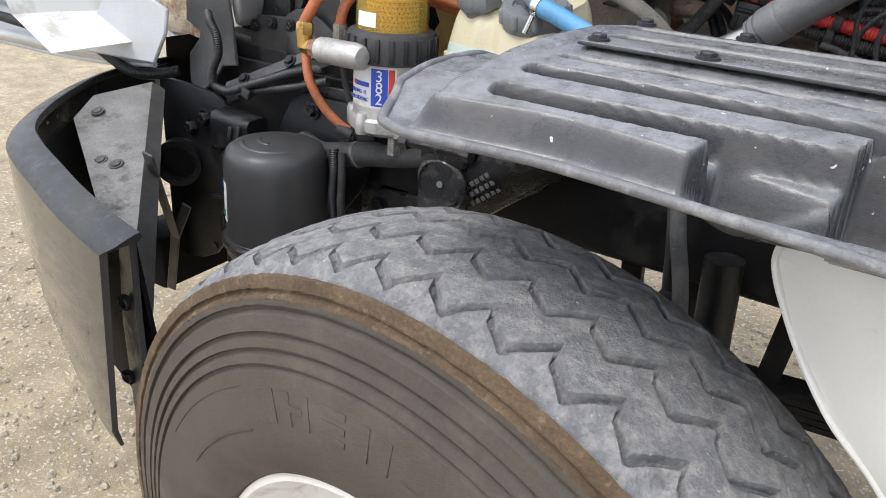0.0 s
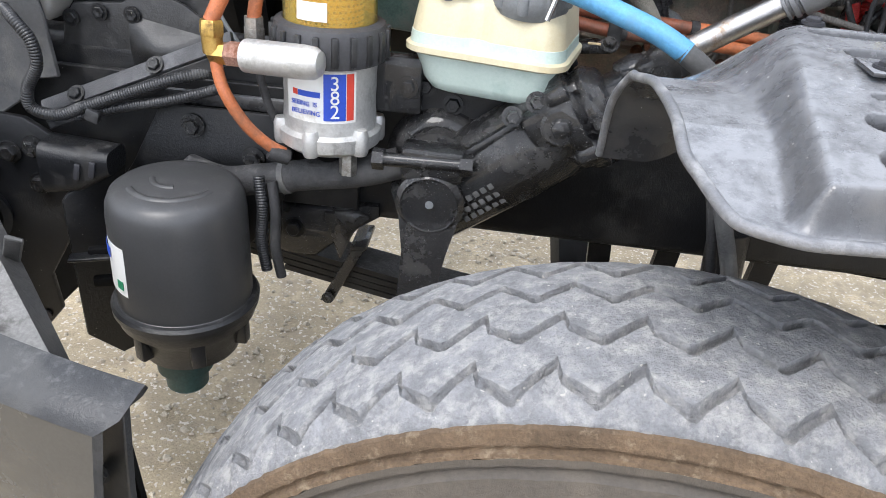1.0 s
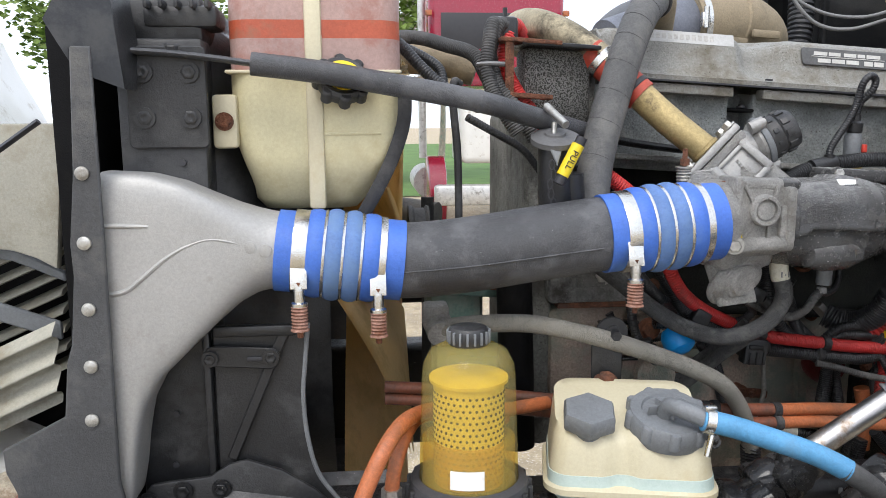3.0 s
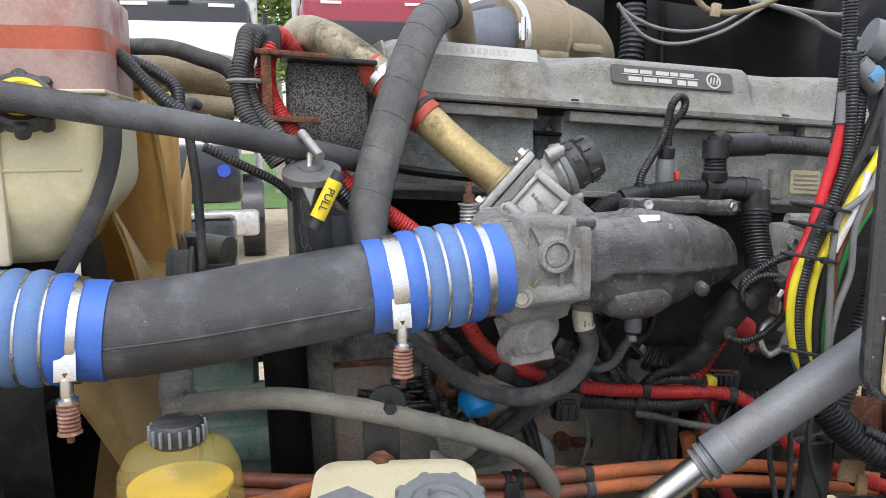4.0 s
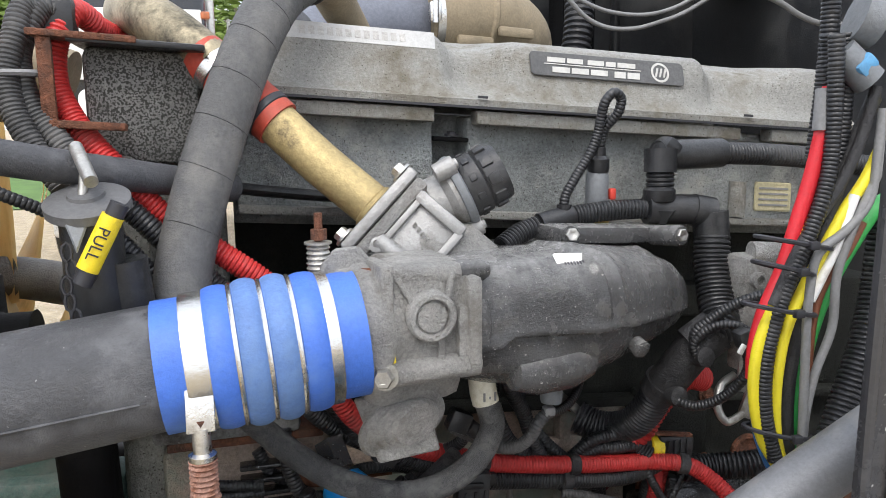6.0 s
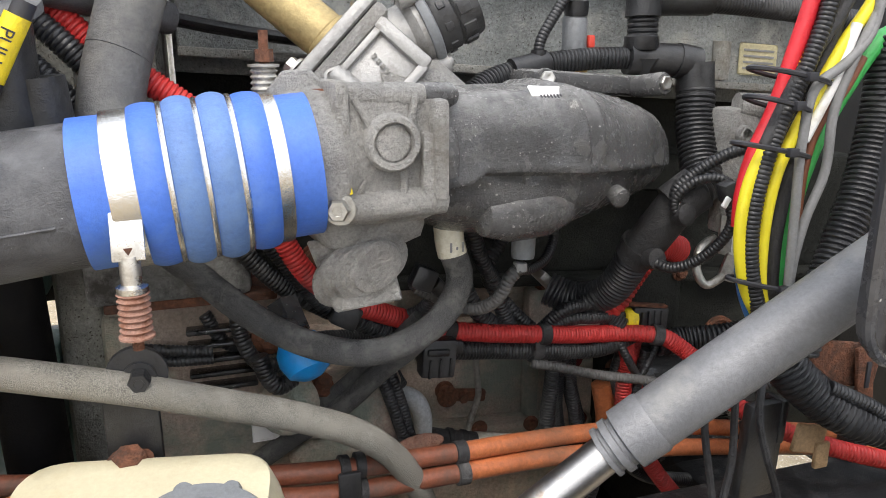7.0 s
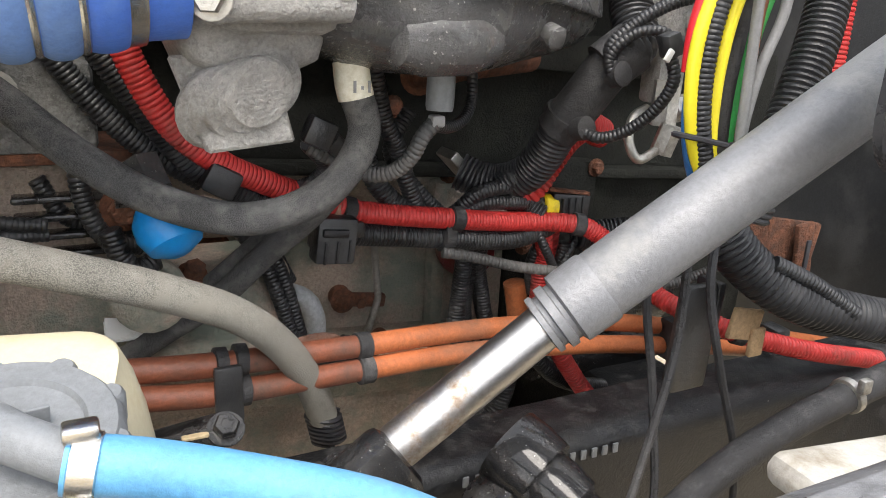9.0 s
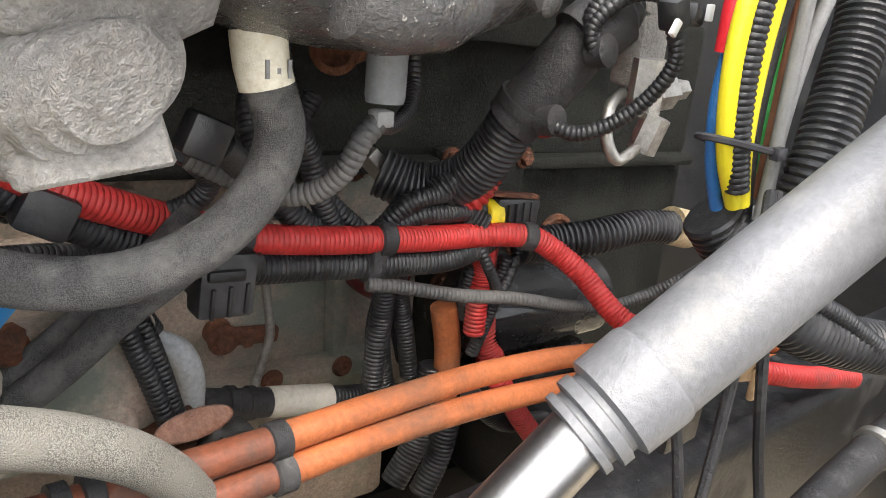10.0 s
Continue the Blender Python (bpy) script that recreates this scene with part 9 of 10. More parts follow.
part("bar", plate([(-0.185, -0.0125), (0.165, -0.0125), (0.165, 0.0125), (-0.185, 0.0125)], 0.010, (-0.835, 1.225, 1.014), unit((0.913, 0.0, 0.408)), (-0.30, 0.60, 0.74), bevel=0.002, seg=2), "pipe", bar, "grey upper face, lighter than the flange")
part("bar_flange", plate([(-0.185, -0.022), (0.165, -0.022), (0.165, 0.0), (-0.185, 0.0)], 0.006, (-0.830, 1.216, 1.004), unit((0.913, 0.0, 0.408)), (-0.4, 0.1, 0.91)), "frame", bar)
for s in (-0.115, 0.032):
    part("bar_bolt", bolt((-0.835 + 0.913 * s, 1.218, 1.018 + 0.408 * s), (-0.1, -0.75, 0.65), 0.010, 0.009), "frame", bar)
hose("wire_loom", [(-1.02, 1.20, 1.10), (-0.992, 1.18, 1.088), (-0.970, 1.175, 1.062), (-0.968, 1.175, 1.028), (-0.993, 1.178, 0.985), (-0.994, 1.18, 0.957), (-0.953, 1.18, 0.949), (-0.915, 1.185, 0.963), (-0.84, 1.195, 0.992), (-0.78, 1.20, 1.015), (-0.72, 1.22, 1.03)], 0.0095, "loom", "black corrugated loom under the diagonal bar", "loom", "black looms", True)
hose("wire_loom", [(-0.93, 1.19, 0.945), (-0.86, 1.20, 0.965), (-0.78, 1.20, 0.985), (-0.70, 1.21, 1.01)], 0.0085, "loom", "black corrugated loom under the diagonal bar", "loom", "black looms", True)
single("tie_knot", box((-0.895, 1.18, 0.955), (0.022, 0.014, 0.02), 0.003, (0, 20, 0)), "plastic", "black plastic tie round the looms", "tie")
single("shelf_box", [loft([[(x, 1.27, 0.966), (x, 1.27, 0.978), (x, 1.275, 0.983), (x, 1.43, 1.035), (x, 1.43, 0.966)] for x in (-0.812 + 0.0, -0.62)]), box((-0.716, 1.262, 0.972), (0.196, 0.012, 0.022), 0.003)], "shield", "dark grey shelf box on the frame rail", "box")
gus = thing("shroud_gusset", (-0.8, 1.28, 1.02), "black stamped lower shroud bracket with bolts", "bracket")
part("stamping", plate([(-0.997, 0.950), (-0.990, 1.03), (-0.982, 1.068), (-0.963, 1.095), (-0.940, 1.098), (-0.882, 1.103), (-0.856, 1.120), (-0.829, 1.126), (-0.781, 1.108), (-0.733, 1.075), (-0.700, 1.04), (-0.69, 0.98), (-0.72, 0.95)], 0.008, (0, 1.290, 0), bevel=0.003, seg=2), "plastic", gus)
part("pressed_dome", loft([[(-0.872 + 0.165 * u + 0.0, 1.286 - 0.030 * math.sin(math.pi * min(1, u * 1.15 + 0.1)) * math.sin(math.pi * v), 1.0 + (0.085 - 0.03 * u) * v) for v in np.linspace(0, 1, 10)] for u in np.linspace(0, 1, 14)], caps=False, closed=False), "plastic", gus, "pressed dome in the plate", sharp=70)
for x, z in ((-0.967, 1.0725), (-0.919, 1.0855), (-0.866, 1.086), (-0.842, 1.017), (-0.978, 0.958)):
    part("gusset_bolt", bolt((x, 1.284, z), (0, -1, 0), 0.0095, 0.007), "frame", gus)

# ---- leaf spring and axle parts under the frame ----
spring = thing("leaf_spring", (-0.2, 1.36, 0.55), "black steel leaf spring pack with a clip", "leaf spring")
def leaf_z(x):
    return interp(x, [-0.95, -0.63, -0.43, -0.2, 0.1, 0.45, 0.85], [0.735, 0.672, 0.634, 0.60, 0.59, 0.61, 0.68])


for k in range(4):
    part("leaf", loft([[(x, 1.33 + a, leaf_z(x) + b - 0.0135 * k) for a, b in ((0, 0), (0.08, 0), (0.08, -0.011), (0, -0.011))] for x in np.linspace(-0.92 + 0.09 * k, 0.85 - 0.1 * k, 18)]), "frame", spring)
part("leaf_clip", [plate([(-0.012, -0.066), (0.015, -0.066), (0.018, 0.066), (-0.009, 0.066)], 0.009, (-0.540, 1.318, 0.635), (1, 0, 0.2), (0.42, 0, 0.91), bevel=0.002), box((-0.508, 1.36, 0.697), (0.030, 0.09, 0.010), 0.003)], "gearcast", spring, "black spring clip")
part("clip_bolt", bolt((-0.562, 1.308, 0.588), (0, -1, 0), 0.008, 0.007), "gearcast", spring)
part("hanger", [loft([[(x, 1.275 + a, z0 + (z1 - z0) * b) for a, b in ((0, 0.1), (0.01, 0), (0.10, 0), (0.11, 0.1), (0.11, 0.9), (0.10, 1), (0.01, 1), (0, 0.9))] for x, z0, z1 in ((-0.66, 0.70, 0.80), (-0.625, 0.69, 0.79), (-0.58, 0.69, 0.795), (-0.53, 0.735, 0.80), (-0.49, 0.765, 0.81), (-0.465, 0.785, 0.81))]), plate([(-0.53, 0.70), (-0.505, 0.76), (-0.475, 0.79), (-0.50, 0.80), (-0.56, 0.79)], 0.012, (0, 1.268, 0), bevel=0.004)], "gearcast", spring, "rusty black spring hanger", sharp=50)
part("hanger_bolt", bolt((-0.612, 1.27, 0.752), (0, -1, 0), 0.013, 0.012), "frame", spring)
axle = thing("front_axle", (-0.05, 1.4, 0.45), "black forged front axle beam", "axle")
part("beam", box((-0.06, 1.6, 0.46), (0.11, 1.6, 0.12), 0.02), "deep", axle)
part("shock", tube([(0.12, 1.23, 0.55), (0.10, 1.24, 0.86)], 0.032, 22), "frame", axle, "black shock absorber")
for i, (x0, x1) in enumerate(((-0.06, -0.08), (0.02, 0.05), (0.19, 0.22))):
    part("brace", loft([[(x0 + a, 1.36 + b, 0.5) for a, b in ((-0.02, -0.01), (0.02, -0.01), (0.02, 0.01), (-0.02, 0.01))], [(x1 + a, 1.36 + b, 0.80) for a, b in ((-0.02, -0.01), (0.02, -0.01), (0.02, 0.01), (-0.02, 0.01))]]), "frame", axle)
hose("brake_hose", [(0.02, 1.20, 1.06), (0.03, 1.15, 1.0), (0.045, 1.12, 0.94), (0.07, 1.10, 0.86), (0.09, 1.08, 0.76), (0.1, 1.05, 0.68)], 0.012, "greyhose", "grey brake hose hanging behind the tyre")
hose("brake_hose", [(0.01, 1.20, 1.05), (0.02, 1.15, 0.99), (0.035, 1.13, 0.93), (0.05, 1.11, 0.84)], 0.008, "rubber", "black brake hose hanging behind the tyre")

# ---- cab front: firewall, cowl and cables on it ----
single("wall_firewall", [box((1.12, 1.9, 1.35), (0.06, 2.2, 1.5), 0.01), box((0.80, 2.72, 1.5), (0.9, 0.06, 1.4), 0.01)], surface("firewall_black", (0.02, 0.021, 0.023), 0.42, var=0.3, scale=4, dirt=(0.05, 0.05, 0.05), dirt_amount=0.35, dirt_scale=5), "dark grey painted cab firewall", "wall", kind="structure")
cowl = thing("cab_cowl", (0.8, 2.3, 1.9), "black cab cowl with ledges and ducts", "cowl")
part("ledge", [box((0.75, 2.45, 2.06), (0.85, 0.3, 0.10), 0.02, (0, 6, 0))], "plastic", cowl)
part("side_duct", [box((0.62, 2.52, 1.88), (0.10, 0.10, 0.34), 0.02)], "deep", cowl)
part("panel_rib", box((0.83, 2.68, 1.8), (0.02, 0.03, 0.5), 0.006), "plastic", cowl)
part("flex_duct", loom([(0.56, 2.35, 1.95), (0.55, 2.33, 1.86), (0.53, 2.31, 1.76)], 0.035, 0.014, 0.12, 18), "loom", cowl)
for pts, r, mat in (([(0.44, 2.2, 1.93), (0.47, 2.2, 1.89), (0.511, 2.2, 1.855), (0.56, 2.2, 1.838), (0.624, 2.2, 1.838), (0.69, 2.2, 1.855), (0.739, 2.2, 1.872), (0.871, 2.2, 1.945)], 0.005, "greywire"), ([(0.44, 2.2, 1.925), (0.49, 2.2, 1.895), (0.56, 2.2, 1.872), (0.65, 2.2, 1.868), (0.72, 2.2, 1.885), (0.80, 2.2, 1.925)], 0.0045, "greywire"),
                    ([(0.50, 2.0, 1.95), (0.529, 2.0, 1.915), (0.556, 2.0, 1.890), (0.60, 2.0, 1.882), (0.646, 2.0, 1.887), (0.71, 2.0, 1.905), (0.776, 2.0, 1.938)], 0.007, "tanhose"), ([(0.74, 2.1, 1.93), (0.798, 2.1, 1.920), (0.86, 2.1, 1.905), (0.916, 2.1, 1.886), (0.97, 2.1, 1.860), (1.023, 2.1, 1.845), (1.10, 2.1, 1.844)], 0.0065, "greywire"),
                    ([(0.78, 2.15, 1.935), (0.90, 2.15, 1.92), (1.02, 2.15, 1.91), (1.1, 2.15, 1.915)], 0.006, "greywire")):
    part("cable", tube(pts, r, 10), mat, cowl, "grey hanging cable")
part("cable_tag", box((0.575, 1.99, 1.885), (0.022, 0.012, 0.03), 0.003, (0, 8, 0)), "seal", cowl, "tan cable tag")

# upright connectors at the bundle's head
conn = thing("cable_connector", (0.31, 1.28, 1.7), "grey cable connectors with a blue lock", "connector")
part("body", [tube([(0.322, 1.272, 1.70), (0.350, 1.262, 1.672)], 0.016, 18), tube([(0.34, 1.275, 1.735), (0.36, 1.268, 1.728)], 0.026, 18)], "grey", conn)
part("lock", box((0.338, 1.258, 1.686), (0.018, 0.016, 0.022), 0.004, (0, 40, 0)), "bluehose", conn, "light blue lock ring")
part("riser", loom([(0.316, 1.285, 1.82), (0.318, 1.283, 1.74), (0.314, 1.281, 1.66), (0.305, 1.277, 1.60)], 0.0095, 0.0042, 0.12, 12), "loom", conn)
part("riser_wrap", tube([(0.309, 1.272, 1.665), (0.306, 1.270, 1.625)], 0.0098, 14), "greywire", conn, "grey taped sleeve")

# ---- battery cable bracket and looms at the engine front ----
front = thing("cable_stand", (-0.42, 1.52, 1.62), "bracket with black and red corrugated cables looped over", "cable stand")
for pts, r, mat in (([(-0.425, 1.535, 1.752), (-0.440, 1.522, 1.757), (-0.450, 1.502, 1.722), (-0.456, 1.490, 1.685), (-0.451, 1.480, 1.655), (-0.436, 1.470, 1.622), (-0.41, 1.46, 1.58)], 0.0125, "greyloom"), ([(-0.412, 1.54, 1.752), (-0.426, 1.530, 1.757), (-0.447, 1.512, 1.717), (-0.445, 1.500, 1.680), (-0.433, 1.490, 1.649), (-0.411, 1.480, 1.620), (-0.38, 1.47, 1.57)], 0.0125, "greyloom"),
                    ([(-0.385, 1.575, 1.748), (-0.400, 1.550, 1.757), (-0.417, 1.530, 1.725), (-0.419, 1.520, 1.681), (-0.406, 1.510, 1.649), (-0.388, 1.500, 1.622), (-0.36, 1.49, 1.59)], 0.0135, "redloom"), ([(-0.400, 1.555, 1.756), (-0.373, 1.62, 1.742), (-0.346, 1.70, 1.732), (-0.30, 1.8, 1.72)], 0.012, "redloom"),
                    ([(-0.36, 1.455, 1.585), (-0.341, 1.450, 1.572), (-0.313, 1.450, 1.544), (-0.266, 1.440, 1.510), (-0.218, 1.440, 1.471), (-0.19, 1.44, 1.43)], 0.0125, "redloom"), ([(-0.37, 1.435, 1.575), (-0.346, 1.430, 1.557), (-0.319, 1.430, 1.528), (-0.291, 1.430, 1.500), (-0.25, 1.43, 1.45)], 0.0115, "loom"),
                    ([(-0.38, 1.425, 1.55), (-0.35, 1.42, 1.52), (-0.32, 1.42, 1.48)], 0.010, "loom"), ([(-0.50, 1.40, 1.605), (-0.45, 1.41, 1.578), (-0.41, 1.42, 1.555), (-0.38, 1.43, 1.52)], 0.0062, "loom"),
                    ([(-0.60, 1.46, 1.72), (-0.590, 1.450, 1.709), (-0.565, 1.440, 1.681), (-0.540, 1.430, 1.657), (-0.50, 1.42, 1.63)], 0.0095, "loom"), ([(-0.59, 1.48, 1.715), (-0.56, 1.475, 1.70), (-0.535, 1.465, 1.68), (-0.53, 1.45, 1.65)], 0.0085, "loom"), ([(-0.63, 1.70, 1.755), (-0.560, 1.65, 1.749), (-0.512, 1.60, 1.731), (-0.468, 1.55, 1.709), (-0.45, 1.52, 1.67)], 0.0125, "greyloom")):
    part("cable", loom(pts, r, 0.0045, 0.11, 14), mat, front, "red corrugated cable" if mat == "redloom" else "black corrugated cable")
part("saddle", [box((-0.418, 1.54, 1.748), (0.042, 0.03, 0.045), 0.008), tube([(-0.418, 1.54, 1.76), (-0.418, 1.54, 1.785)], 0.004, 8)], "plastic", front, "black saddle clip")
part("tie_band", [tube([(-0.448 + 0.022 * math.cos(a), 1.495 + 0.018 * math.sin(a), 1.690) for a in np.linspace(0, 6.28, 18)], 0.0035, 6, 0.006)], "greywire", front)
part("vertical_wire", tube([(-0.505, 1.44, 1.655), (-0.515, 1.43, 1.66), (-0.518, 1.425, 1.63), (-0.512, 1.42, 1.55), (-0.510, 1.42, 1.40)], 0.006, 10), "rubber", front)
single("water_pipe", [tube([(-0.72, 1.78, 1.72), (-0.607, 1.76, 1.727), (-0.502, 1.74, 1.719), (-0.44, 1.73, 1.70)], 0.034, 24), tube([(-0.66, 1.72, 1.64), (-0.56, 1.72, 1.665), (-0.47, 1.72, 1.66)], 0.02, 18)], "tanhose", "dusty tan upper radiator hose", "hose")
single("radiator_hose", [tube([(-0.68, 2.0, 1.40), (-0.60, 2.0, 1.40), (-0.50, 1.95, 1.39)], 0.034, 24)], "greyhose", "grey lower radiator hose", "hose")
single("hose_clamp", [lathe([(0.0345, 0), (0.036, 0.001), (0.036, 0.014), (0.0345, 0.015)], (-0.58, 1.757, 1.726), (1, -0.15, -0.05), 26)], "steel", "steel clamp on the radiator hose", "clamp")
rcov = thing("ribbed_cover", (-0.90, 1.38, 1.73), "black ribbed plastic cover on the radiator top", "cover")
part("cover_shell", box((-0.90, 1.38, 1.742), (0.10, 0.07, 0.03), 0.008), "plastic", rcov)
for k in range(5):
    part("cover_rib", box((-0.94 + 0.02 * k, 1.36, 1.756), (0.006, 0.07, 0.012), 0.003), "plastic", rcov)
single("corner_horn", loft([[(-1.00, 1.23, 1.66), (-0.95, 1.25, 1.64), (-0.95, 1.30, 1.64), (-1.0, 1.30, 1.66)], [(-1.03, 1.22, 1.72), (-0.96, 1.26, 1.71), (-0.95, 1.32, 1.70), (-1.03, 1.32, 1.72)], [(-1.01, 1.25, 1.78), (-0.97, 1.28, 1.77), (-0.96, 1.33, 1.76), (-1.01, 1.33, 1.78)]]), "plastic", "black curved upper cooler bracket", "bracket")

# ---- tilted hood and grille in front of the radiator ----
hood = thing("tilted_hood", (-1.5, 1.6, 1.0), "white hood tilted forward with a slatted grille inside", "hood")
part("inner_skin", [grid(24, 16, lambda u, v: (-1.32 - 0.35 * u + 0.05 * math.sin(3 * v), 0.95 + 1.6 * v, 1.08 + 0.75 * u + 0.03 * noise.noise((u * 4, v * 5, 2)))), grid(6, 16, lambda u, v: (-1.20 - 0.12 * u, 0.95 + 1.6 * v, 1.02 + 0.06 * u))], "white", hood, "white painted fibreglass inner skin")
cream = surface("cream_fibreglass", (0.42, 0.405, 0.34), 0.5, var=0.15, scale=5, bump=0.2, dirt=(0.3, 0.27, 0.2), dirt_amount=0.35, dirt_scale=7)
part("grille_panel", plate([(-1.42, 1.60), (-1.105, 1.60), (-1.129, 1.376), (-1.160, 1.395), (-1.196, 1.408), (-1.257, 1.415), (-1.334, 1.43), (-1.42, 1.445)], 0.02, (0, 1.46, 0), bevel=0.006, seg=2), cream, hood, "cream fibreglass panel over the grille")
for k in range(9):
    z = 1.395 - 0.0315 * k
    part("grille_slat", loft([[(x, 1.545, zz - 0.006), (x, 1.552, zz + 0.002), (x, 1.590, zz + 0.010), (x, 1.594, zz + 0.004), (x, 1.556, zz - 0.008)] for x, zz in ((-1.50, z - 0.092), (-1.165, z + 0.054))]), cream, hood)
# near-black sheet added behind the slats to darken their gaps
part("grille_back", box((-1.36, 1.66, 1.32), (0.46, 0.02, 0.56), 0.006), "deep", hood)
part("grille_bar", plate([(-1.44, 1.360), (-1.15, 1.252), (-1.15, 1.283), (-1.44, 1.391)], 0.012, (0, 1.50, 0), bevel=0.003), "grey", hood, "grey bar across the slats")
part("grille_bar", plate([(-1.44, 1.446), (-1.30, 1.418), (-1.20, 1.404), (-1.13, 1.368), (-1.13, 1.352), (-1.21, 1.388), (-1.30, 1.402), (-1.44, 1.430)], 0.012, (0, 1.485, 0), bevel=0.003), "grey", hood, "grey edge under the panel")
part("lower_lip", grid(10, 40, lambda u, v: (-1.45 + 0.30 * u, 1.47 + 0.012 * math.sin(6 * math.pi * v + 0.6), 1.02 + 0.135 * u + 0.135 * v + 0.004 * math.sin(6 * math.pi * v))), cream, hood, "white ridged lower edge", sharp=80)
part("rusty_tray", grid(14, 12, lambda u, v: (-1.26 + 0.19 * u, 1.255 + 0.02 * v, 1.03 + 0.07 * v + 0.05 * u * v + 0.006 * noise.noise((u * 6, v * 6, 3)))), surface("rust_stained_white", (0.5, 0.44, 0.34), 0.7, var=0.3, scale=30, bump=0.4, dirt=(0.26, 0.14, 0.07), dirt_amount=0.5, dirt_scale=22), hood, "white tray stained with rust", sharp=80)
part("strap", tube([(-1.02, 1.16, 1.60), (-1.10, 1.14, 1.54), (-1.22, 1.10, 1.46)], 0.012, 8, flat=0.3), "ink", hood, "black webbing strap")
pale = surface("pale_blue_white", (0.5, 0.525, 0.54), 0.35, var=0.06, coat=0.3)


def pod_skin(u, v):
    """A bowed lower bumper panel with a rolled bottom edge."""
    x = -1.95 + 0.93 * u
    low = interp(x, [-1.95, -1.56, -1.345, -1.18, -1.02], [0.965, 0.978, 0.982, 0.992, 1.012])
    top = interp(x, [-1.95, -1.55, -1.33, -1.14, -1.02], [1.03, 1.04, 1.05, 1.062, 1.068])
    return (x, 1.075 - 0.035 * math.sin(math.pi * min(1.0, v * 1.15)) - 0.02 * (1 - v), low + (top - low) * v)


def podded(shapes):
    """Scale the parts about the opening camera position, to fit the view from there."""
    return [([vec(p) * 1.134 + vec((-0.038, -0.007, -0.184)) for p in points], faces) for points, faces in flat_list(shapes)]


front_skin = grid(24, 12, pod_skin)
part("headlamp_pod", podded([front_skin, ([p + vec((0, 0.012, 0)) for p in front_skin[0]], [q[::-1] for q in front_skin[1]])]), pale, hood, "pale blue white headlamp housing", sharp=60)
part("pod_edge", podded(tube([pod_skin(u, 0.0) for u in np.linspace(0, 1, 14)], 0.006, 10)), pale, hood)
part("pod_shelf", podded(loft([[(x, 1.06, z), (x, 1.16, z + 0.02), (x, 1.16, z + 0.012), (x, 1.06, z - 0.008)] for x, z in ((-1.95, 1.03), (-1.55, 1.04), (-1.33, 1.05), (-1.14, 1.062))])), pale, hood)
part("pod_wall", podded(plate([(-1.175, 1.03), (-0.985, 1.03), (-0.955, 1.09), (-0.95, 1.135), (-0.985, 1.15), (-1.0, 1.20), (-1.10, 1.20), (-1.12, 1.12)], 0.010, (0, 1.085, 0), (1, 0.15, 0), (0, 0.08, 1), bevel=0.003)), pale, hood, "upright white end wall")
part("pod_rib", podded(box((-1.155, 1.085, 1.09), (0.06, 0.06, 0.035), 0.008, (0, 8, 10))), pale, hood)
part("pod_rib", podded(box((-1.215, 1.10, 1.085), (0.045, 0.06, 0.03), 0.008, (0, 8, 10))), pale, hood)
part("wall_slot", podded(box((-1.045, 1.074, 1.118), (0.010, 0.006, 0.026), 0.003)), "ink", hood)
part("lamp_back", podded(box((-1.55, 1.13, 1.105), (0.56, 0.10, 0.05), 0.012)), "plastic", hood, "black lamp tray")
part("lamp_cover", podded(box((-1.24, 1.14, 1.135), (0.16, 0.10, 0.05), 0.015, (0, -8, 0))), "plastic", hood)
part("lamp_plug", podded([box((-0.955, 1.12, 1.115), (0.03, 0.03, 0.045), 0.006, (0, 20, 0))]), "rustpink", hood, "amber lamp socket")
hose("wire_loom", [(-2.249, 1.15, 1.012), (-1.807, 1.15, 1.007), (-1.603, 1.15, 1.0), (-1.456, 1.155, 0.995), (-1.376, 1.161, 0.986), (-1.319, 1.167, 0.961), (-1.263, 1.172, 0.941), (-1.206, 1.195, 0.939), (-1.161, 1.229, 0.95)], 0.0125, "loom", "black corrugated headlamp loom", "loom", "black looms", True)
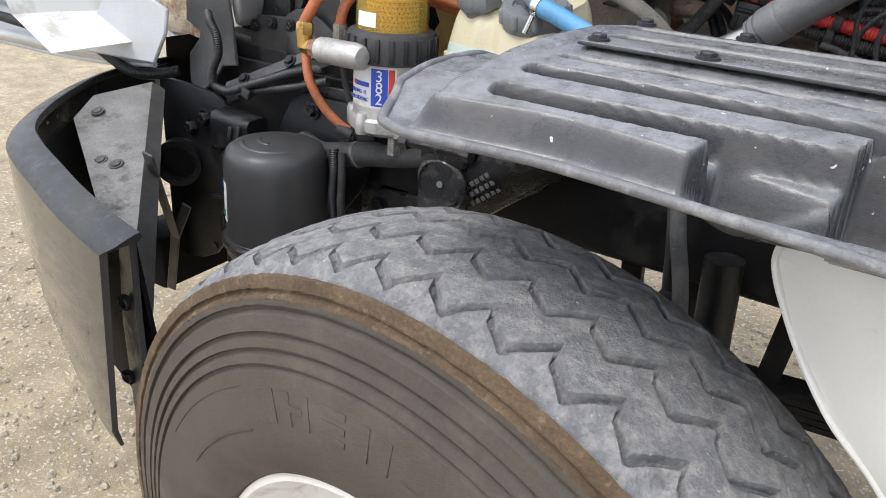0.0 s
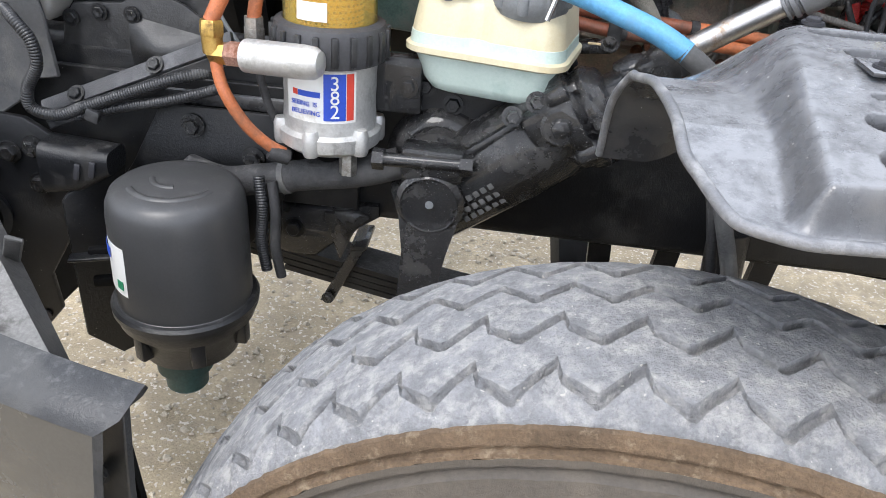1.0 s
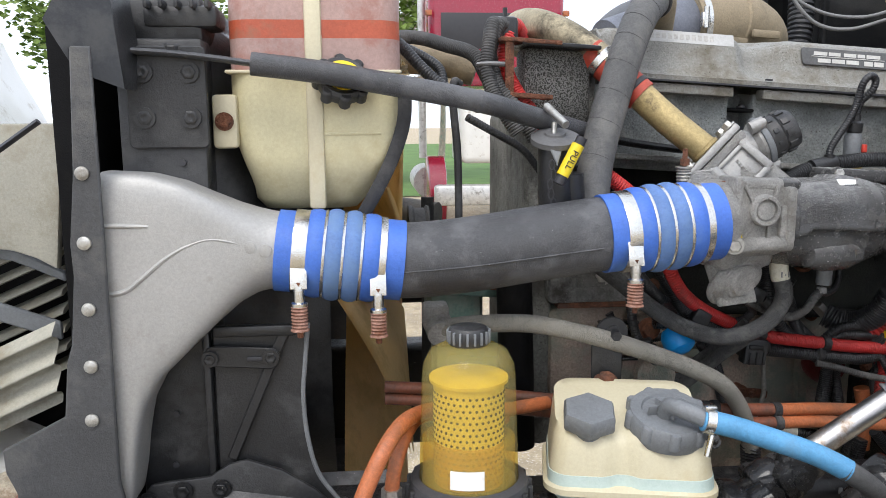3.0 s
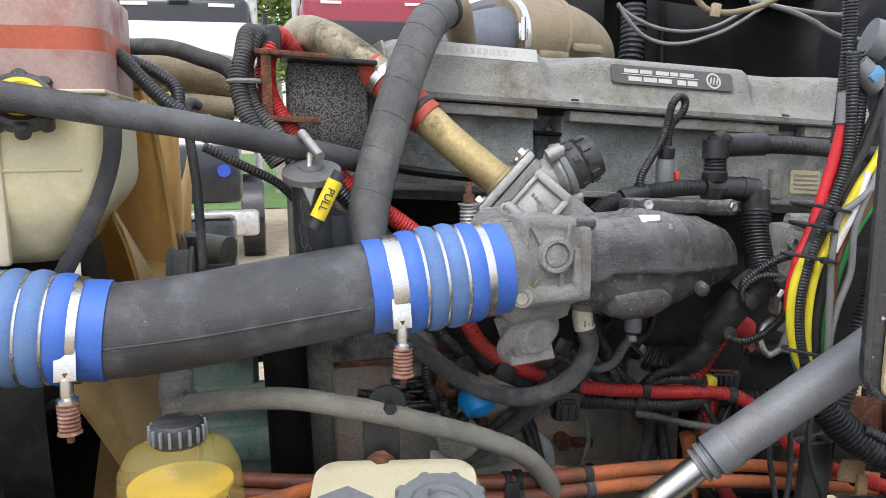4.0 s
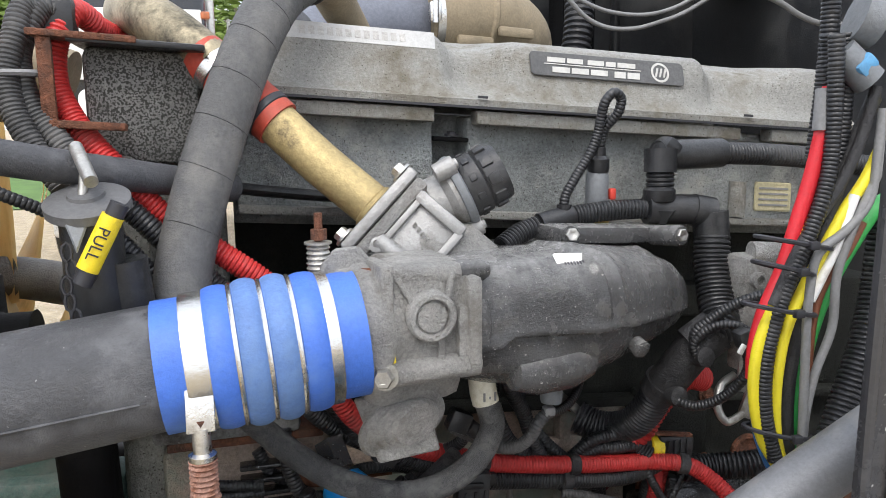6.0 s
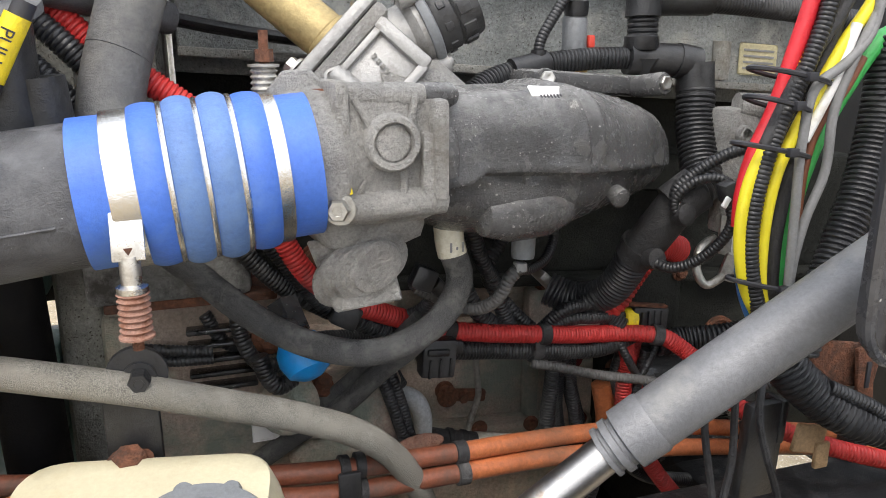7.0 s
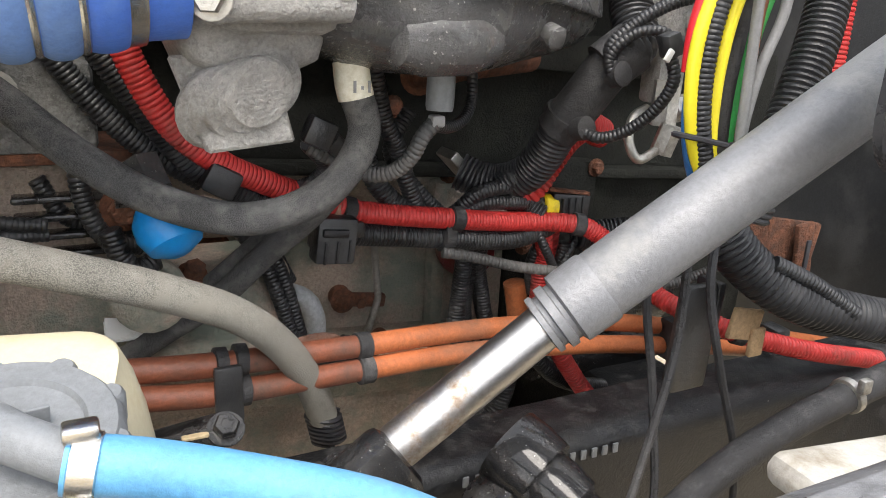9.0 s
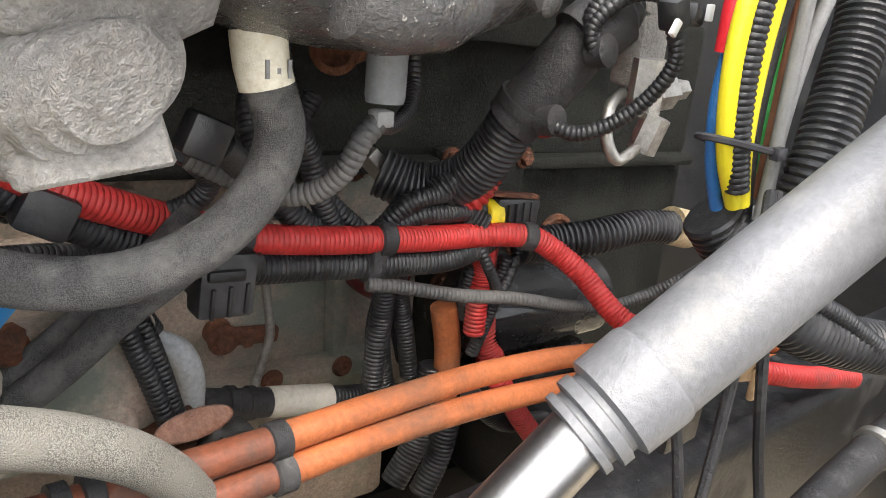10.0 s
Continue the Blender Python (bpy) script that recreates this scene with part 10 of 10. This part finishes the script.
# ---- yard behind: red tractor, black and white tractor, car, trees ----
def truck(name, x, y, w, h, cab, lower, label, group="parked tractors"):
    t = thing(name, (x, y, GROUND), label, "truck", group)
    part("cab", [box((x, y + 1.2, h - 0.85), (w, 2.2, 1.7), 0.15, seg=4)], cab, t)
    part("hood", [box((x, y, GROUND + 1.65), (w * 0.62, 1.6, 1.15), 0.12, seg=4)], lower, t)
    part("windscreen", [box((x, y + 0.085, h - 0.75), (w * 0.82, 0.02, 0.62), 0.01)], "ink", t, "dark windscreen")
    part("bumper", box((x, y - 0.85, GROUND + 0.55), (w * 1.0, 0.25, 0.35), 0.06), "alubright", t, "chrome bumper")
    part("step_tank", tube([(x - w * 0.48, y + 0.9, GROUND + 0.65), (x - w * 0.48, y + 2.4, GROUND + 0.65)], 0.3, 24), "alubright", t, "polished tank")
    for sx in (-1, 1):
        part("fender", lathe([(0.62, -0.16), (0.66, -0.14), (0.66, 0.14), (0.62, 0.16)], (x + sx * w * 0.46, y + 0.1, GROUND + 0.52), (1, 0, 0), 32), cab, t)
        wheel_part = part("road_wheel", lathe([(0.30, -0.14), (0.48, -0.14), (0.52, -0.09), (0.52, 0.09), (0.48, 0.14), (0.30, 0.14)], (x + sx * w * 0.46, y + 0.1, GROUND + 0.52), (1, 0, 0), 32), "rubber", t)
        part("wheel_disc", lathe([(0.001, -0.10), (0.28, -0.12), (0.30, -0.10), (0.30, 0.10), (0.28, 0.12), (0.001, 0.10)], (x + sx * w * 0.46, y + 0.1, GROUND + 0.52), (1, 0, 0), 24), "white", wheel_part)
        part("exhaust_pipe", tube([(x + sx * w * 0.52, y + 1.2, 1.0), (x + sx * w * 0.52, y + 1.2, h + 0.75)], 0.075, 18), "alubright", t, "chrome exhaust stack")
        part("marker_lamp", box((x + sx * w * 0.5, y + 0.05, h - 0.45), (0.12, 0.08, 0.10), 0.02), "orange", t, "amber marker lamp")
        part("roof_strip", box((x + sx * w * 0.30, y + 0.09, h - 0.14), (0.36, 0.02, 0.05), 0.004), "label", t)
    return t


red = truck("tractor_unit", 1.65, 14.0, 2.45, 4.02, "red", "white", "dark red tractor with white hood parked behind")
part("green_stripe", [box((1.65, 13.18, GROUND + 2.17), (1.52, 0.02, 0.05), 0.004)], "greenink", red)
black = truck("tractor_unit", -1.42, 12.0, 1.95, 3.60, surface("black_paint", (0.012, 0.013, 0.016), 0.2, coat=0.5), "white", "black and white tractor parked behind")
part("white_panel", box((-1.42, 12.06, 2.75), (1.85, 0.04, 0.95), 0.02), "white", black, "white lower cab panel")
part("roof_lamp", box((-1.43, 12.0, 3.80), (0.10, 0.10, 0.12), 0.02), "orange", black, "amber roof lamp")
part("air_cleaner", box((-1.43, 12.0, 3.62), (0.30, 0.10, 0.24), 0.03), "alubright", black)
car = thing("parked_van", (-0.9, 7.4, GROUND), "dark van front with a blue oval mark", "van")
part("nose", [box((-1.0, 7.5, 1.3), (0.85, 0.6, 0.50), 0.05), box((-1.1, 7.6, 0.4), (0.9, 0.5, 1.0), 0.06)], surface("dark_blue_paint", (0.02, 0.023, 0.03), 0.3, coat=0.3), car)
part("oval", lathe([(0.001, 0), (0.055, 0), (0.055, 0.004), (0.001, 0.004)], (-0.715, 7.196, 1.33), (0, -1, 0), 28), "blueink", car, "blue oval mark")
single("lawn", grid(8, 4, lambda u, v: (-60 + 120 * u, 19 + 60 * v, GROUND + 0.02)), surface("lawn_green", (0.09, 0.17, 0.035), 0.9, var=0.35, scale=0.7, grain=40, bump=0.3), "green grass strip beyond the yard", "grass", kind="structure", at=(0, 19, GROUND))


def tree(x, y, h, spread_r, count, leaf, seed):
    r = random.Random(seed)
    t = thing("tree", (x, y, GROUND), "leafy green tree beyond the yard", "tree", "trees behind the yard")
    limbs = [tube([(x, y, GROUND), (x + 0.1, y, h * 0.3), (x + 0.05, y + 0.1, h * 0.62)], 0.16 * h / 8, 10, 0.5, taper=0.06 * h / 8)]
    tips = []
    for k in range(12):
        a, zz = r.random() * 6.28, h * (0.3 + 0.35 * r.random())
        q = (x + spread_r * 0.8 * math.cos(a) * (0.4 + 0.6 * r.random()), y + spread_r * 0.8 * math.sin(a) * (0.4 + 0.6 * r.random()), zz + h * (0.15 + 0.22 * r.random()))
        limbs.append(tube([(x + 0.05, y, zz), ((x + q[0]) / 2, (y + q[1]) / 2, zz + (q[2] - zz) * 0.6), q], 0.05 * h / 8, 6, 0.4, taper=0.015))
        tips.append(q)
    part("trunk", limbs, "block", t)
    V, F = [], []
    for _ in range(count):
        q = tips[r.randrange(12)]
        c = vec(q) + vec((r.gauss(0, spread_r * 0.24), r.gauss(0, spread_r * 0.24), r.gauss(0, h * 0.07)))
        n = unit((r.gauss(0, 1), r.gauss(0, 1), r.gauss(0.6, 1)))
        u, w = across(n)
        s = leaf * (0.6 + 0.8 * r.random())
        k = len(V)
        V += [c - u * s, c - w * s * 0.5, c + u * s, c + w * s * 0.5]
        F.append((k, k + 1, k + 2, k + 3))
    part("crown", (V, F), surface("leaves", (0.13, 0.19, 0.035), 0.7, var=0.5, scale=1.5), t, "light green spring leaves")
    return t


for x, y, h, s, n, seed in ((0.2, 24, 7.2, 2.6, 5200, 1), (1.8, 27, 6.8, 2.4, 3600, 2), (-15.5, 55, 11.0, 4.5, 3800, 3), (-12.0, 58, 10.0, 4.0, 3400, 4), (-19.5, 56, 10.5, 4.2, 3000, 5), (-3.4, 34, 7.0, 2.6, 3000, 6)):
    tree(x, y, h, s, n, 0.12 if y < 40 else 0.3, seed)
